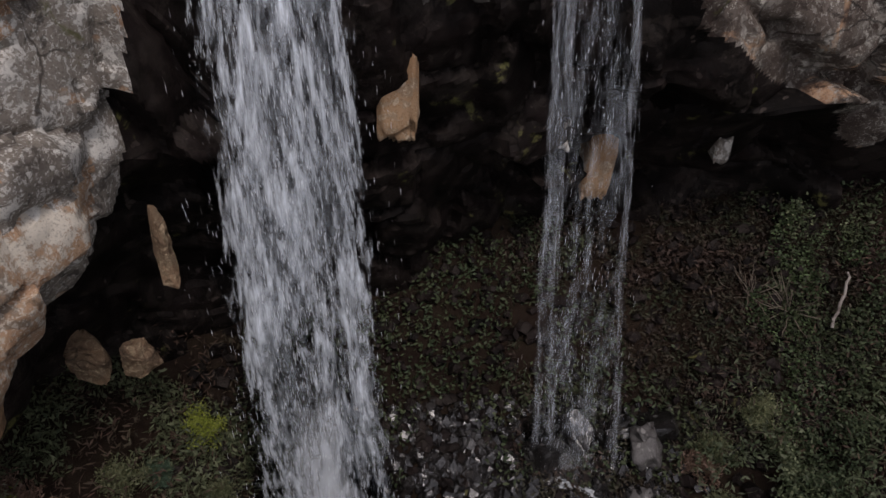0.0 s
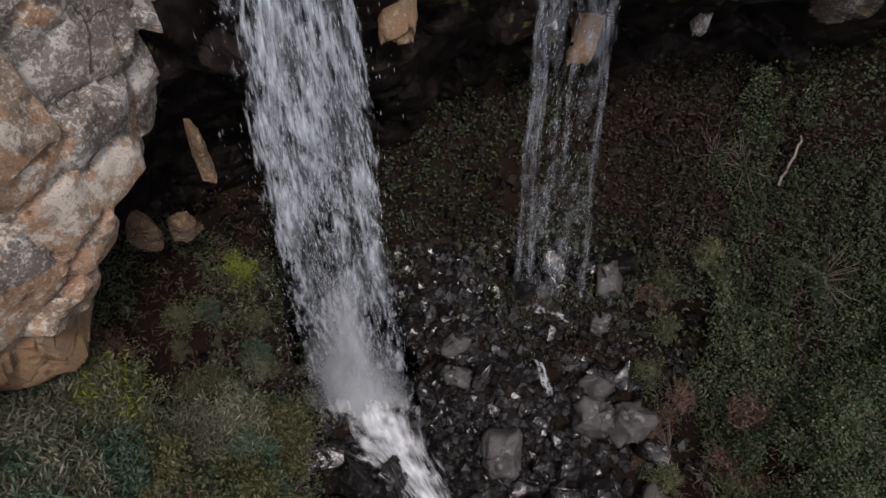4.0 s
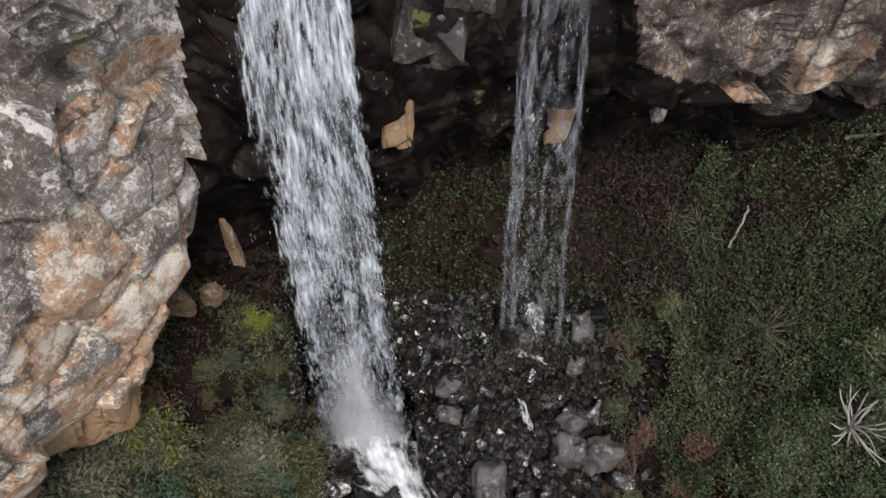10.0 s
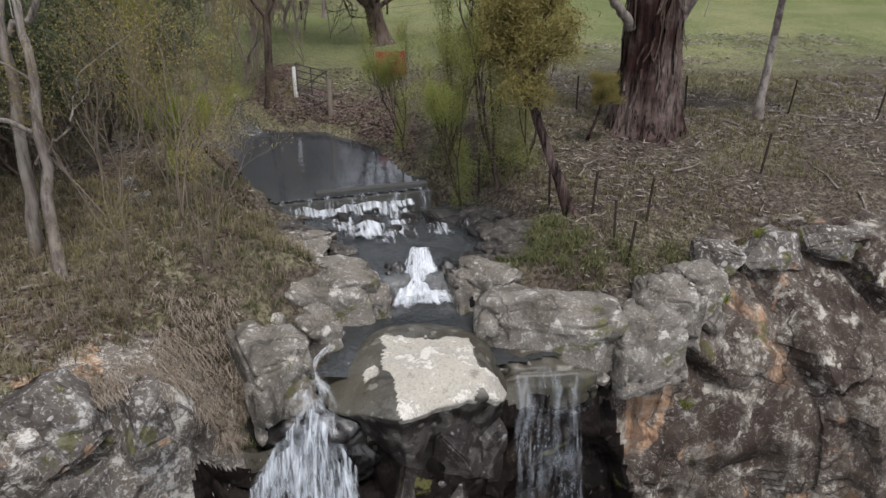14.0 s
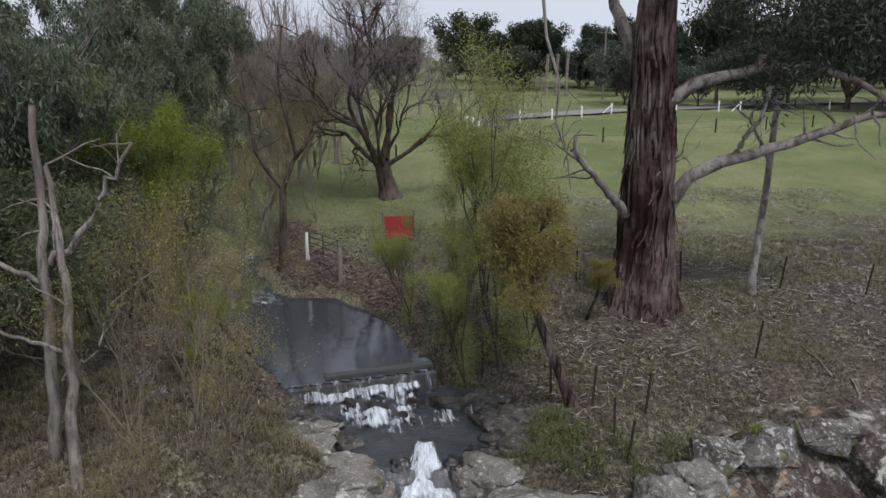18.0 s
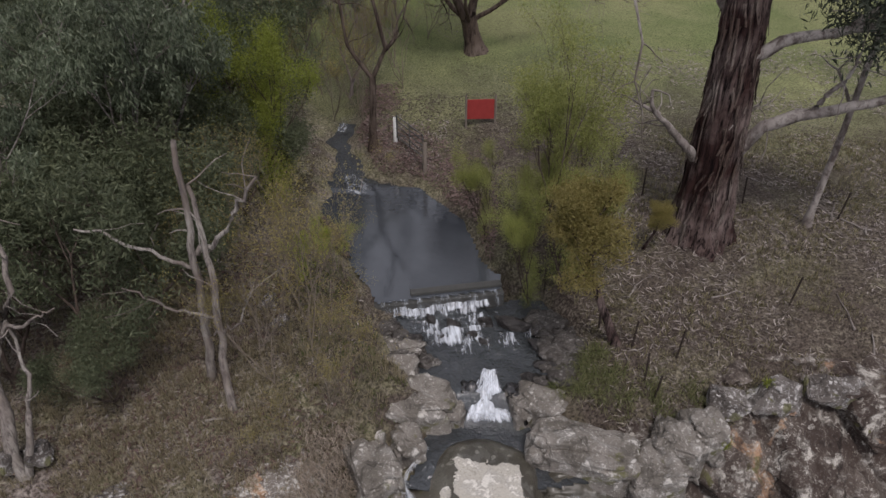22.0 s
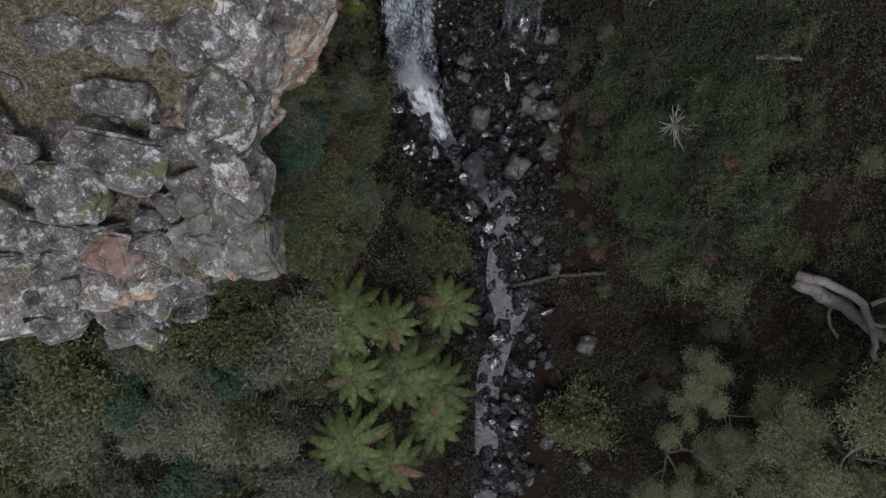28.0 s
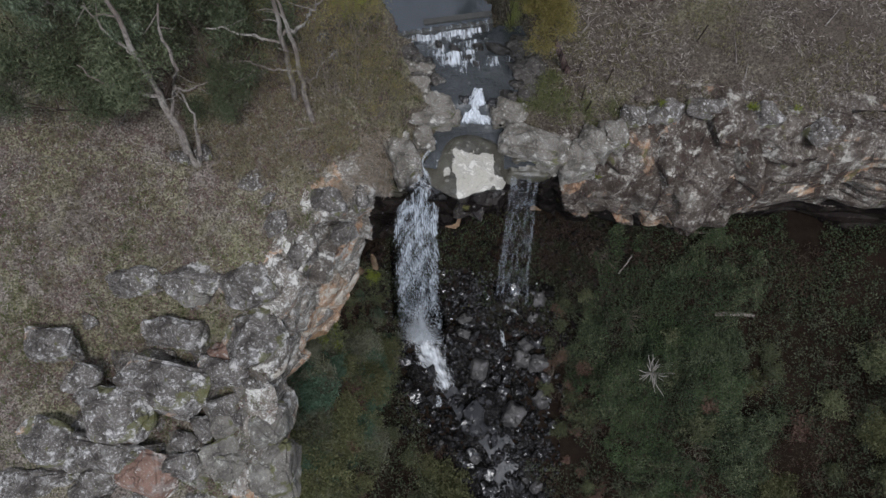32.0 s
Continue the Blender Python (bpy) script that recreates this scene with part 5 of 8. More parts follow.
for k in range(230):
    x = spots.uniform(-110, 130)
    y = spots.uniform(122, 190) + (15 if x < 5 else 0)
    ob = spots.choice((far_a, far_b, far_b, far_a))
    again(ob, x, y, on(x, y), spots.uniform(0, 6), spots.uniform(0.8, 1.3) * (0.64 if x > 5 else 0.5))
for x, y, s in ((32, 88, 0.55), (40, 86, 0.8), (37, 95, 0.8), (48, 84, 1.3), (55, 80, 1.3), (46, 94, 0.95), (62, 76, 1.3), (70, 84, 1.5), (60, 95, 1.5), (28, 112, 0.7), (80, 78, 1.4)):
    again(far_b if x % 2 else far_a, x, y, on(x, y), x, s)
for x, y, s in ((-10, 55, 0.6), (-18, 70, 0.8), (-8, 72, 0.7), (-24, 60, 0.8), (-12, 85, 0.8), (-2, 80, 0.6), (12.5, 86, 0.3), (-30, 75, 0.9), (-20, 92, 0.9), (-5, 60, .6), (-9.5, 40, .45), (-12.5, 44, .5), (-8.3, 33, .36), (-10.5, 46, .5), (-8.2, 42, .42), (-6.8, 48, .5), (-11.8, 51, .55), (-9.0, 55, .6), (-14.5, 49, .6), (-7.0, 39, .34), (-13.5, 56, .6)):
    again(far_c, x, y, on(x, y), x, s)
for x, y, s in ((-34, 62, 0.5), (-40, 50, 0.5), (-46, 70, 0.6)):
    again(far_a, x, y, on(x, y), x, s)
for k, (x, y) in enumerate(((17, 112), (18.6, 112.5), (20, 111.6))):
    w = Wood()
    w.add([(0, 0, -0.3), (0, 0, 3), (0.1, 0, 6.4)], [0.32, 0.28, 0.22], 8)
    place(thing("bare_snag", w.mesh("bare_snag", BARK_DEAD), "bleached dead trunk standing before dark far trees", "tree trunk", "dead trunks"), x, y, on(x, y), 0, 1.0)

# ---- rocks ----


def rock_mesh(name, mat, seed, size, points=16, detail=2, rough=0.05, box=0.85):
    """An angular block: a hull of points near a box's skin, with worn edges and fine relief, at true size."""
    r = random.Random(seed)
    bm = bmesh.new()
    for _ in range(points):
        p = Vector((r.uniform(-1, 1), r.uniform(-1, 1), r.uniform(-1, 1)))
        k = max(abs(p.x), abs(p.y), abs(p.z))
        p = p / k if r.random() < box else p.normalized()
        p *= r.uniform(0.88, 1.0)
        bm.verts.new((p.x * size[0] / 2, p.y * size[1] / 2, p.z * size[2] / 2))
    res = bmesh.ops.convex_hull(bm, input=bm.verts)
    loose = [v for v in bm.verts if not v.link_faces]
    bmesh.ops.delete(bm, geom=loose, context="VERTS")
    m = min(size)
    bmesh.ops.dissolve_limit(bm, angle_limit=radians(14), verts=bm.verts[:], edges=bm.edges[:])
    bmesh.ops.bevel(bm, geom=bm.edges[:], offset=m * 0.06, segments=2, affect="EDGES", clamp_overlap=True)
    for v in bm.verts:
        v.co = [max(-h / 2, min(h / 2, c)) for c, h in zip(v.co, size)]
    bmesh.ops.triangulate(bm, faces=bm.faces[:])
    for _ in range(detail):
        long = [e for e in bm.edges if e.calc_length() > m * (0.28 if detail < 3 else 0.16)]
        if long:
            bmesh.ops.subdivide_edges(bm, edges=long, cuts=1)
            bmesh.ops.triangulate(bm, faces=[f for f in bm.faces if len(f.verts) > 3])
    bm.normal_update()
    off = Vector((seed * 3.1, seed * 1.7, seed * 0.9))
    for v in bm.verts:
        k = noise.fractal(v.co * (1.6 / m) + off, 1.0, 2.0, 4) * rough * m
        d, _ = noise.voronoi(v.co * (1.5 / m) + off)
        k -= max(0, 1 - (d[1] - d[0]) / 0.1) * 0.05 * m
        v.co += v.normal * k
    me = bpy.data.meshes.new(name)
    bm.to_mesh(me)
    bm.free()
    me.polygons.foreach_set("use_smooth", [False] * len(me.polygons))
    me.materials.append(mat)
    return me


def dome_mesh(name, mat, seed, size, power=0.5, rough=0.09, n=40):
    """A water-worn rock: a rounded box with slow swells and a few worn joints, at true size."""
    u = np.linspace(0, 2 * math.pi, n * 2, endpoint=False)
    w = np.linspace(-math.pi / 2, math.pi / 2, n)
    bow = lambda a: np.sign(a) * np.abs(a) ** power
    cu, su, cw, sw = bow(np.cos(u)), bow(np.sin(u)), bow(np.cos(w)), bow(np.sin(w))
    v = np.stack([cw[:, None] * cu[None], cw[:, None] * su[None], np.broadcast_to(sw[:, None], (n, 2 * n))], -1).reshape(-1, 3)
    off = Vector((seed * 2.3, seed * 1.1, seed * 0.7))
    m = min(size)
    out = []
    for p in v:
        q = Vector(p)
        big = noise.fractal(q * 1.1 + off, 1.0, 2.0, 3) * rough * 2.2
        fine = noise.fractal(q * 4 + off, 0.9, 2.0, 4) * rough * 0.5
        d, _ = noise.voronoi(q * 1.1 + off)
        k = 1 + big + fine - 0.09 * max(0, 1 - (d[1] - d[0]) / 0.07) + 0.12 * (noise.cell(_[0] * 3.3) - 0.5)
        out.append((p[0] * k * size[0] / 2, p[1] * k * size[1] / 2, p[2] * k * size[2] / 2))
    a = np.arange(n * 2 * n).reshape(n, 2 * n)
    b = np.roll(a, -1, 1)
    f = np.stack([a[:-1], b[:-1], b[1:], a[1:]], -1).reshape(-1, 4)
    return mesh_of(name, np.array(out), f, mat)


def boulders(rows, mat, label, group, seed, name="boulder", detail=3, points=18):
    """Rows of x, y, z of the top, width, depth, height and turn in degrees."""
    for k, (x, y, z, sx, sy, sz, a) in enumerate(rows):
        if group == "cliff-top blocks" and seed < 600:
            z, sx, sy, sz, name = z + 0.3, sx * 1.08, sy * 1.1, sz * 1.25, "rock_block"
        me = rock_mesh(name, mat, seed + k, (sx, sy, sz), points, detail, 0.085, 0.55)
        thing(name, me, label, "rock", group, at=Matrix.LocRotScale((x, y, z - sz * 0.46), Euler((radians(3 * math.sin(k * 3)), radians(4 * math.cos(k * 5)), radians(a))), None))


ROCK_BLOCK = rock_material("lichened_block", (0.19, 0.17, 0.152), (0.075, 0.064, 0.056), (0.52, 0.50, 0.475), 0.42, 0.12, lichen_cut=0.56)
ROCK_MOSSY = rock_material("mossy_block", (0.24, 0.22, 0.19), (0.14, 0.125, 0.11), (0.42, 0.41, 0.36), 0.5, 0.0, lichen_cut=0.57)
ROCK_PINK = rock_material("reddish_block", (0.30, 0.19, 0.145), (0.18, 0.11, 0.085), (0.46, 0.42, 0.38), 0.0, 0.2, lichen_cut=0.58)

lic = "large lichen-blotched basalt block on the cliff top"
boulders([(-10.87, 3.5, -0.75, 2.6, 1.5, 1.3, 8), (-11.0, 1.95, -0.95, 3.8, 2.6, 1.8, -6), (-12.8, 0.3, -1.35, 3.2, 2.4, 1.7, 10), (-12.8, 5.5, -0.3, 2.2, 1.3, 1.0, 20), (-10.6, 5.7, -0.15, 2.8, 1.9, 1.2, -8),
          (-7.9, 4.1, -0.85, 3.0, 2.6, 1.8, 25), (-15.5, 2.7, -0.9, 2.3, 1.5, 1.0, 5), (-8.7, 2.4, -1.3, 2.6, 1.4, 1.5, -4), (-12.9, -1.1, -2.1, 4.4, 1.5, 1.5, 3), (-15.2, -1.0, -1.9, 2.9, 1.8, 1.3, -10)], ROCK_BLOCK, lic, "cliff-top blocks", 100)
boulders([(-14.3, 1.6, -1.3, 1.7, 1.2, 0.9, 0), (-8.4, 6.1, -0.2, 2.6, 2.2, 1.4, 40), (-8.5, 1.35, -2.0, 1.9, 1.35, 1.6, 5), (-9.45, 0.35, -2.2, 1.0, 1.1, 1.2, 15), (-10.05, -0.3, -2.5, 1.1, 1.0, 1.1, 0), (-10.1, -1.1, -2.6, 1.6, 1.2, 1.3, 12),
          (-15.4, -2.3, -2.7, 3.8, 1.6, 1.6, 6), (-8.7, -2.2, -3.2, 1.7, 1.6, 1.8, 20), (-13.4, -2.3, -2.9, 2.5, 1.3, 1.4, -5), (-11.0, -3.9, -4.6, 3.0, 2.1, 1.6, -22), (-9.1, -3.6, -4.8, 1.2, 1.1, 1.0, 8), (-14.8, -4.5, -4.4, 1.7, 1.7, 1.4, 0), (-17, -4.3, -4.0, 3.4, 1.7, 1.6, 4)], ROCK_BLOCK, lic, "cliff-top blocks", 140)
boulders([(-6.9, 1.0, -2.1, 1.6, 1.9, 2.2, 8), (-7.9, -0.8, -2.5, 1.7, 1.4, 1.8, -6), (-6.6, -0.9, -2.6, 2.0, 2.6, 2.6, 4), (-11.3, -5.1, -5.2, 1.9, 1.2, 1.0, 10), (-10.4, 5.1, -0.3, 1.6, 0.9, 0.7, 0)], ROCK_MOSSY, "moss-topped basalt block at the cliff edge", "cliff-top blocks", 170)
boulders([(-11.2, -1.6, -2.35, 2.5, 1.9, 1.4, -14), (-8.9, 3.3, -1.5, 1.6, .9, 1.0, 10)], ROCK_PINK, "reddish broken basalt block at the cliff edge", "cliff-top blocks", 180)
fill = random.Random(77)
for k in range(95):
    x, y = fill.uniform(-15, -6.0), fill.uniform(-5.0, 4.5)
    if float(rim_side(x, y)[0]) > -0.2 or y > 3.2 + (x + 6) * -0.1 or y > 9 + x * 0.5 + 6 * fill.random():
        continue
    s = fill.choice((0.6, 0.9, 1.3, 1.8)) * fill.uniform(0.85, 1.2)
    sz = s * fill.uniform(0.7, 1.0)
    boulders([(x, y, float(upper(x, y)) + fill.uniform(0.05, 0.3), s * fill.uniform(0.9, 1.4), s, sz, fill.choice((8, 20, -12, 35)) + fill.uniform(-6, 6))], fill.choice((ROCK_BLOCK, ROCK_BLOCK, ROCK_BLOCK, ROCK_MOSSY)), "lichened basalt block wedged among others on the cliff top", "cliff-top blocks", 600 + k, "rock_block", 2, 20)
boulders([(-8.74, 9.9, 0.95, 1.3, 0.95, 0.8, 10), (-8.0, 9.2, 0.8, 0.7, 0.6, 0.5, 0), (-11.6, 10.35, 1.7, 0.9, 0.8, 0.8, 0), (-10.75, 10.5, 1.7, 0.7, 0.8, 0.7, 30), (-7.5, 8.3, 0.55, 1.2, 1.0, 0.6, 30), (-6.9, 16.4, 1.8, 1.0, 0.8, 0.8, 0), (-6.4, 15.6, 1.7, 0.8, 0.7, 0.6, 0),
          (-5.6, 9.5, 0.95, 2.1, 1.4, 1.6, 12), (-4.45, 9.9, 0.5, 0.95, 1.0, 1.1, -10), (-5.0, 8.6, 0.1, 1.3, 1.3, 1.6, 20), (-6.5, 7.3, 0.1, 1.6, 1.8, 1.4, 5)], ROCK_BLOCK, "grey lichen-spotted boulder among dry litter", "bank boulders", 200)
# rocks round the chute and the lip
ROCK_BANK = rock_material("worn_bank_rock", (0.27, 0.245, 0.215), (0.14, 0.125, 0.105), (0.52, 0.495, 0.45), 0.3, 0.0, lichen_cut=0.57, cracks=0.5)
for k, (x, y, z, sx, sy, sz, a) in enumerate((
        (-2.35, 14.5, 0.34, 2.3, 1.6, 1.6, 12), (-3.1, 15.4, 0.45, 1.4, 0.8, 0.9, 5), (-3.1, 16.3, 0.4, 1.5, 0.6, 0.6, 0), (-3.2, 12.5, -0.05, 1.3, 2.4, 1.8, 30), (-2.45, 13.4, -0.1, 1.0, 1.3, 1.3, 24), (-1.35, 14.5, -0.1, 0.8, 0.8, 0.9, 0),
        (2.3, 13.55, 0.12, 3.0, 1.5, 1.8, -9), (1.2, 14.9, 0.25, 1.5, 1.2, 1.2, -10), (0.62, 14.75, 0.1, 0.7, 0.9, 1.0, 20), (4.2, 13.3, -0.1, 1.6, 1.5, 1.7, 15), (4.9, 13.9, 0.25, 1.4, 1.2, 1.4, -20), (5.5, 14.3, 0.35, 1.2, 1.2, 1.3, 10))):
    thing("bank_rock", dome_mesh("bank_rock", ROCK_BANK, 230 + k, (sx, sy, sz), 0.36, 0.055, 56), "smooth grey water-worn rock beside the chute and lip pool", "rock", "bank rocks", at=pose(x, y, z - sz / 2, 3 * math.sin(k * 2), 4 * math.cos(k), a))
boulders([(6.25, 15.2, 0.6, 1.1, 1.0, 1.1, 0), (7.6, 15.5, 0.75, 1.6, 1.0, 1.0, 6), (9.4, 15.9, 0.75, 1.9, 1.0, 1.0, 12), (11.6, 15.8, 0.8, 1.8, 1.2, 1.0, 4), (14.2, 15.4, 0.75, 1.5, 1.2, 1.0, 30)], ROCK_BLOCK, "grey basalt block along the cliff rim", "rim blocks", 260)
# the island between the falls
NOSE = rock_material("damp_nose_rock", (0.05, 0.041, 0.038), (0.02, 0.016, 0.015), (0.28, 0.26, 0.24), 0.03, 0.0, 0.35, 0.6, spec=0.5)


def island_mesh(outline, centre, faces_of):
    """A rock with a gently domed top and an overhanging, faceted face below its outline."""
    o = np.array(outline) - centre
    ang = np.unwrap(np.arctan2(o[:, 1], o[:, 0]))
    rad = np.hypot(o[:, 0], o[:, 1])
    na, nr, ns = 200, 44, 46
    th = np.linspace(0, 2 * math.pi, na, endpoint=False)
    base = ang[0]
    R = np.interp((th - base) % (2 * math.pi), np.r_[ang - base, 2 * math.pi], np.r_[rad, rad[0]])
    for _ in range(3):
        R = (np.roll(R, 1) + 2 * R + np.roll(R, -1)) / 4
    v = np.zeros((nr + ns, na, 3))
    for j in range(nr + ns):
        r = min(1.0, (j / (nr - 1)) ** 0.8)
        k = max(0, j - nr + 1) / ns
        x, y = centre[0] + np.cos(th) * R * r, centre[1] + np.sin(th) * R * r
        z = -0.46 + 0.07 * (y - 12.2) - 0.06 * r**2 - 0.30 * r**5 - 0.42 * smooth_step(-0.9, -2.2, x) - 0.3 * smooth_step(0.9, 1.4, x) + fbm(x * 0.9, y * 0.9, 4, 12) * 0.18 + fbm(x * 5, y * 5, 3, 15) * 0.03
        front = smooth_step(12.4, 11.4, y)
        # the face leans in, in steps
        step = fbm(th * 5 + 3, np.full(na, k * 4.0), 3, 21) * 0.5
        shrink = 1 - k**0.7 * 0.62 * front + np.where(k > 0, step * 0.35 * front, 0)
        v[j, :, 0], v[j, :, 1] = centre[0] + (x - centre[0]) * shrink, centre[1] + (y - centre[1]) * shrink
        v[j, :, 2] = z - k * (2.9 + 0.8 * np.cos(th + 1.4))
    n, m = nr + ns, na
    a = np.arange(n * m).reshape(n, m)
    c = np.roll(a, -1, 1)
    f = np.stack([a[:-1], a[1:], c[1:], c[:-1]], -1).reshape(-1, 4)
    me = mesh_of("island_rock", v.reshape(-1, 3), f, faces_of)
    mid = v.reshape(-1, 3)[f].mean(1)
    row = f[:, 0] // m
    # the dry pale patch has a ragged outline of its own
    px, py = mid[:, 0] + fbm(mid[:, 0] * 2.5, mid[:, 1] * 2.5, 4, 31) * 0.5, mid[:, 1] + fbm(mid[:, 0] * 2.5, mid[:, 1] * 2.5, 4, 37) * 0.5
    inside = np.ones(len(mid), bool)
    corners = [(-1.1, 12.9), (0.62, 12.98), (1.0, 11.7), (0.5, 11.3), (-0.62, 10.6)]
    for (x0, y0), (x1, y1) in zip(corners, corners[1:] + corners[:1]):
        inside &= (x1 - x0) * (py - y0) - (y1 - y0) * (px - x0) < 0
    spot = np.hypot((px - 1.08) / 0.3, (py - 11.75) / 0.26) < 1
    small = np.hypot((px + 1.15) / 0.16, (py - 11.85) / 0.2) < 1
    kind = np.where(row >= nr - 1, 1, 0)
    kind[((inside & (py < 12.95)) | spot | small) & (row < nr + 1)] = 2
    ledge = (row > nr + 13) & (row < nr + 17) & (mid[:, 1] < 11.9) & (np.abs(mid[:, 0] - 0.35) < 0.35)
    kind[ledge] = 2
    me.polygons.foreach_set("material_index", kind)
    return me


thing("island_rock", island_mesh([(1.35, 12.5), (1.0, 13.4), (0.3, 13.75), (-0.9, 13.75), (-1.9, 13.2), (-2.3, 12.4), (-2.0, 11.7), (-1.3, 11.15), (-0.6, 10.85), (0.0, 11.2), (0.6, 11.45), (1.2, 11.6)], (-0.2, 12.4), [ROCK_OLIVE, NOSE, ROCK_PALE]), "smooth olive rock with a dry pale top between falls", "rock")
thing("wet_rock", dome_mesh("wet_rock", ROCK_WET, 314, (2.7, 1.5, 1.8), 0.7, 0.05, 40), "rounded dark wet rock under the crest of the broad fall", "rock", at=pose(-2.25, 11.95, -2.0, 6, 0, -8))
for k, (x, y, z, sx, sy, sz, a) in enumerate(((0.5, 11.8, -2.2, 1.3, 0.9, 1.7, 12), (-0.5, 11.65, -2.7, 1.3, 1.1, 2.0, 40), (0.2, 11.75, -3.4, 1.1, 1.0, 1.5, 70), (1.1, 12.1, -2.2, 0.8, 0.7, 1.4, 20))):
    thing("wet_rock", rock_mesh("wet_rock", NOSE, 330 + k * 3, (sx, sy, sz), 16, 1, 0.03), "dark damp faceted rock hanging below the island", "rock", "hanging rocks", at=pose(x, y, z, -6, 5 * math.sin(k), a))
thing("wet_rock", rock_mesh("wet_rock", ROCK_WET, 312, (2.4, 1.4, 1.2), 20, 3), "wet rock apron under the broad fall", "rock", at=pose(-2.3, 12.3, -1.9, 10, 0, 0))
thing("lip_rock", dome_mesh("lip_rock", ROCK_OLIVE, 316, (2.5, 1.5, 1.3), 0.5, 0.05, 40), "brown-olive rock under a film of water at the lip", "rock", at=pose(2.05, 13.12, -1.42, 4, 0, 6))
thing("wet_rock", rock_mesh("wet_rock", ROCK_WET, 313, (2.2, 1.2, 1.1), 20, 3), "wet rock ledge under the thin fall", "rock", at=pose(2.3, 13.0, -1.65, 8, 0, 8))
# fresh tan faces under the overhang
for k, (x, y, z, sx, sz, a) in enumerate(((-0.87, 12.3, -5.85, 0.66, 2.0, 2), (3.45, 15.2, -9.0, 0.6, 1.9, 6), (2.0, 14.4, -6.9, 0.35, 0.8, 20), (2.45, 14.6, -7.9, 0.3, 0.7, 0), (5.6, 14.4, -5.6, 0.5, 1.5, 4), (6.1, 15.0, -8.4, 0.35, 0.9, 0))):
    thing("tan_rock", dome_mesh("tan_rock", ROCK_TAN if k < 2 else ROCK, 320 + k, (sx * 1.1, 0.9, sz * 1.05), 0.32, 0.07, 30), "fresh tan rock face standing out of the dark overhang", "rock", "tan faces", at=pose(x, y, z, 0, a, 0))
# bulging tan rocks low on the side wall
boulders([(-7.7, 7.0, -7.7, 2.2, 2.2, 2.2, 10), (-8.4, 6.2, -7.9, 2.4, 2.2, 2.4, 30), (-9.3, 5.4, -8.8, 2.2, 2.0, 2.4, 0)], rock_material("smooth_tan_bulge", (0.40, 0.26, 0.15), (0.26, 0.16, 0.09), (0.45, 0.36, 0.26), 0, 0.2, lichen_cut=0.66), "smooth orange-tan rock bulge at the foot of the cliff", "foot rocks", 340, detail=4, points=28)
boulders([(-6.45, 9.6, -9.5, 0.75, 0.9, 1.3, 20), (-5.9, 10.15, -10.1, 0.7, 0.6, 0.9, 0), (-4.68, 9.9, -7.0, 0.3, 0.42, 1.7, 4)], rock_material("brown_cave_stone", (0.26, 0.17, 0.105), (0.11, 0.075, 0.05), (0.38, 0.29, 0.19), 0, 0, lichen_cut=0.56), "tan split rock under the dark overhang", "foot rocks", 350)

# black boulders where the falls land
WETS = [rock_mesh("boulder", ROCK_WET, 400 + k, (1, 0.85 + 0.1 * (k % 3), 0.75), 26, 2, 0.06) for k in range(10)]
DRYS = [dome_mesh("boulder", rock_material("grey_damp_boulder_" + str(k), (0.14, 0.132, 0.13), (0.075, 0.07, 0.068), (0.24, 0.23, 0.22), 0, 0, 0.4, 0.6), 420 + k, (1, 0.85, 0.75), 0.5, 0.13, 16) for k in range(3)]
rb = random.Random(8)
named = [(2.26, 11.0, 1.1), (4.25, 10.1, 0.75), (4.15, 8.5, 0.95), (3.93, 7.6, 1.2), (4.9, 7.5, 1.3), (1.43, 6.7, 1.3), (5.25, 5.4, 1.1), (2.14, 5.0, 1.25), (2.0, 5.85, 0.8), (2.8, 5.9, 0.7), (1.5, 4.0, 1.8), (1.65, 3.3, 1.7), (3.7, 4.4, 1.6), (3.17, 6.3, 0.8), (2.75, 5.15, 1.1), (4.9, 11.5, 1.0), (-1.3, 6.1, 1.2), (-2.9, 5.1, 1.2), (-3.6, 6.2, 1.2), (-2.4, 6.1, 1.1), (-3.35, 7.2, 1.0), (-2.0, 4.8, 1.1), (-1.0, 4.6, 1.0), (0.35, 4.8, 1.0), (0.87, 5.4, 0.95), (9.2, -5.0, 1.3)]
for k, (x, y, s) in enumerate(named):
    dry = k in (1, 2, 3, 4, 5, 6, 12, 25)
    s *= 0.92
    thing("boulder", (DRYS if dry else WETS)[k % (3 if dry else 10)], "grey wave-worn boulder in the stream bed" if dry else "black wet boulder under the falls", "rock", "stream boulders", at=Matrix.LocRotScale((x, y, below(x, y, -s * 0.26)), Euler((rb.uniform(-.3, .3), rb.uniform(-.3, .3), rb.uniform(0, 6))), (s, s, s)))
count = 0
while count < 265:
    y = rb.uniform(-15, 11.8)
    x = float(gully_x(y)) + rb.gauss(0, 2.3 if y > 2 else 1.5)
    if y > 2 and not -4.4 < x < 6.2 or (y > 8.4 and x < 0):
        continue
    s = rb.choice((0.35, 0.45, 0.55, 0.7, 0.9)) * rb.uniform(0.8, 1.3)
    dry = rb.random() < 0.13
    thing("boulder", rb.choice(DRYS if dry else WETS), "grey damp boulder in the stream bed" if dry else "black wet boulder in the stream bed", "rock", "stream boulders", at=Matrix.LocRotScale((x, y, below(x, y, -s * 0.24)), Euler((rb.uniform(-.5, .5), rb.uniform(-.5, .5), rb.uniform(0, 6))), (s, s * rb.uniform(0.7, 1), s)))
    count += 1


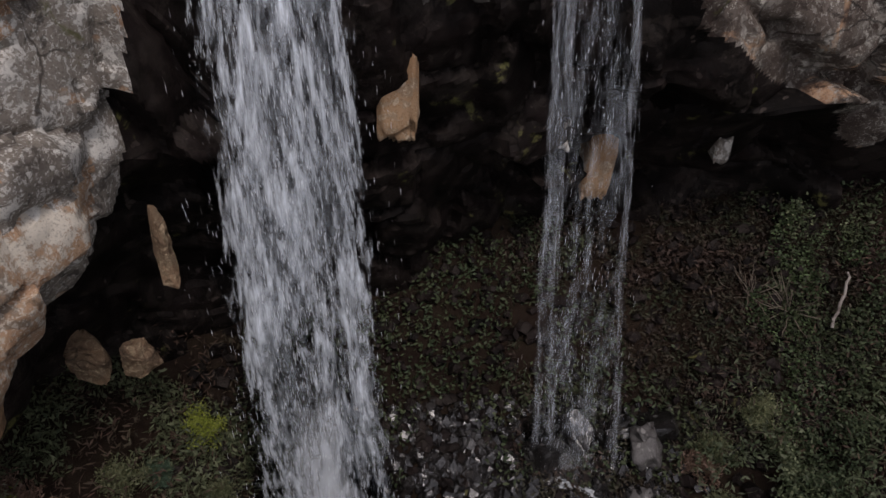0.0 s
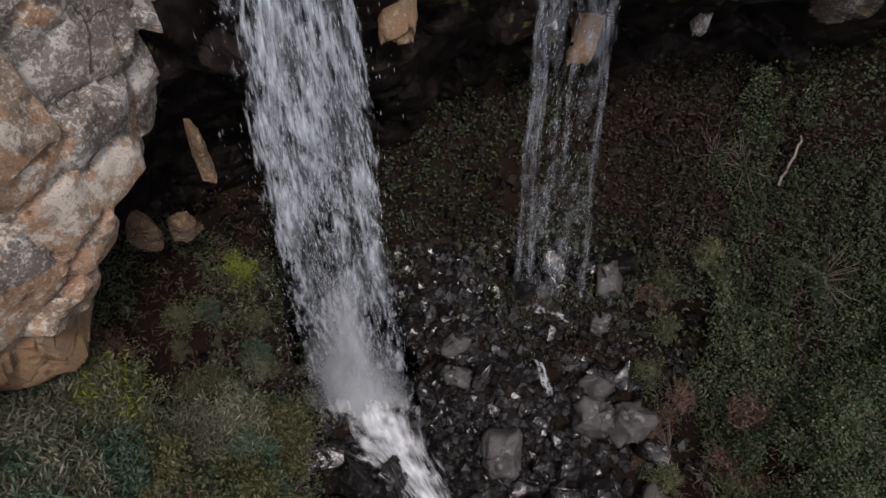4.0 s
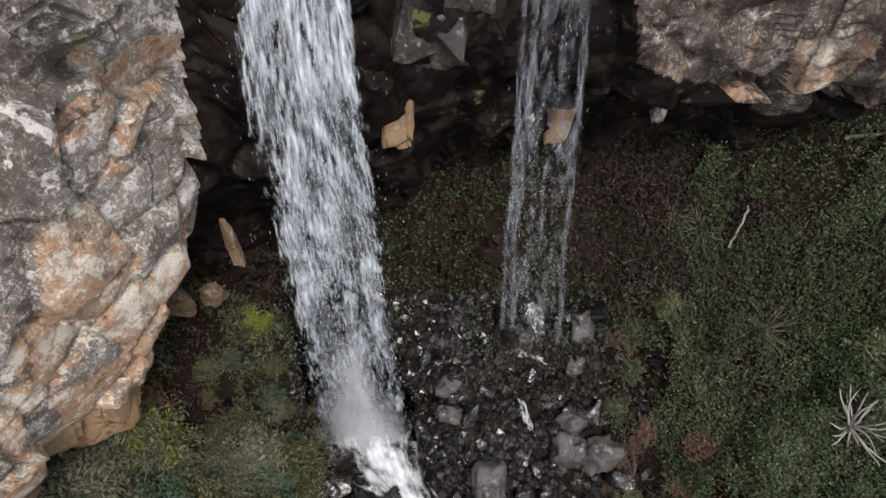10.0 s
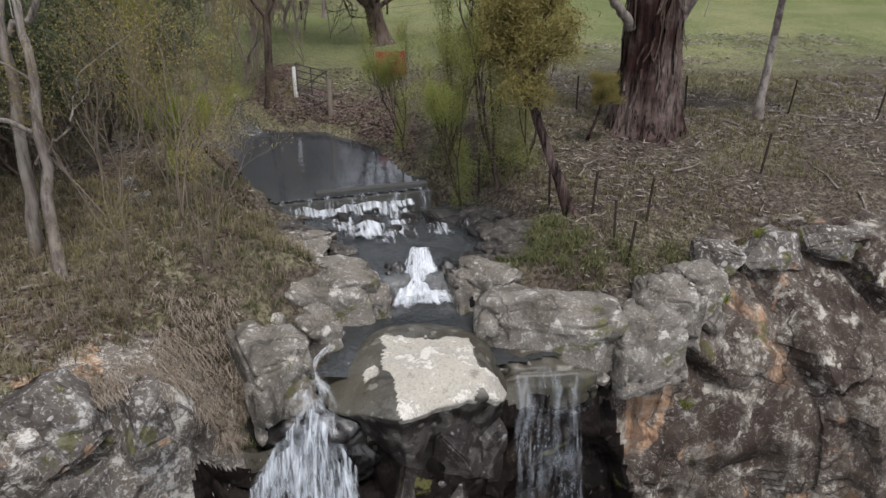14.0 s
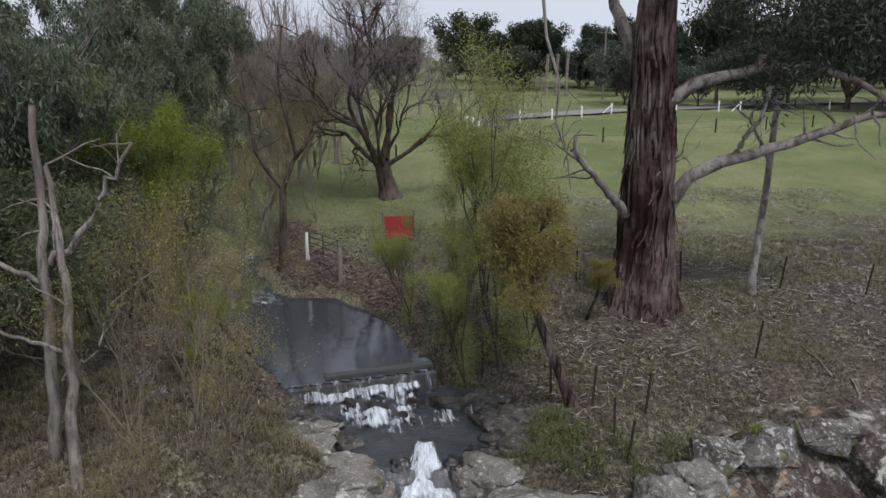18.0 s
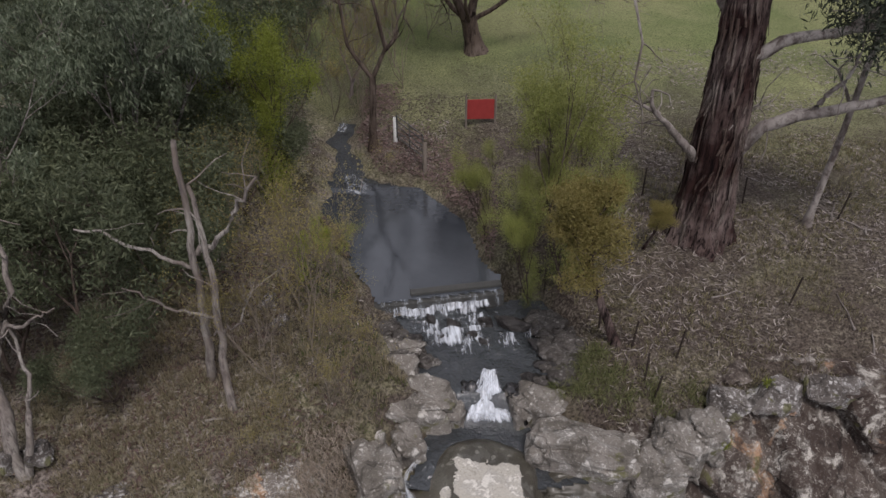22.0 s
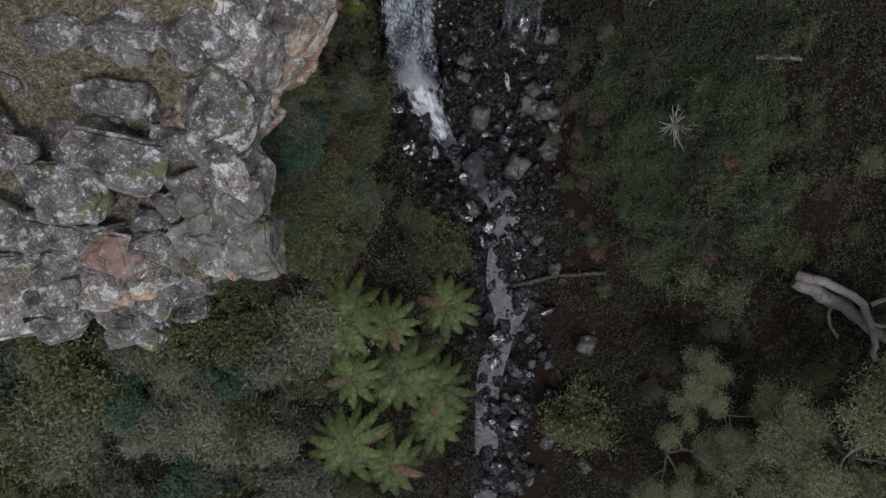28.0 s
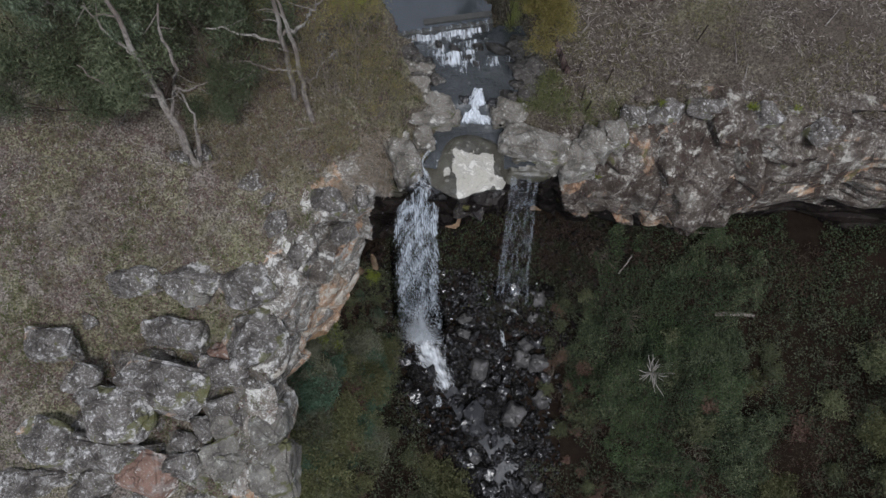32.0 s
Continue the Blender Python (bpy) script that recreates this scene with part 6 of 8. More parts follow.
def stones(name, mat, n, place_at, size, seed, label):
    """Many small stones as one mesh."""
    r = np.random.default_rng(seed)
    base = np.array([(1, 0, 0), (-1, 0, 0), (0, 1, 0), (0, -1, 0), (0, 0, 1), (0, 0, -1), (.6, .6, .5), (-.6, .6, .4), (-.6, -.6, .5), (.6, -.6, .4)], float)
    bm = bmesh.new()
    for p in base:
        bm.verts.new(p)
    bmesh.ops.convex_hull(bm, input=bm.verts)
    bm.verts.index_update()
    hv = np.array([v.co[:] for v in bm.verts])
    hf = np.array([[v.index for v in f.verts] for f in bm.faces if len(f.verts) == 3])
    bm.free()
    pos = place_at(r, n)
    s = r.uniform(*size, (len(pos), 1, 1)) * r.uniform(0.6, 1.2, (len(pos), 1, 3))
    a = r.uniform(0, 6.28, len(pos))
    v = hv[None] * r.uniform(0.8, 1.2, (len(pos), len(hv), 1)) * s
    c, sn = np.cos(a)[:, None], np.sin(a)[:, None]
    v = np.stack([v[..., 0] * c - v[..., 1] * sn, v[..., 0] * sn + v[..., 1] * c, v[..., 2]], -1) + pos[:, None]
    f = hf[None] + (np.arange(len(pos)) * len(hv))[:, None, None]
    return thing(name, mesh_of(name, v.reshape(-1, 3), f.reshape(-1, 3), mat, False), label, "stones", kind="stuff")


def bed(r, n):
    y = r.uniform(-16, 12.3, n)
    x = gully_x(y) + r.normal(0, 1, n) * np.where(y > 2, 2.6, 1.7)
    ok = (x > -5) & (x < 6.8)
    x, y = x[ok], y[ok]
    return np.stack([x, y, lower(x, y) + 0.03], -1)


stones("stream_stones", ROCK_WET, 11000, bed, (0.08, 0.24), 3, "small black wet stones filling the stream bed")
# these stones share the cave rock and its painted shade
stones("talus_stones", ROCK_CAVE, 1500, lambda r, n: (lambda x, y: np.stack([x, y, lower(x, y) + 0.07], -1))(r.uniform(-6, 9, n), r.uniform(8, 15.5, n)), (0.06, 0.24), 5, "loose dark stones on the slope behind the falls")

# ---- water ----


def foam_ribbon(name, line, label, cut=0.43, lift=0.05, mat=None, rough=0.1, col=(0.74, 0.78, 0.82), ends=(0.12, 0.8), fine=1.0, sides=0.3):
    q = np.array(line, float)
    ln = np.hypot(*np.diff(q[:, :2], axis=0).T).sum()
    wide = q[:, 2].mean() * 2
    mat = mat or foam_material(name + "_white", cut, (wide * 3.2 * fine, ln * 1.1 * fine, 1), 1.6, 0.3, col, ends=ends, sides=sides)
    return thing(name, ribbon(name, line, mat, 0.0, 50, 13, lift, rough), label, "water", "white water")




def fan_mesh(name, rows, mat, steps=60, across=40, rough=0.08, seed=0):
    """A sheet of white water through rows of x left, x right, y, z."""
    t = np.array(rows, float)
    q = np.linspace(0, len(t) - 1, steps)
    xl, xr, y, z = (np.interp(q, range(len(t)), t[:, k]) for k in range(4))
    for _ in range(4):
        for c in (xl, xr, y, z):
            c[1:-1] = (c[:-2] + 2 * c[1:-1] + c[2:]) / 4
    u = np.linspace(0, 1, across)
    v = np.zeros((steps, across, 3))
    v[..., 0] = xl[:, None] * (1 - u) + xr[:, None] * u
    v[..., 1] = y[:, None] + 0.25 * np.abs(u - 0.5)[None] + fbm(v[..., 0] * 3, y[:, None] * 2, 3, seed) * rough
    v[..., 2] = z[:, None] + fbm(v[..., 0] * 4, v[..., 1] * 3, 3, seed + 3) * rough * 2 - 0.1 * (2 * u - 1) ** 2
    uv = np.stack(np.broadcast_arrays(u[None], np.linspace(0, 1, steps)[:, None]), -1).reshape(-1, 2)
    return mesh_of(name, v.reshape(-1, 3), grid_faces(steps, across), mat, uvs=uv)


for k in range(3):
    fan = foam_material("chute_white", 0.405, (3.6, 1.1, 1), 3.4 + 0.4 * k, 0.2, (0.76, 0.8, 0.85), ends=(0.06, 0.85), sides=0.24)
    thing("chute_foam", fan_mesh("chute_foam", [(-0.66, 0.0, 15.6, 0.06), (-0.74, 0.06, 15.3, 0.06), (-0.86, 0.2, 15.05, -0.18), (-1.05, 0.45, 14.85, -0.44), (-1.25, 0.7, 14.55, -0.6), (-1.6, 1.15, 14.1, -0.72)], fan, seed=k * 7, rough=0.12 + 0.04 * k), "white water fanning out through the chute between rocks", "water", "white water", at=pose(0, -0.06 * k, 0.3 - 0.04 * k))
foam_ribbon("chute_foam", [(-0.9, 14.75, 0.35, -0.6), (-0.3, 14.45, 0.42, -0.62), (0.35, 14.6, 0.36, -0.62), (0.7, 14.85, 0.25, -0.62)], "white splash spreading at the foot of the chute", 0.34, 0.22, rough=0.2, ends=(0.2, 0.8), fine=2.4, sides=0.5)
foam_ribbon("lip_foam", [(-1.75, 13.35, 0.1, -0.68), (-2.05, 12.85, 0.12, -0.74), (-2.3, 12.4, 0.13, -0.82), (-2.35, 12.15, 0.2, -0.92), (-2.32, 11.9, 0.5, -1.04), (-2.3, 11.6, 0.85, -1.14), (-2.35, 11.35, 1.1, -1.35), (-2.4, 11.15, 1.25, -1.8), (-2.42, 11.0, 1.3, -2.5)], "thin white water fanning from a notch over the dark lip", 0.42, 0.2, ends=(0.06, 0.9), sides=0.3, rough=0.1, fine=1.6)
for x, y, z, sx, a in ((0.42, 15.05, 0.12, 0.75, 20), (-0.08, 15.2, 0.0, 0.3, 50), (-0.95, 15.1, 0.1, 0.6, 0), (0.75, 14.6, -0.15, 0.5, 70)):
    thing("chute_rock", dome_mesh("chute_rock", ROCK_WET, int(900 + x * 40), (sx, sx * 0.8, sx * 1.1), 0.6, 0.12, 22), "black wet rock standing in the chute", "rock", "chute rocks", at=pose(x, y, z - sx * 0.5, 0, 0, a))
for k, (xa, ya, xb, yb, run, z0, z1, cut) in enumerate(((-4.0, 17.65, -0.3, 18.85, 0.55, 0.42, 0.2, 0.435), (-3.6, 17.7, -0.4, 18.75, 0.7, 0.4, 0.16, 0.465), (-3.3, 17.35, 0.0, 18.3, 1.1, 0.3, 0.06, 0.485), (-2.6, 17.1, -0.6, 17.7, 1.2, 0.26, 0.04, 0.415), (-2.2, 16.7, 0.9, 17.5, 1.2, 0.12, 0.04, 0.520), (-0.9, 17.2, 1.4, 17.6, 0.9, 0.22, 0.05, 0.505))):
    u, q = np.linspace(0, 1, 90), np.linspace(0, 1, 40)
    dx, dy = xb - xa, yb - ya
    ln = math.hypot(dx, dy)
    cv = np.zeros((40, 90, 3))
    cv[..., 0] = xa + dx * u + (dy / ln) * run * q[:, None]
    cv[..., 1] = ya + dy * u - (dx / ln) * run * q[:, None]
    cv[..., 2] = z0 + (z1 - z0) * np.clip(q[:, None] * 1.3, 0, 1) + fbm(cv[..., 0] * 2.4, cv[..., 1] * 2.4, 4, 60 + k) * 0.32 + 0.06
    cu = np.stack(np.broadcast_arrays(u[None], q[:, None]), -1).reshape(-1, 2)
    lace = foam_material("cascade_white", cut + 0.01, (ln * 4.2, run * 0.9, 1), 1.7, 0.15, (0.66, 0.7, 0.75), ends=(0.08, 0.5), sides=0.1)
    thing("cascade_foam", mesh_of("cascade_foam", cv.reshape(-1, 3), grid_faces(40, 90), lace, uvs=cu), "lacy white water tumbling over dark rocks below the weir", "water", "white water")
foam_ribbon("riffle_foam", [(-6.8, 25.8, 0.5, 0.78), (-6.3, 24.9, 0.8, 0.74), (-5.7, 24.0, 1.0, 0.68)], "white riffle where the creek enters the pool", 0.46, 0.05)
foam_ribbon("riffle_foam", [(-7.9, 30.6, 0.4, 1.06), (-7.9, 29.5, 0.45, 1.04), (-7.9, 28.6, 0.4, 1.02)], "pale riffle in the narrow creek", 0.44, 0.05)
boulders([(-3.5, 17.2, 0.42, 0.6, 0.5, 0.6, 0), (-2.75, 16.75, 0.35, 0.7, 0.5, 0.6, 20), (-1.55, 17.45, 0.36, 0.6, 0.45, 0.5, 0), (-0.6, 17.75, 0.42, 0.6, 0.4, 0.5, 10), (0.35, 17.75, 0.48, 1.6, 0.5, 0.6, -6), (1.2, 16.9, 0.3, 1.3, 0.6, 0.5, -20), (1.4, 16.2, 0.2, 1.0, 0.5, 0.4, 0), (-0.5, 16.9, 0.2, 0.5, 0.4, 0.4, 0), (0.9, 15.6, 0.18, 0.9, 0.6, 0.5, 0), (-2.3, 17.6, 0.45, 0.5, 0.4, 0.5, 0), (-2.9, 16.2, 0.2, 1.0, 0.45, 0.4, 0), (-1.9, 17.0, 0.25, 0.5, 0.4, 0.4, 30), (-1.0, 17.2, 0.25, 0.5, 0.35, 0.4, 0)],
         rock_material("dark_stream_rock", (0.055, 0.05, 0.048), (0.03, 0.027, 0.025), (0.14, 0.13, 0.12), 0.05, 0, 0.4, 0.64), "dark wet rock in the cascade below the weir", "cascade rocks", 500, detail=2)

# rocks along the water's edge below the weir
EDGE_MAT = rock_material("damp_edge_rock", (0.13, 0.118, 0.105), (0.06, 0.052, 0.046), (0.26, 0.245, 0.225), 0.12, 0, 0.45, 0.57)
edge = [dome_mesh("edge_rock", EDGE_MAT, 700 + k, (1, 0.7 + 0.1 * k, 0.55), 0.5, 0.12, 18) for k in range(5)]
er = random.Random(21)
placed = 0
while placed < 46:
    x, y = er.uniform(-4.3, 3.2), er.uniform(15.4, 18.3)
    d, lvl = stream_at(np.array(x), np.array(y))
    if not -0.55 < float(d) < 0.45 or (x < -2.4 and y > 17.3):
        continue
    s = er.uniform(0.35, 1.0)
    thing("edge_rock", er.choice(edge), "damp dark rock at the water's edge below the weir", "rock", "edge rocks", at=Matrix.LocRotScale((x, y, float(lvl) + 0.02), Euler((er.uniform(-.15, .15), er.uniform(-.15, .15), er.uniform(0, 3))), (s, s, s)))
    placed += 1

weir = thing("weir", None, "low dark concrete weir with water trickling over it", "weir")
wx, wy = np.array((-4.15, 17.75)), np.array((-0.1, 18.95))
wd = (wy - wx) / np.linalg.norm(wy - wx)
wn2 = np.array((-wd[1], wd[0]))


def slab(a, b, n, depth, z0, z1):
    p = [a - n * depth / 2, b - n * depth / 2, b + n * depth / 2, a + n * depth / 2]
    bm = bmesh.new()
    lo = [bm.verts.new((*q, z0)) for q in p]
    hi = [bm.verts.new((*q, z1)) for q in p]
    bm.faces.new(lo[::-1]), bm.faces.new(hi)
    for k in range(4):
        bm.faces.new((lo[k], lo[(k + 1) % 4], hi[(k + 1) % 4], hi[k]))
    bmesh.ops.bevel(bm, geom=bm.edges[:], offset=min(0.02, depth * 0.2), segments=2, affect="EDGES")
    me = bpy.data.meshes.new("slab")
    bm.to_mesh(me)
    bm.free()
    return me


def with_mat(me, mat):
    me.materials.append(mat)
    return me


CONCRETE = plain("stained_concrete", (0.07, 0.07, 0.065), 0.6, 0.5, 5)
part("wall", with_mat(slab(wx, wy, wn2, 0.34, -0.1, 0.60), CONCRETE), weir)
part("coping", with_mat(slab(wx + wd * 1.2 + wn2 * 0.3, wy + wn2 * 0.3, wn2, 0.3, 0.2, 0.72), CONCRETE), weir)
dr = np.linspace(0, 1, 40)
dv = np.stack([np.stack([wx[0] + (wy[0] - wx[0]) * dr - wn2[0] * o, wx[1] + (wy[1] - wx[1]) * dr - wn2[1] * o, np.full(40, z)], -1) for o, z in ((0.0, 0.68), (0.2, 0.67), (0.26, 0.55), (0.34, 0.2))], 1)
du = np.stack(np.broadcast_arrays(dr[:, None], np.linspace(0, 1, 4)[None]), -1).reshape(-1, 2)
part("overflow", mesh_of("overflow", dv.reshape(-1, 3), grid_faces(40, 4), foam_material("overflow_trickle", 0.53, (110, 2, 1), 1.0, 0.14, (0.45, 0.49, 0.53), sides=0.02), uvs=du), weir, "thin water trickling over")

# plunge and rill in the gully
foam_ribbon("plunge_foam", [(-2.2, 8.8, 1.9, -15.2), (-2.0, 8.0, 1.9, -15.5), (-1.7, 7.3, 1.5, -15.8), (-1.25, 6.7, 1.0, -16.0), (-0.75, 6.1, 0.75, -16.1), (-0.3, 5.5, 0.7, -16.25), (-0.2, 5.1, 0.5, -16.4)], "bright white water boiling at the foot of the broad fall", 0.24, 0.5, rough=0.35, col=(0.78, 0.81, 0.84), ends=(0.45, 0.9), sides=0.5)
foam_ribbon("plunge_foam", [(1.4, 11.3, 0.5, -15.1), (2.0, 10.9, 0.7, -15.2), (2.7, 10.7, 0.65, -15.3), (3.4, 10.5, 0.6, -15.4), (4.0, 10.3, 0.4, -15.5)], "white splash at the foot of the thin fall", 0.4, 0.42, rough=0.4, fine=2.6)
foam_ribbon("rill_foam", [(2.3, 9.6, 0.14, -15.6), (2.6, 8.9, 0.16, -15.7), (2.75, 8.2, 0.26, -15.9), (2.95, 7.6, 0.2, -16.0)], "thin white rill between black boulders", 0.4, 0.4, fine=2.4)
foam_ribbon("rill_foam", [(-0.75, 5.0, 0.25, -16.5), (-0.65, 4.5, 0.32, -16.6), (-0.7, 4.1, 0.2, -16.7)], "small white splash between boulders", 0.4, 0.45, fine=2.4)
rill_water = glossier(water_material("shallow_rill_water", (0.05, 0.052, 0.056), 0.32, 6, 1.0), 0.5)
for pts in (((-0.2, 5.4, 0.4, 0), (0.8, 4.4, 0.5, 0), (1.6, 3.6, 0.9, 0), (2.4, 3.2, 0.6, 0), (3.4, 2.5, 0.9, 0), (3.8, 1.6, 0.9, 0), (3.6, 0.6, 0.5, 0), (3.6, -0.6, 0.7, 0), (4.2, -2.2, 1.2, 0), (4.8, -3.0, 1.3, 0), (4.6, -4.6, 0.6, 0), (4.2, -6.5, 0.8, 0), (4.0, -8.2, 0.7, 0), (4.4, -11, 0.7, 0), (5.0, -16, 0.7, 0)),):
    q = np.array(pts)
    q[:, 3] = [float(lower(x, y)) + 0.19 for x, y in q[:, :2]]
    foam_ribbon("rill", q, "shallow grey rill of water running between boulders", 0.4, 0.0, mat=rill_water, rough=0.16)

SPRAY = foam_material("fine_spray", 0.22, (2.0, 1.6, 1), 2.0, 0.5, (0.8, 0.84, 0.88), 0.85, ends=(0.8, 0.97), sides=0.45)
for xl, xr, y, v0, z in ((-3.7, -1.0, 10.2, 1.7, -6.0), (-3.5, -0.9, 9.6, 1.4, -9.0), (-3.4, -0.8, 9.0, 1.0, -11.5), (-3.2, -0.9, 8.8, 0.9, -13)):
    part("spray", fall_sheet("spray", (xl, y), (xr, y), v0, z, -16.5, SPRAY, (-.3, .4), off=0.4, whole=True), fall_1, "fine drifting spray")
MIST = foam_material("foot_mist", 0.36, (2.4, 1.6, 1), 2.4, 0.5, (0.78, 0.82, 0.86), 0.45, ends=(0.5, 0.75), sides=0.48)
part("spray", fall_sheet("spray", (1.2, 11.5), (4.1, 11.5), 0.6, -12.4, -16.0, MIST, (-.2, .3), off=0.4, whole=True), fall_2, "fine drifting spray")


def drops(name, n, seed, xl, xr, y0, v0, z0, z1, spread_x, size):
    """Strings of drops flung off the sheet: thin upright slivers."""
    r = np.random.default_rng(seed)
    q = r.random(n) ** 0.8
    z = z0 + (z1 - z0) * q
    u = np.clip(0.5 + r.normal(0, 0.24, n), -0.12, 1.12)
    t = np.sqrt(2 * (z0 - z) / 9.8)
    x = xl + (xr - xl) * u + q * (spread_x[0] * (1 - u) + spread_x[1] * u)
    y = y0 - v0 * t * r.uniform(0.8, 1.2, n) - 0.15
    ln = size * r.uniform(0.6, 2.8, n) * (0.5 + q)
    wd = size * 0.04 * r.uniform(0.6, 1.6, n)
    a = r.uniform(0, 3.14, n)
    dx, dy = np.cos(a) * wd, np.sin(a) * wd
    c = np.stack([x, y, z], -1)
    zero = np.zeros(n)
    v = np.stack([c + np.stack([zero, zero, ln / 2], -1), c + np.stack([dx, dy, zero], -1), c - np.stack([zero, zero, ln / 2], -1), c - np.stack([dx, dy, zero], -1)], 1).reshape(-1, 3)
    return mesh_of(name, v, np.arange(4 * n).reshape(-1, 4), plain("drop_white", (0.75, 0.78, 0.82), 0.3, 0.1), False)


part("splash", drops("splash", 4200, 1, -3.5, -1.2, 10.9, 1.45, -1.5, -16.0, (-.4, .5), 0.09), fall_1, "flung drops", kind="stuff")
part("splash", drops("splash", 1000, 2, 1.5, 2.75, 12.45, 0.95, -1.0, -15.6, (.2, 1.3), 0.075), fall_2, "flung drops", kind="stuff")

# ---- gully plants ----


def strew(r, n, x0, x1, y0, y1, height, lift, keep=None):
    x, y = r.uniform(x0, x1, n), r.uniform(y0, y1, n)
    if keep is not None:
        k = keep(x, y)
        x, y = x[k], y[k]
    return np.stack([x, y, height(x, y) + r.uniform(0, 1, len(x)) ** 1.5 * lift], -1)


def off_bed(x, y):
    """Away from the boulders of the stream bed."""
    c = gully_x(y)
    return (x < c - np.where(y > 2, 4.2, 2.0) + fbm(x * 0.7, y * 0.7, 3) * 2) | (x > c + np.where(y > 2, 5.0, 2.2) + fbm(x * 0.7, y * 0.7, 3, 4) * 2)


def mounds(x, y):
    """The gully's floor under heaped plants."""
    return lower(x, y) + np.maximum(0, fbm(x * 0.8, y * 0.8, 3, 41) + 0.08) * 3.4


r = np.random.default_rng(31)
patch = lambda x, y, k, lo: fbm(x * 0.45, y * 0.45, 4, k) + 0.5 > lo
# the third leaf is a brighter copy, with sunlight put into its colour
for k, (mat, cut, n, size) in enumerate(((LEAF_IVY, 0.3, 60000, 0.085), (LEAF_SHRUB, 0.5, 40000, 0.095), (leaf_material("creeper_leaves_painted_sun", (0.05, 0.08, 0.03), (0.125, 0.175, 0.07), 0.5, 0.3), 0.5, 46000, 0.08))):
    spot = strew(r, n, 4.5, 17.5, -1, 15.5, mounds, 0.4, lambda x, y: off_bed(x, y) & patch(x, y, 50 + k * 7, cut) & (x > gully_x(y) + 6.4 + fbm(x * 0.6, y * 0.6, 3, 71) * 3) & (np.hypot((x - 11.6) / 5.0, (y - 7.5) / 8.5) + fbm(x * 0.5, y * 0.5, 4, 2) * 2.0 + fbm(x * 1.6, y * 1.6, 3, 8) * 1.3 < 1))
    thing("creeper", leaf_mesh("creeper", mat, r, spot, 4, 0.16, size, size * 0.62, 0.2, 0.4), "thick green creeper covering the gully slope", "creeper", kind="stuff")
thing("undergrowth", leaf_mesh("undergrowth", leaf_material("mixed_undergrowth", (0.055, 0.062, 0.034), (0.115, 0.125, 0.068), 0.65, 0.2, ((0.035, 0.048, 0.026), (0.075, 0.095, 0.05))), r, strew(r, 105000, -26, 34, -26, 13, mounds, 0.4, lambda x, y: off_bed(x, y) & (rim_side(x, y) > np.where((x < -6) & (y < 7.5), -2.6, 0.2)) & patch(x, y, 11, 0.4)), 3, 0.25, 0.17, 0.055, 0.1, 0.3), "low mixed green undergrowth in the gully", "undergrowth", kind="stuff")
thing("dead_fern_litter", leaf_mesh("dead_fern_litter", LEAF_RUST, r, strew(r, 110000, -20, 34, -24, 14, mounds, 0.45, lambda x, y: off_bed(x, y) & ~patch(x, y, 11, 0.54)), 2, 0.2, 0.2, 0.04, 0.0, 0.3), "rusty dead bracken and litter in the gully", "undergrowth", kind="stuff")
thing("slope_plants", leaf_mesh("slope_plants", LEAF_IVY, r, strew(r, 22000, -5, 24, 10.5, 17, lower, 0.45, lambda x, y: patch(x, y, 6, 0.43) & ((x > 8.5) | patch(x, y, 9, 0.42))), 2, 0.15, 0.14, 0.07, 0.2, 0.3), "small leafy plants on the slope behind the falls", "undergrowth", kind="stuff")

thing("slope_litter", leaf_mesh("slope_litter", leaf_material("damp_dead_leaves", (0.02, 0.013, 0.01), (0.075, 0.05, 0.035), 0.7, 0.1, ((0.016, 0.02, 0.011), (0.045, 0.055, 0.028))), r, strew(r, 16000, 1.5, 10, 9.2, 16, lower, 0.3, lambda x, y: patch(x, y, 29, 0.36)), 2, 0.15, 0.15, 0.05, 0.1, 0.4), "damp dead leaves and moss on the slope behind the thin fall", "litter", kind="stuff")
thing("slope_plants", leaf_mesh("slope_plants", LEAF_SHRUB, r, strew(r, 9000, -7.8, -3.3, 4.5, 11.5, lower, 0.4, lambda x, y: patch(x, y, 16, 0.38)), 3, 0.2, 0.16, 0.05, 0.2, 0.3), "low green plants under the side cliff", "undergrowth", kind="stuff")


def shrub(name, label, seed, mat, size, n=46, per=34, leaf=(0.15, 0.04), droop=-0.3, group="gully shrubs", thick=1.0, wood=None):
    """A low shrub: stems from the ground and clumps of leaves with gaps."""
    q = np.random.default_rng(seed)
    ob = thing(name, None, label, "shrub", group)
    w, tips = Wood(), []
    for k in range(n):
        a, e = q.uniform(0, 6.28), q.uniform(0.25, 1.45)
        d = np.array([math.cos(a) * math.cos(e), math.sin(a) * math.cos(e), math.sin(e)])
        pts, _ = bend(q, (0, 0, -0.05), d, size * q.uniform(0.55, 1.0), 6, 0.35)
        w.add(pts, np.linspace(0.022, 0.006, 6) * thick, 3 if thick == 1 else 5)
        tips += [pts[-1], pts[-2], pts[3]]
    part("stem_tangle", w.mesh("stem_tangle", wood or TWIG_GREY), ob, kind="stuff")
    if mat:
        part("foliage", leaf_mesh("foliage", mat, q, tips, per * 2 // 3, size * 0.21, *leaf, droop), ob)
    return ob


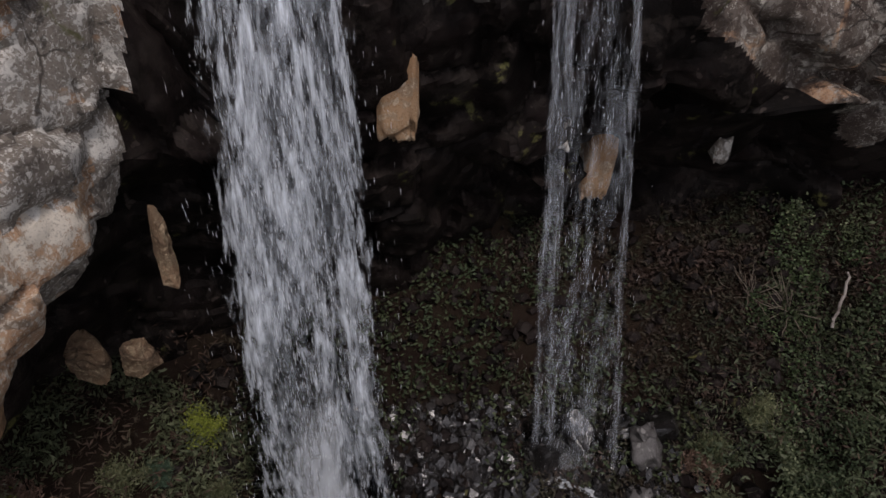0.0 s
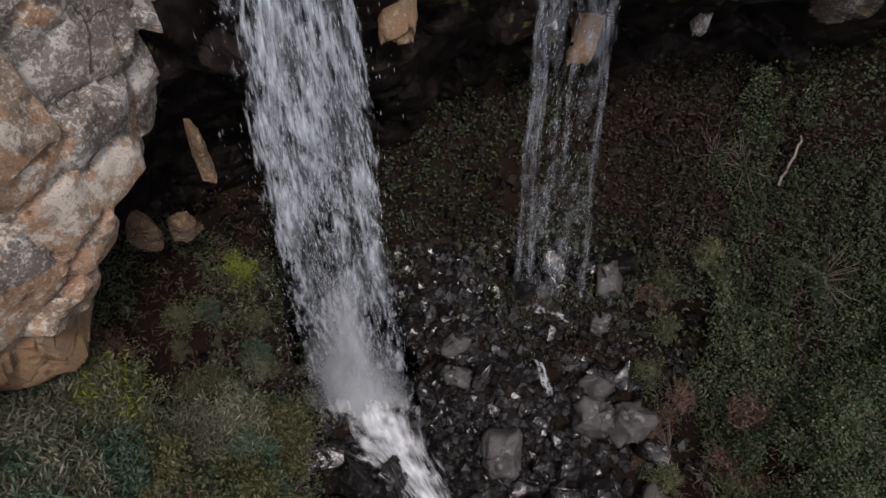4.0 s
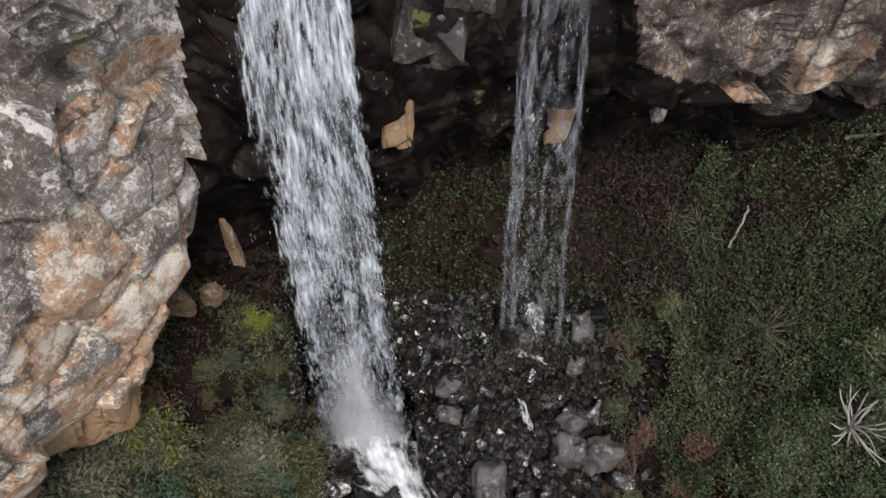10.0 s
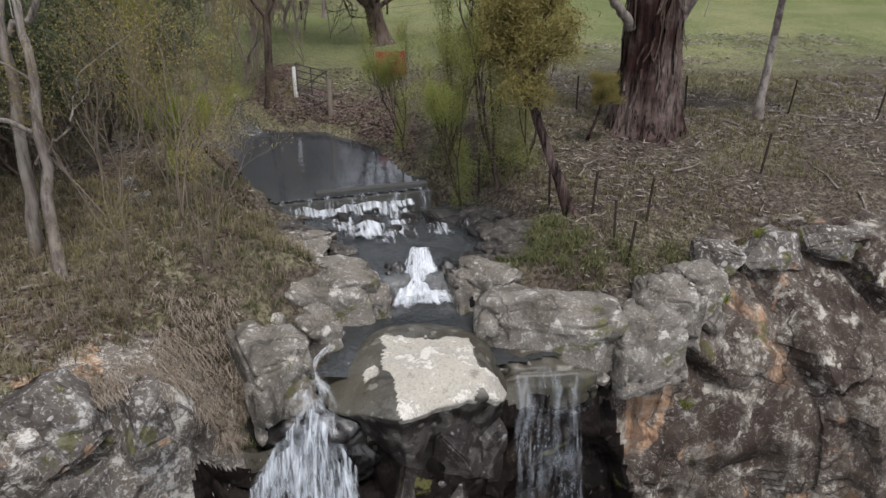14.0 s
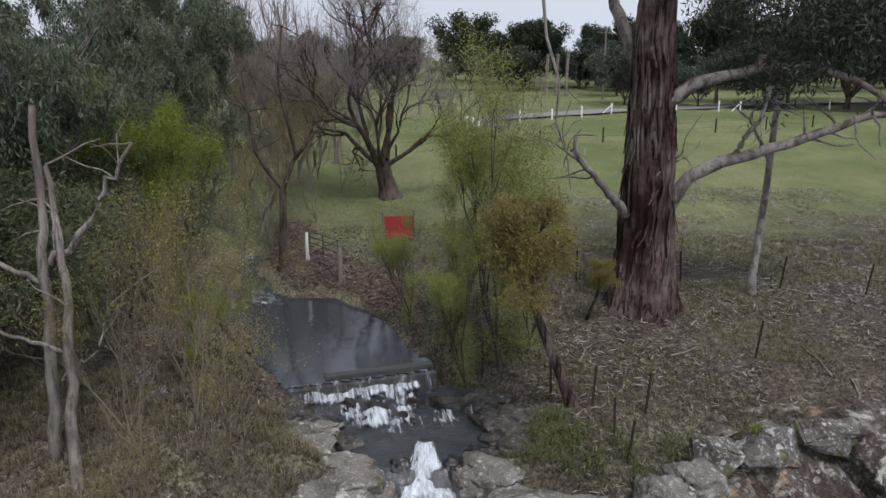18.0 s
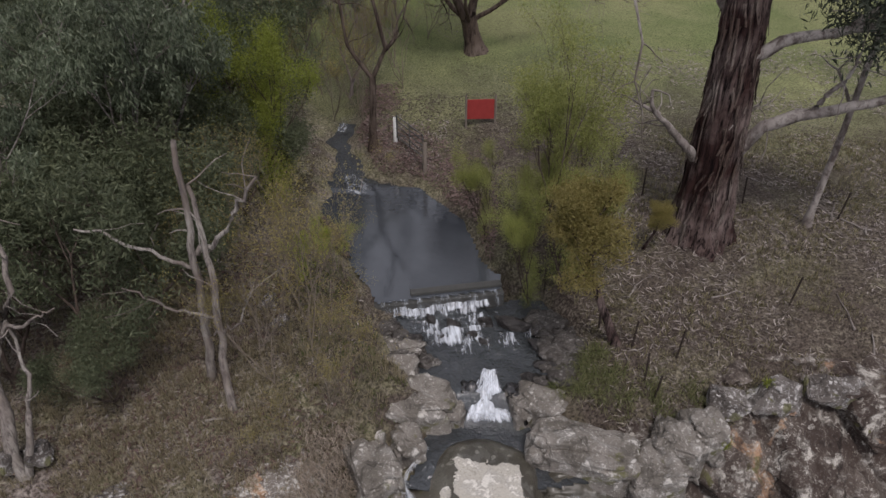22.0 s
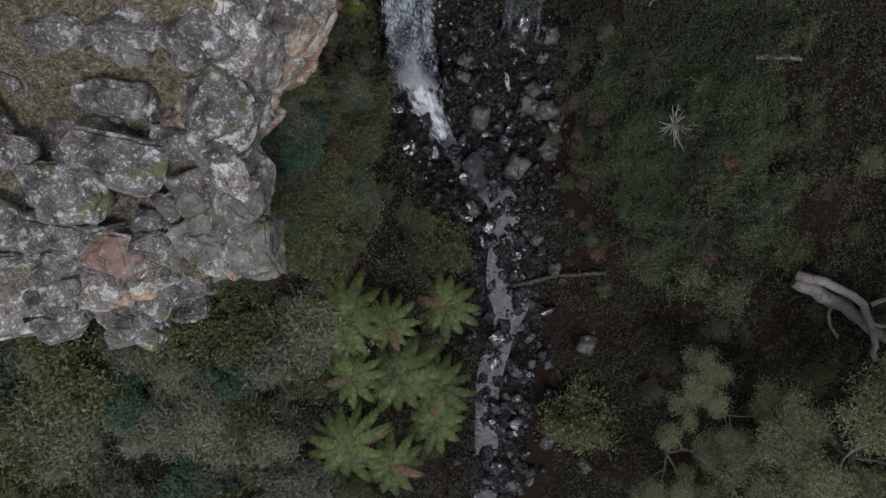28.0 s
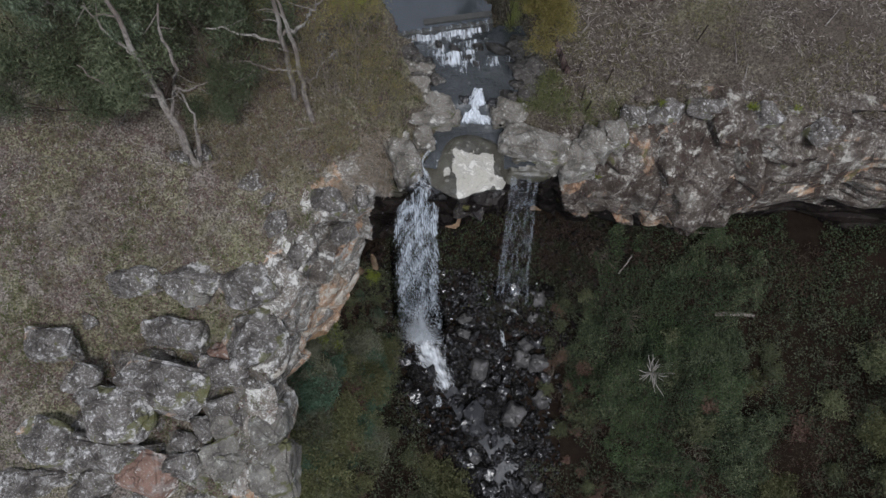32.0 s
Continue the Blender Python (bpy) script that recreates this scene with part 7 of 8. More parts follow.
sh_green = shrub("shrub", "dense dark green gully shrub", 41, leaf_material("gully_bush_leaves", (0.09, 0.11, 0.05), (0.27, 0.28, 0.14), 0.6, 0.4), 1.2)
sh_lime = shrub("shrub", "bright yellow-green bush at the cliff foot", 42, LEAF_LIME, 1.2)
sh_olive = shrub("olive_bush", "rounded olive grey-green bush beside the ferns", 43, leaf_material("olive_leaves", (0.09, 0.10, 0.04), (0.27, 0.265, 0.12), 0.6, 0.4), 1.6, 60, 60, (0.14, 0.06))
sh_red = shrub("dry_bush", "reddish dry bush among green undergrowth", 44, leaf_material("russet_bush_leaves", (0.14, 0.085, 0.055), (0.3, 0.2, 0.14), 0.7, 0.35), 0.9)
sh_bare = shrub("dead_shrub", "leafless grey dead shrub with radiating twigs", 45, None, 1.35, 40)
sh_white = shrub("shrub", "bleached dead shrub with pale radiating branches", 48, None, 1.6, 26, thick=1.9, wood=plain("bleached_twigs", (0.42, 0.39, 0.35), 0.9, 0.2, 5))
rs = random.Random(12)


def set_low(ob, x, y, s, first=False):
    z = below(x, y)
    a = rs.uniform(0, 6)
    return place(ob, x, y, z, a, s) if first else again(ob, x, y, z, a, s)


set_low(sh_lime, -7.4, 6.4, 1.15, True)
set_low(sh_olive, 0.3, -0.6, 1.35, True)
set_low(sh_red, -5.5, 4.0, 1.1, True)
place(sh_white, 10.83, 7.2, below(10.83, 7.2) + max(0, float(mounds(10.83, 7.2) - lower(10.83, 7.2))) + 0.15, 1.0, 1.0)
set_low(sh_bare, 9.6, 10.4, 1.0, True)
set_low(sh_green, -8.6, 5.0, 1.0, True)
set_low(sh_lime, -6.0, -15, 1.2)
set_low(sh_lime, -5.6, 10.9, 0.6)
set_low(sh_olive, -6.2, 5.0, 0.8)
set_low(sh_olive, 9.6, -9.4, 1.8)
set_low(sh_olive, -1.0, 0.6, 0.7)
set_low(sh_bare, 8.0, 13.2, 1.0)
set_low(sh_bare, 7.2, 13.6, 0.8)
set_low(sh_white, 14.6, -7.0, 0.8)
set_low(sh_bare, 13.4, 3.6, 0.9)
set_low(sh_red, 14.0, 6.0, 1.3)
set_low(sh_red, 13.5, 1.0, 1.2)
set_low(sh_green, -1.9, 1.1, 0.8)
sh_grey = shrub("feathery_shrub", "grey-green feathery shrub on the gully slope", 46, LEAF_GREY, 1.3, 60, 60, (0.2, 0.035))
set_low(sh_grey, -8.3, 3.4, 1.0, True)
sh_teal = shrub("shrub", "soft blue-green shrub at the cliff foot", 47, leaf_material("teal_leaves", (0.07, 0.12, 0.075), (0.17, 0.25, 0.15), 0.6, 0.4), 1.2, 60, 70, (0.16, 0.035))
set_low(sh_teal, -8.9, 5.6, 0.9, True)
set_low(sh_teal, -6.9, 3.3, 1.3)
for k in range(34):
    x, y = rs.uniform(-7.2, -3.4), rs.uniform(5.4, 10.2)
    if float(rim_side(x, y)[0]) > -1.2 and (x < -4.4 or y > 9):
        set_low(rs.choice((sh_green, sh_green, sh_teal, sh_grey)), x, y, rs.uniform(0.3, 0.6))
set_low(sh_teal, -7.6, 4.6, 0.8)
set_low(sh_teal, -8.2, 2.2, 0.9)
for k in range(190):
    x, y = rs.uniform(-11, -3.8), rs.uniform(-3, 7.6)
    if float(rim_side(x, y)[0]) > -2.2:
        set_low(rs.choice((sh_grey, sh_green, sh_grey, sh_olive, sh_red, sh_green, sh_teal)), x, y, rs.uniform(0.5, 1.05))
for k in range(40):
    y = rs.uniform(0, 12)
    x = float(gully_x(y)) + rs.uniform(4.2, 6.6)
    set_low(rs.choice((sh_bare, sh_bare, sh_red, sh_green)), x, y, rs.uniform(0.35, 0.7))
for k in range(105):
    x, y = rs.uniform(-24, -4.6), rs.uniform(-24, -4)
    if float(rim_side(x, y)[0]) > 1.0:
        set_low(rs.choice((sh_grey, sh_grey, sh_grey, sh_teal, sh_olive)), x, y, rs.uniform(1.1, 1.9))
for k in range(170):
    y = rs.uniform(-22, 10)
    side = rs.random() < 0.5
    x = float(gully_x(y)) + (rs.uniform(-25, -4.6) if side else rs.uniform(4.6, 26))
    if float(rim_side(x, y)[0]) < 0.9 or not off_bed(np.array([x]), np.array([y]))[0]:
        continue
    ob = rs.choice((sh_green, sh_green, sh_green, sh_olive, sh_red, sh_green, sh_bare) if not side else (sh_green, sh_green, sh_olive, sh_green))
    set_low(ob, x, y, rs.uniform(0.55, 1.35) * (0.7 if ob in (sh_olive, sh_bare) else 1))


DEAD_FROND = leaf_material("dead_frond", (0.10, 0.065, 0.035), (0.18, 0.125, 0.07), 0.85, 0.15)


def fern(seed, fronds=15, length=2.3):
    """A tree fern: a short shaggy trunk and arching fronds of many leaflets."""
    q = np.random.default_rng(seed)
    ob = thing("tree_fern", None, "lush green tree fern with arching fronds", "fern", "tree ferns")
    w = Wood()
    w.add([(0, 0, -1.9), (0.02, 0, -0.8), (0, 0, 0.05)], [0.2, 0.16, 0.18], 9)
    part("trunk", w.mesh("fern_trunk", BARK_BROWN), ob)
    for k in range(fronds):
        a = k * 6.283 / fronds + q.uniform(-0.15, 0.15)
        ln = length * q.uniform(0.8, 1.1)
        s = np.linspace(0, 1, 30)
        rise, drop = q.uniform(0.35, 0.6), q.uniform(0.7, 1.1)
        spine = np.stack([np.cos(a) * ln * s, np.sin(a) * ln * s, ln * (rise * s - drop * s**2 * 0.9)], -1)
        wid = 0.33 * np.sin(np.clip(s, 0, 1) ** 0.75 * math.pi) ** 0.6 + 0.02
        sd = np.array([-math.sin(a), math.cos(a), 0])
        v, f = [], []
        for j in range(1, 30):
            for sg in (-1, 1):
                step = spine[j] - spine[j - 1]
                tip = spine[j] + sd * sg * wid[j] * q.uniform(0.85, 1.1) + step * 1.6 + [0, 0, -0.08 * q.uniform(0.3, 1.6)]
                b = len(v)
                v += [spine[j - 1] + step * 0.1, spine[j] + step * 0.1, tip, spine[j - 1] * 0.35 + tip * 0.65 - step * 0.75]
                f.append([b, b + 1, b + 2, b + 3])
        part("frond", mesh_of("frond", np.array(v), f, DEAD_FROND if k == 6 else LEAF_FERN, False), ob, "brown dying frond" if k == 6 else "")
    return ob


fa, fb = fern(51), fern(52, 13, 2.0)
place(fa, -3.9, -4.1, below(-3.9, -4.1) + 1.7, 0, 1)
place(fb, 0.9, -3.6, below(0.9, -3.6) + 1.6, 0, 1)
for ob, x, y, a, s in ((fa, -1.0, -7.2, 1.1, 1.05), (fb, -1.9, -4.5, 2.2, 0.8), (fb, -3.2, -7.0, 0.6, 0.8), (fa, 1.0, -8.0, 2.9, 0.95), (fa, -3.1, -10.6, 4.0, 1.0), (fb, 1.2, -10.0, 5.0, 1.0), (fb, -0.9, -12.0, 3.1, 0.95)):
    again(ob, x, y, below(x, y) + 1.5, a, s)

# logs and fallen timber
for pts, r0, z1 in ((((13.7, 10.5), (15.0, 10.6), (15.7, 10.55)), 0.14, 0.18), (((8.6, 12.4), (8.9, 12.9), (9.1, 13.3)), 0.04, 0.5), (((4.6, -2.2), (7.0, -1.3), (9.4, -0.7)), 0.13, 0.3), (((11.5, 14.4), (13, 14.2)), 0.06, 0.25)):
    w = Wood()
    q = np.array([(x, y, float(lower(x, y)) + z1) for x, y in pts])
    q = np.stack([np.interp(np.linspace(0, 1, 9), np.linspace(0, 1, len(q)), q[:, k]) for k in range(3)], 1)
    w.add(q + rng.normal(0, 0.02, q.shape), np.linspace(r0, r0 * 0.75, 9), 9)
    thing("fallen_log", w.mesh("fallen_log", BARK_BROWN if r0 == 0.13 else BARK_DEAD if r0 > 0.05 else BARK_PALE), "grey fallen log lying on the gully slope", "log", "fallen logs")
log = thing("fallen_tree", None, "large grey split fallen tree with twisted roots", "log")
w = Wood()
for pts, r0 in ((((17.6, 0.4, 1.1), (19.2, -0.3, 1.2), (21.2, -1.2, 1.0), (23.4, -2.4, 0.7)), 0.42), (((17.4, 0.6, 1.6), (18.6, 0.5, 1.8), (20.2, -0.1, 1.7), (21.0, -0.9, 1.5), (21.6, -2.2, 1.4), (21.9, -3.0, 1.2)), 0.24), (((21.0, -0.3, 1.5), (21.8, 0.5, 2.1), (22.0, 1.2, 2.6)), 0.12), (((19.4, -0.5, 1.0), (19.8, -1.6, 0.6), (20.4, -2.2, 0.5)), 0.1), (((21.3, -1.4, 1.3), (22.6, -1.0, 1.7), (24, -0.6, 1.9)), 0.12)):
    q = np.array([(x, y, float(lower(x, y)) + z) for x, y, z in pts])
    q = np.stack([np.interp(np.linspace(0, 1, 12), np.linspace(0, 1, len(q)), q[:, k]) for k in range(3)], 1)
    w.add(q + rng.normal(0, 0.05, q.shape), np.linspace(r0, r0 * 0.55, 12), 10)
part("trunk", w.mesh("fallen_tree_wood", BARK_DEAD), log)
gum_low = tree("gum_tree", "olive-green gum with white branches growing up from the gully", np.random.default_rng(61), 8.0, 0.2, BARK_DEAD, leaf_material("olive_gum_leaves", (0.14, 0.15, 0.07), (0.36, 0.36, 0.19), 0.6, 0.4), 150, (0.8, 0.8, 0.5), (0.17, 0.05), 0.4, 0.3, 4, 3, 0.7, 0.2, group="gully gums")
place(gum_low, 21.5, -7.5, below(21.5, -7.5), 0, 1.0)
again(gum_low, 17.5, -12.5, below(17.5, -12.5), 2.0, 0.95)
again(gum_low, 15.2, -6.6, below(15.2, -6.6), 3.0, 0.6)
again(gum_low, 14.0, -9.8, below(14.0, -9.8), 5.0, 0.6)
again(gum_low, 25.2, -3.6, below(25.2, -3.6), 4.0, 1.1)
again(gum_low, 23.2, -2.6, below(23.2, -2.6), 1.2, 0.75)
again(gum_low, 24.6, 4.4, below(24.6, 4.4), 0.6, 0.8)
again(gum_low, 18.8, -8.9, below(18.8, -8.9), 2.9, 0.85)

# ---- litter and grass on the upper bank ----


def top_ok(x, y):
    d, _ = stream_at(x, y)
    return (rim_side(x, y) < -0.25) & (d > 0.7)


def litter(name, label, n, x0, x1, y0, y1, mat, size, seed, dens=None, lift=0.05, flat=0.85):
    q = np.random.default_rng(seed)
    p = strew(q, n, x0, x1, y0, y1, upper, lift, lambda x, y: top_ok(x, y) & (fbm(x * 0.5, y * 0.5, 4, dens) * 1.2 + 0.5 + fbm(x * 2.2, y * 2.2, 2, dens + 5) * 0.5 > 0.44 if dens else True))
    return thing(name, leaf_mesh(name, mat, q, p, 1, 0.03, size[0], size[1], 0.0, flat), label, "litter", kind="stuff")


litter("bark_litter", "strips of fallen bark and sticks over the ground", 42000, 2.5, 21, 14.5, 38, leaf_material("brown_bark_litter", (0.045, 0.034, 0.027), (0.36, 0.315, 0.25), 0.9, 0.0), (0.26, 0.034), 71, 91)
litter("bark_litter", "sticks, bark strips and dry leaves on the bank", 46000, -20, -3, -4, 30, LITTER_STICKS, (0.2, 0.033), 72, 93)
litter("leaf_litter", "brown fallen gum leaves under the great gum", 26000, 2, 18, 14.5, 30, LEAF_BROWN, (0.12, 0.04), 74)
litter("leaf_litter", "patches of reddish-brown leaves and bracken on the bank", 34000, -19, -4, -2, 20, leaf_material("red_brown_leaves", (0.11, 0.07, 0.055), (0.22, 0.15, 0.115), 0.85, 0.1), (0.15, 0.06), 76, 137)
drift = np.random.default_rng(75)
dx, dy = drift.uniform(-7.5, -0.5, 26000), drift.uniform(20, 33, 26000)
dd, _ = stream_at(dx, dy)
dk = (dd > 0.5) & (dd + fbm(dx * 0.6, dy * 0.6, 4, 61) * 4 + drift.normal(0, 0.4, 26000) < 1.9) & (dx > np.interp(dy, [20, 24, 28, 33], [-3.2, -5.5, -7.2, -9]))
thing("leaf_litter", leaf_mesh("leaf_litter", leaf_material("russet_leaves", (0.13, 0.085, 0.068), (0.24, 0.175, 0.14), 0.85, 0.1), drift, np.column_stack([dx, dy, upper(dx, dy) + 0.03])[dk], 1, 0.03, 0.14, 0.07, 0.0, 0.8), "drift of russet leaves on the pool's bank", "litter", kind="stuff")
litter("leaf_litter", "brown fallen leaves on the stream bank", 16000, -9, 3, 14, 32, LEAF_BROWN, (0.13, 0.06), 73)


def tufts(name, label, pts, per, height, mat, seed, lean=0.5, droop=0.6, way=None):
    """Grass blades: narrow triangles that bend over."""
    q = np.random.default_rng(seed)
    c = np.repeat(np.asarray(pts, float), per, axis=0)
    n = len(c)
    a = q.uniform(0, 6.28, n)
    if way is not None:
        a = math.atan2(way[1], way[0]) + q.normal(0, 1.5, n)
    d = np.stack([np.cos(a), np.sin(a), np.zeros(n)], -1)
    c = c + d * q.uniform(0, 0.12, (n, 1))
    h = height * q.uniform(0.5, 1.25, (n, 1))
    s = np.stack([-np.sin(a), np.cos(a), np.zeros(n)], -1) * 0.008
    up = np.array([[0, 0, 1.0]])
    m = c + up * h * 0.6 + d * h * lean * 0.4
    e = c + up * h * (1 - droop * 0.6) + d * h * lean
    v = np.stack([c - s, c + s, m + s * 0.8, m - s * 0.8, e], 1).reshape(-1, 3)
    b = np.arange(n)[:, None] * 5
    f = [[int(k), int(k) + 1, int(k) + 2, int(k) + 3] for k in b[:, 0]] + [[int(k) + 3, int(k) + 2, int(k) + 4] for k in b[:, 0]]
    return thing(name, mesh_of(name, v, f, mat, False), label, "grass", kind="stuff")


q = np.random.default_rng(81)
tufts("dry_grass", "tufts of dry straw-coloured grass on the bank", strew(q, 3400, -18, -2.4, 2, 26, upper, 0, lambda x, y: top_ok(x, y) & patch(x, y, 15, 0.42)), 9, 0.34, GRASS_DRY, 82)
tufts("green_grass", "patches of short green grass on the bank", strew(q, 6500, -19, -2.6, -2, 20, upper, 0, lambda x, y: top_ok(x, y) & patch(x, y, 19, 0.46) & ((x > -6.5) | (y < 9))), 9, 0.2, GRASS_GREEN, 83)
tufts("dry_grass", "olive and straw grass thick on the bank beside the chute", strew(q, 2600, -12, -2.6, 9.8, 17, upper, 0, lambda x, y: top_ok(x, y) & patch(x, y, 27, 0.4)), 8, 0.27, leaf_material("olive_straw", (0.2, 0.175, 0.09), (0.42, 0.36, 0.22), 0.8, 0.4), 88)
clump = np.array([(1.6, 15.2), (1.9, 15.6), (2.2, 15.1), (2.5, 15.5), (2.9, 15.0), (2.4, 16.0), (3.2, 15.5), (1.8, 16.1), (3.5, 14.9), (2.8, 16.3), (4.2, 15.2), (4.6, 14.8), (1.4, 15.8), (5.4, 15.4)])
at = np.repeat(clump, 16, axis=0) + q.normal(0, 0.17, (len(clump) * 16, 2))
tufts("green_grass", "clumps of pale green rushes beside the lip rocks", np.column_stack([at, upper(at[:, 0], at[:, 1])]), 11, 0.4, leaf_material("pale_rushes", (0.09, 0.11, 0.035), (0.26, 0.255, 0.11), 0.8, 0.3), 84, 0.9, 0.9)
tufts("dry_grass", "dry grass along the paddock edge", strew(q, 6500, 1.2, 19, 14.6, 29, upper, 0, lambda x, y: top_ok(x, y) & patch(x, y, 23, 0.44)), 7, 0.2, leaf_material("bank_grass", (0.10, 0.095, 0.04), (0.30, 0.265, 0.14), 0.8, 0.35), 85)
# straw hanging over the lip beside the broad fall
hang = np.stack([q.uniform(-5.8, -2.9, 1500), q.uniform(9.6, 14.4, 1500)], -1)
hs = rim_side(hang[:, 0], hang[:, 1])
hang = hang[(hs > -2.0) & (hs < 0.05) & (fbm(hang[:, 0] * 0.9, hang[:, 1] * 0.9, 3, 33) + 0.5 > 0.42)]
tufts("hanging_grass", "long dry grass hanging over the lip", np.column_stack([hang, upper(hang[:, 0], hang[:, 1])]), 13, 0.32, GRASS_STRAW, 86, 0.9, 1.5, (0.75, -0.66))
tufts("ledge_plants", "small green plants rooted in cliff cracks", np.array([(6.0, 14.0, -0.2), (6.1, 13.95, -0.25), (5.4, 13.6, -2.6), (5.5, 13.6, -2.7), (7.6, 14.2, -2.4), (7.7, 14.2, -2.5), (9.0, 14.5, -4.0), (7.4, 15.6, 0.5), (11.0, 15.9, 0.6), (11.2, 15.9, 0.6), (12.9, 16, .7)]), 60, 0.3, LEAF_LIME, 87)

# fallen sticks
for k in range(40):
    x, y = (rs.uniform(3, 15), rs.uniform(16, 26)) if k % 3 else (rs.uniform(-15, -5), rs.uniform(3, 18))
    w = Wood()
    a, ln = rs.uniform(0, 3.14), rs.uniform(0.5, 1.6)
    q3 = np.array([(x + math.cos(a) * ln * t, y + math.sin(a) * ln * t, float(upper(x + math.cos(a) * ln * t, y + math.sin(a) * ln * t)) + 0.04) for t in np.linspace(0, 1, 6)])
    w.add(q3 + rng.normal(0, 0.02, q3.shape), np.linspace(0.035, 0.015, 6), 6)
    thing("fallen_stick", w.mesh("fallen_stick", BARK_PALE), "pale fallen branch lying in the litter", "branch", "fallen sticks")
w = Wood()
for pts in (((-6.9, 22.0), (-6.2, 20.9), (-5.5, 20.0)), ((-6.5, 21.6), (-5.7, 20.6))):
    w.add([(x, y, 0.95 - 0.12 * k) for k, (x, y) in enumerate(pts)], np.linspace(0.14, 0.1, len(pts)), 8)
thing("fallen_log", w.mesh("fallen_log", BARK_BROWN), "dark log lying along the pool's bank", "log", "fallen logs")

# ---- fences, gate, road ----
STEEL = plain("rusty_steel", (0.06, 0.045, 0.038), 0.7, 0.4, 9, 0.4)
GALV = plain("galvanised_steel", (0.16, 0.16, 0.155), 0.5, 0.3, 9, 0.6)
WHITE = plain("white_paint", (0.75, 0.75, 0.72), 0.6, 0.12, 5)
TIMBER = plain("grey_timber", (0.20, 0.17, 0.14), 0.9, 0.4, 7)


def picket_mesh(h):
    bm = bmesh.new()
    for a in (0, 2.094, 4.189):
        c, s = math.cos(a), math.sin(a)
        p = [(0.004, -0.004), (0.032, -0.004), (0.032, 0.004), (0.004, 0.004)]
        lo = [bm.verts.new((x * c - y * s, x * s + y * c, -0.2)) for x, y in p]
        hi = [bm.verts.new((x * c - y * s, x * s + y * c, h)) for x, y in p]
        bm.faces.new(hi)
        for k in range(4):
            bm.faces.new((lo[k], lo[(k + 1) % 4], hi[(k + 1) % 4], hi[k]))
    me = bpy.data.meshes.new("picket")
    bm.to_mesh(me)
    bm.free()
    me.materials.append(STEEL)
    return me


picket = picket_mesh(1.15)
for k, (x, y) in enumerate(((8.65, 18.6), (11.25, 22.8), (8.2, 23.5), (3.74, 16.5), (4.05, 15.45), (2.86, 17.3), (1.25, 19.5), (2.1, 22.1), (4.7, 23.7), (5.0, 16.3), (13.6, 22.0), (16.0, 21.6), (4.3, 15.1), (0.2, 21.2))):
    thing("fence_post", picket, "rusty steel star picket standing in litter", "fence post", "steel pickets", at=pose(x, y, on(x, y), 5 * math.sin(k * 2.1), 5 * math.cos(k * 1.3), k * 40))
for k in range(12):
    x = -8 + k * 5.2
    y = 43.5 + (x + 8) * 0.42 + 3
    thing("fence_post", picket, "thin fence post crossing the paddock", "fence post", "paddock fence posts", at=pose(x, y, on(x, y), 0, 0, k * 30) @ Matrix.Diagonal((2.2, 2.2, 1.0, 1)))
w = Wood()
for h in (0.45, 0.95):
    q3 = [(-8 + k * 5.2, 46.5 + k * 5.2 * 0.42, on(-8 + k * 5.2, 46.5 + k * 5.2 * 0.42) + h) for k in range(12)]
    w.add(q3, [0.012] * 12, 4)
thing("fence_wire", w.mesh("fence_wire", GALV), "thin wires of the paddock fence", "wire")

gate = thing("farm_gate", None, "grey tubular steel farm gate by the creek", "gate")
ga, gb = np.array((-5.05, 27.6)), np.array((-3.7, 25.9))
gz = 1.5
for h in (0.15, 0.4, 0.65, 0.9, 1.12):
    w = Wood()
    w.add([(*ga, gz + h), (*gb, gz + h)], [0.022, 0.022], 6)
    part("rail", w.mesh("rail", GALV), gate)
for p, h in ((ga, 1.15), (gb, 1.15), ((ga + gb) / 2, 1.12)):
    w = Wood()
    w.add([(*p, gz + 0.1), (*p, gz + h)], [0.026, 0.026], 6)
    part("stile", w.mesh("stile", GALV), gate)
w = Wood()
w.add([(*ga, gz + 0.15), (*gb, gz + 1.12)], [0.018, 0.018], 6)
part("brace", w.mesh("brace", GALV), gate)
for x, y, h, m in ((-5.15, 27.72, 1.2, WHITE), (-3.62, 25.8, 1.4, TIMBER)):
    w = Wood()
    w.add([(0, 0, -0.3), (0, 0, h - 0.05), (0, 0, h)], [0.09, 0.085, 0.06], 10)
    place(thing("gate_post", w.mesh("gate_post", m), "white-topped round gate post" if m is WHITE else "grey timber gate post", "post", "gate posts"), x, y, on(x, y), 0, 1)
board = thing("red_panel", None, "faded red sheet panel held between two timber posts", "panel")
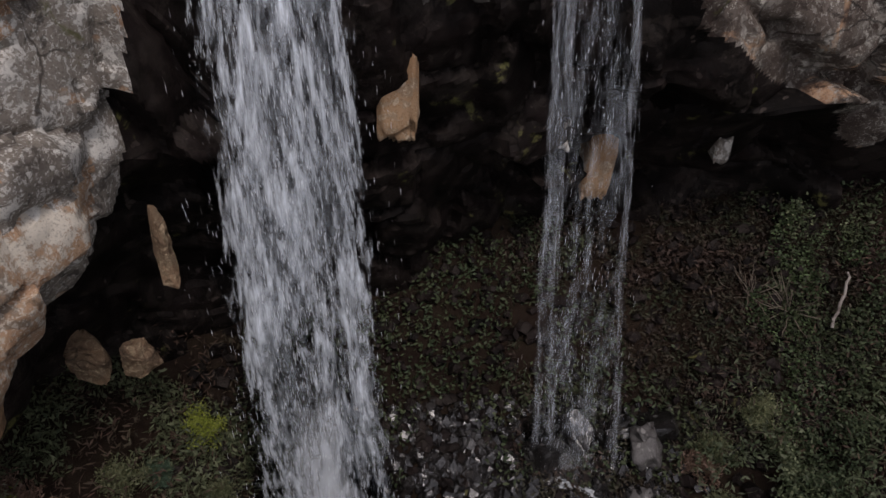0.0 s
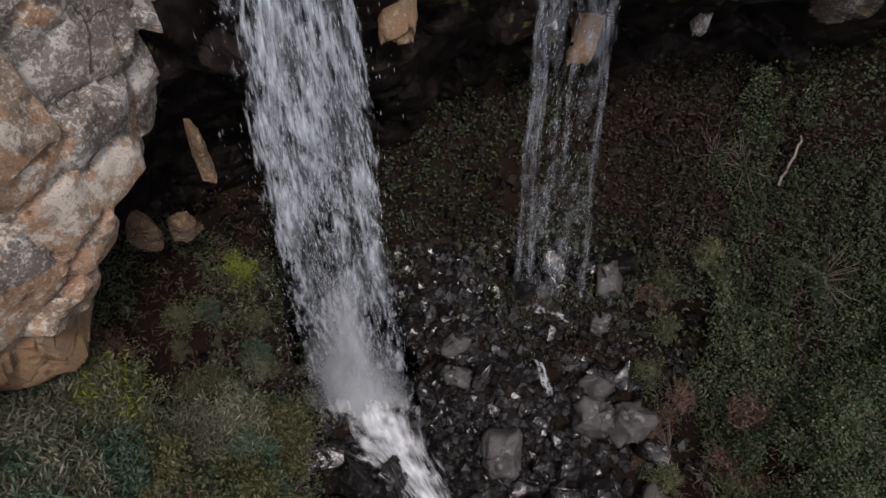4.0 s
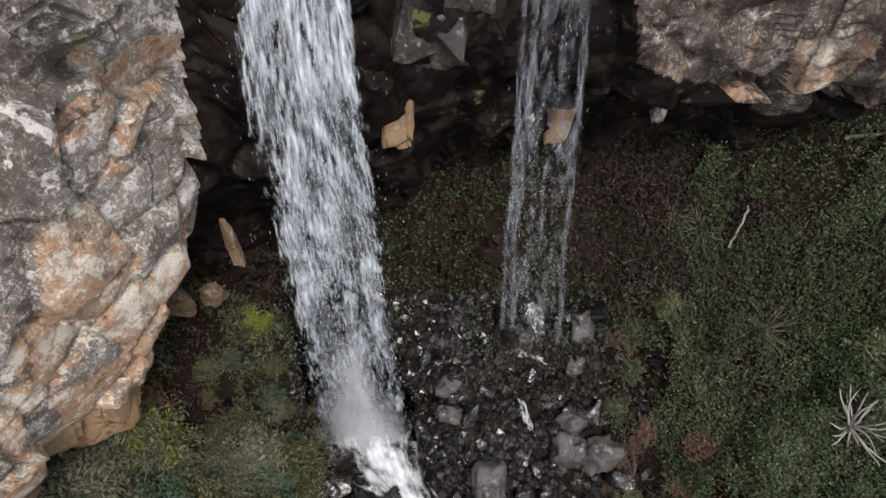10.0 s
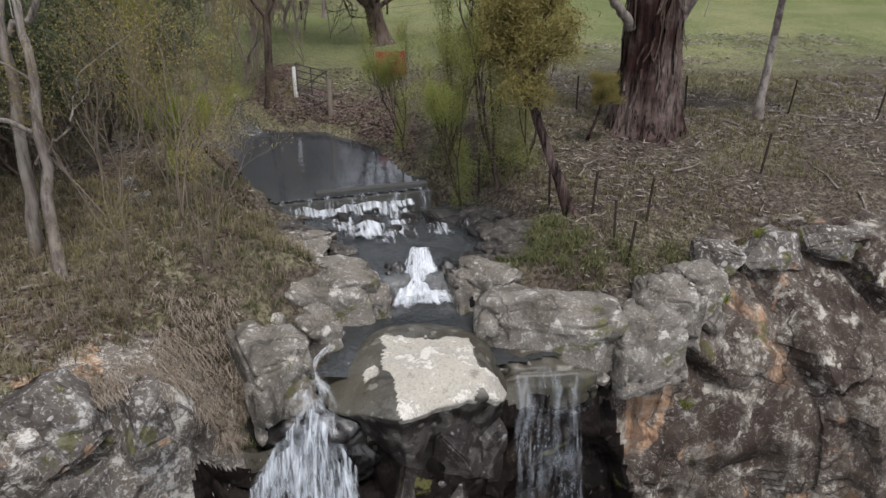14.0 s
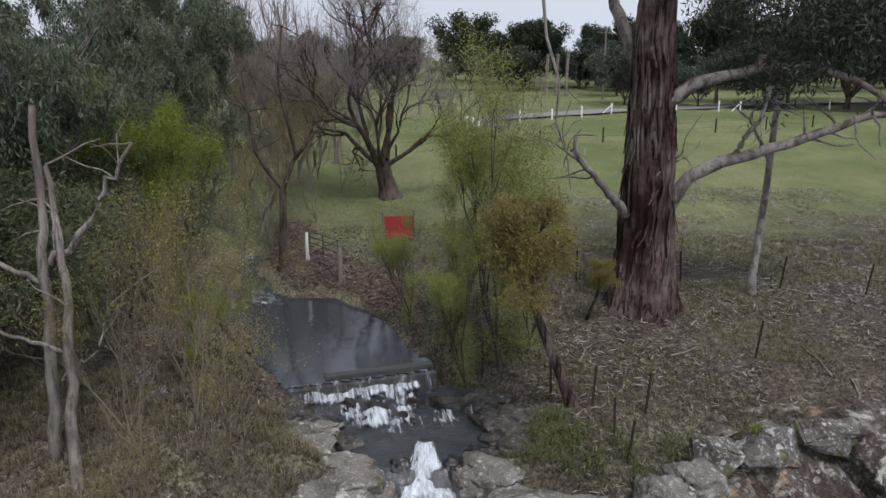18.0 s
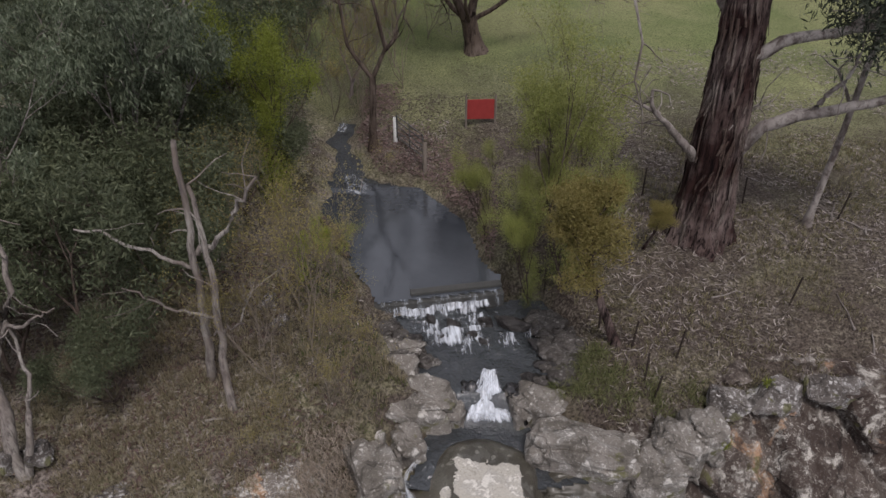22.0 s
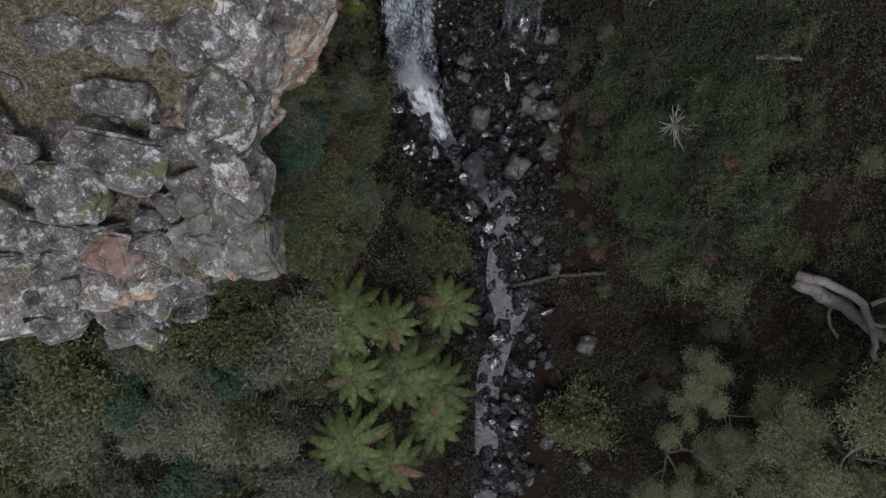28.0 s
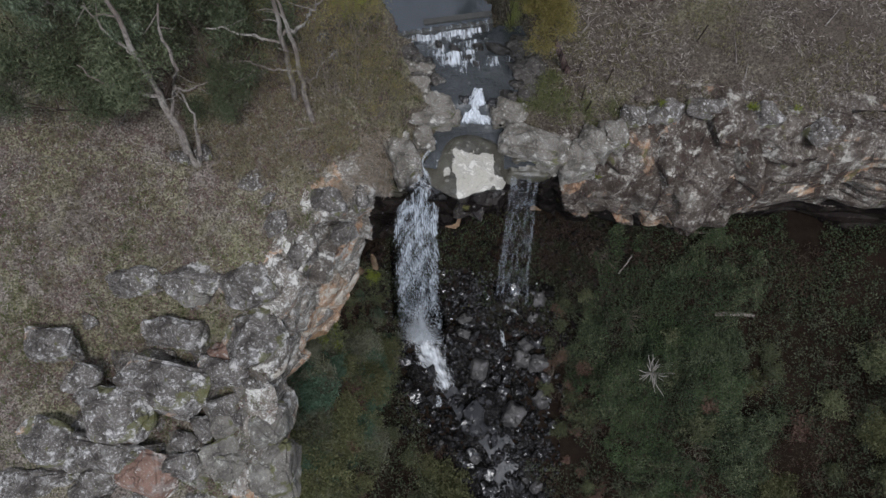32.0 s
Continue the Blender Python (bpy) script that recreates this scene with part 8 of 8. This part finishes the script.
part("sheet", with_mat(slab(np.array((-2.2, 29.05)), np.array((-1.05, 29.25)), np.array((-0.17, 0.98)), 0.05, 1.95, 2.85), plain("faded_red_paint", (0.33, 0.045, 0.04), 0.6, 0.25, 4)), board)
for x, y in ((-2.25, 29.04), (-1.0, 29.26)):
    w = Wood()
    w.add([(x, y, 1.5), (x, y, 3.05)], [0.05, 0.045], 8)
    part("post", w.mesh("post", TIMBER), board)

road_line = np.array([(2, 69.3, 1.6, 0), (8, 73, 2.0, 0), (20, 81, 2.0, 0), (45, 93, 2.0, 0), (100, 110, 2.0, 0), (200, 130, 2.0, 0)], float)
rl, _ = along(road_line, 160)
rl[:, 3] = upper(rl[:, 0], rl[:, 1]) + 0.12
thing("road", ribbon("road", rl, plain("pale_gravel", (0.24, 0.23, 0.22), 0.95, 0.25, 2), 0.4, 160, 5, 0.0, 0.02), "pale gravel road beyond the paddock", "road", kind="structure")
for k, (x, y) in enumerate(((2.6, 62), (3.1, 62), (3.6, 62), (4.6, 63), (7.7, 67), (11.2, 70), (14.7, 73), (18.7, 77), (25.3, 76), (31, 79), (33.8, 80), (38, 80), (46, 84), (55, 88))):
    w = Wood()
    w.add([(0, 0, -0.2), (0, 0, 1.15), (0, 0, 1.2)], [0.09, 0.09, 0.05], 8)
    place(thing("road_post", w.mesh("road_post", WHITE), "white painted post beside the road", "post", "white road posts"), x, y, on(x, y), 0, 1)
for x, y in ((18.7, 77), (25.3, 76), (33.8, 80)):
    w = Wood()
    z = on(x, y)
    w.add([(x, y, z + 1.0), (x - 1.0, y - 0.2, z + 0.1)], [0.07, 0.07], 7)
    thing("brace_rail", w.mesh("brace_rail", WHITE), "white slanting brace leaning on a road post", "rail", "white braces")
pole = thing("power_pole", None, "timber power pole with a crossarm beyond the road", "pole")
w = Wood()
w.add([(23, 100, 3.5), (23, 100, 14)], [0.16, 0.11], 8)
part("shaft", w.mesh("shaft", TIMBER), pole)
w = Wood()
w.add([(22, 100, 13.3), (24, 100, 13.3)], [0.06, 0.06], 6)
part("crossarm", w.mesh("crossarm", TIMBER), pole)
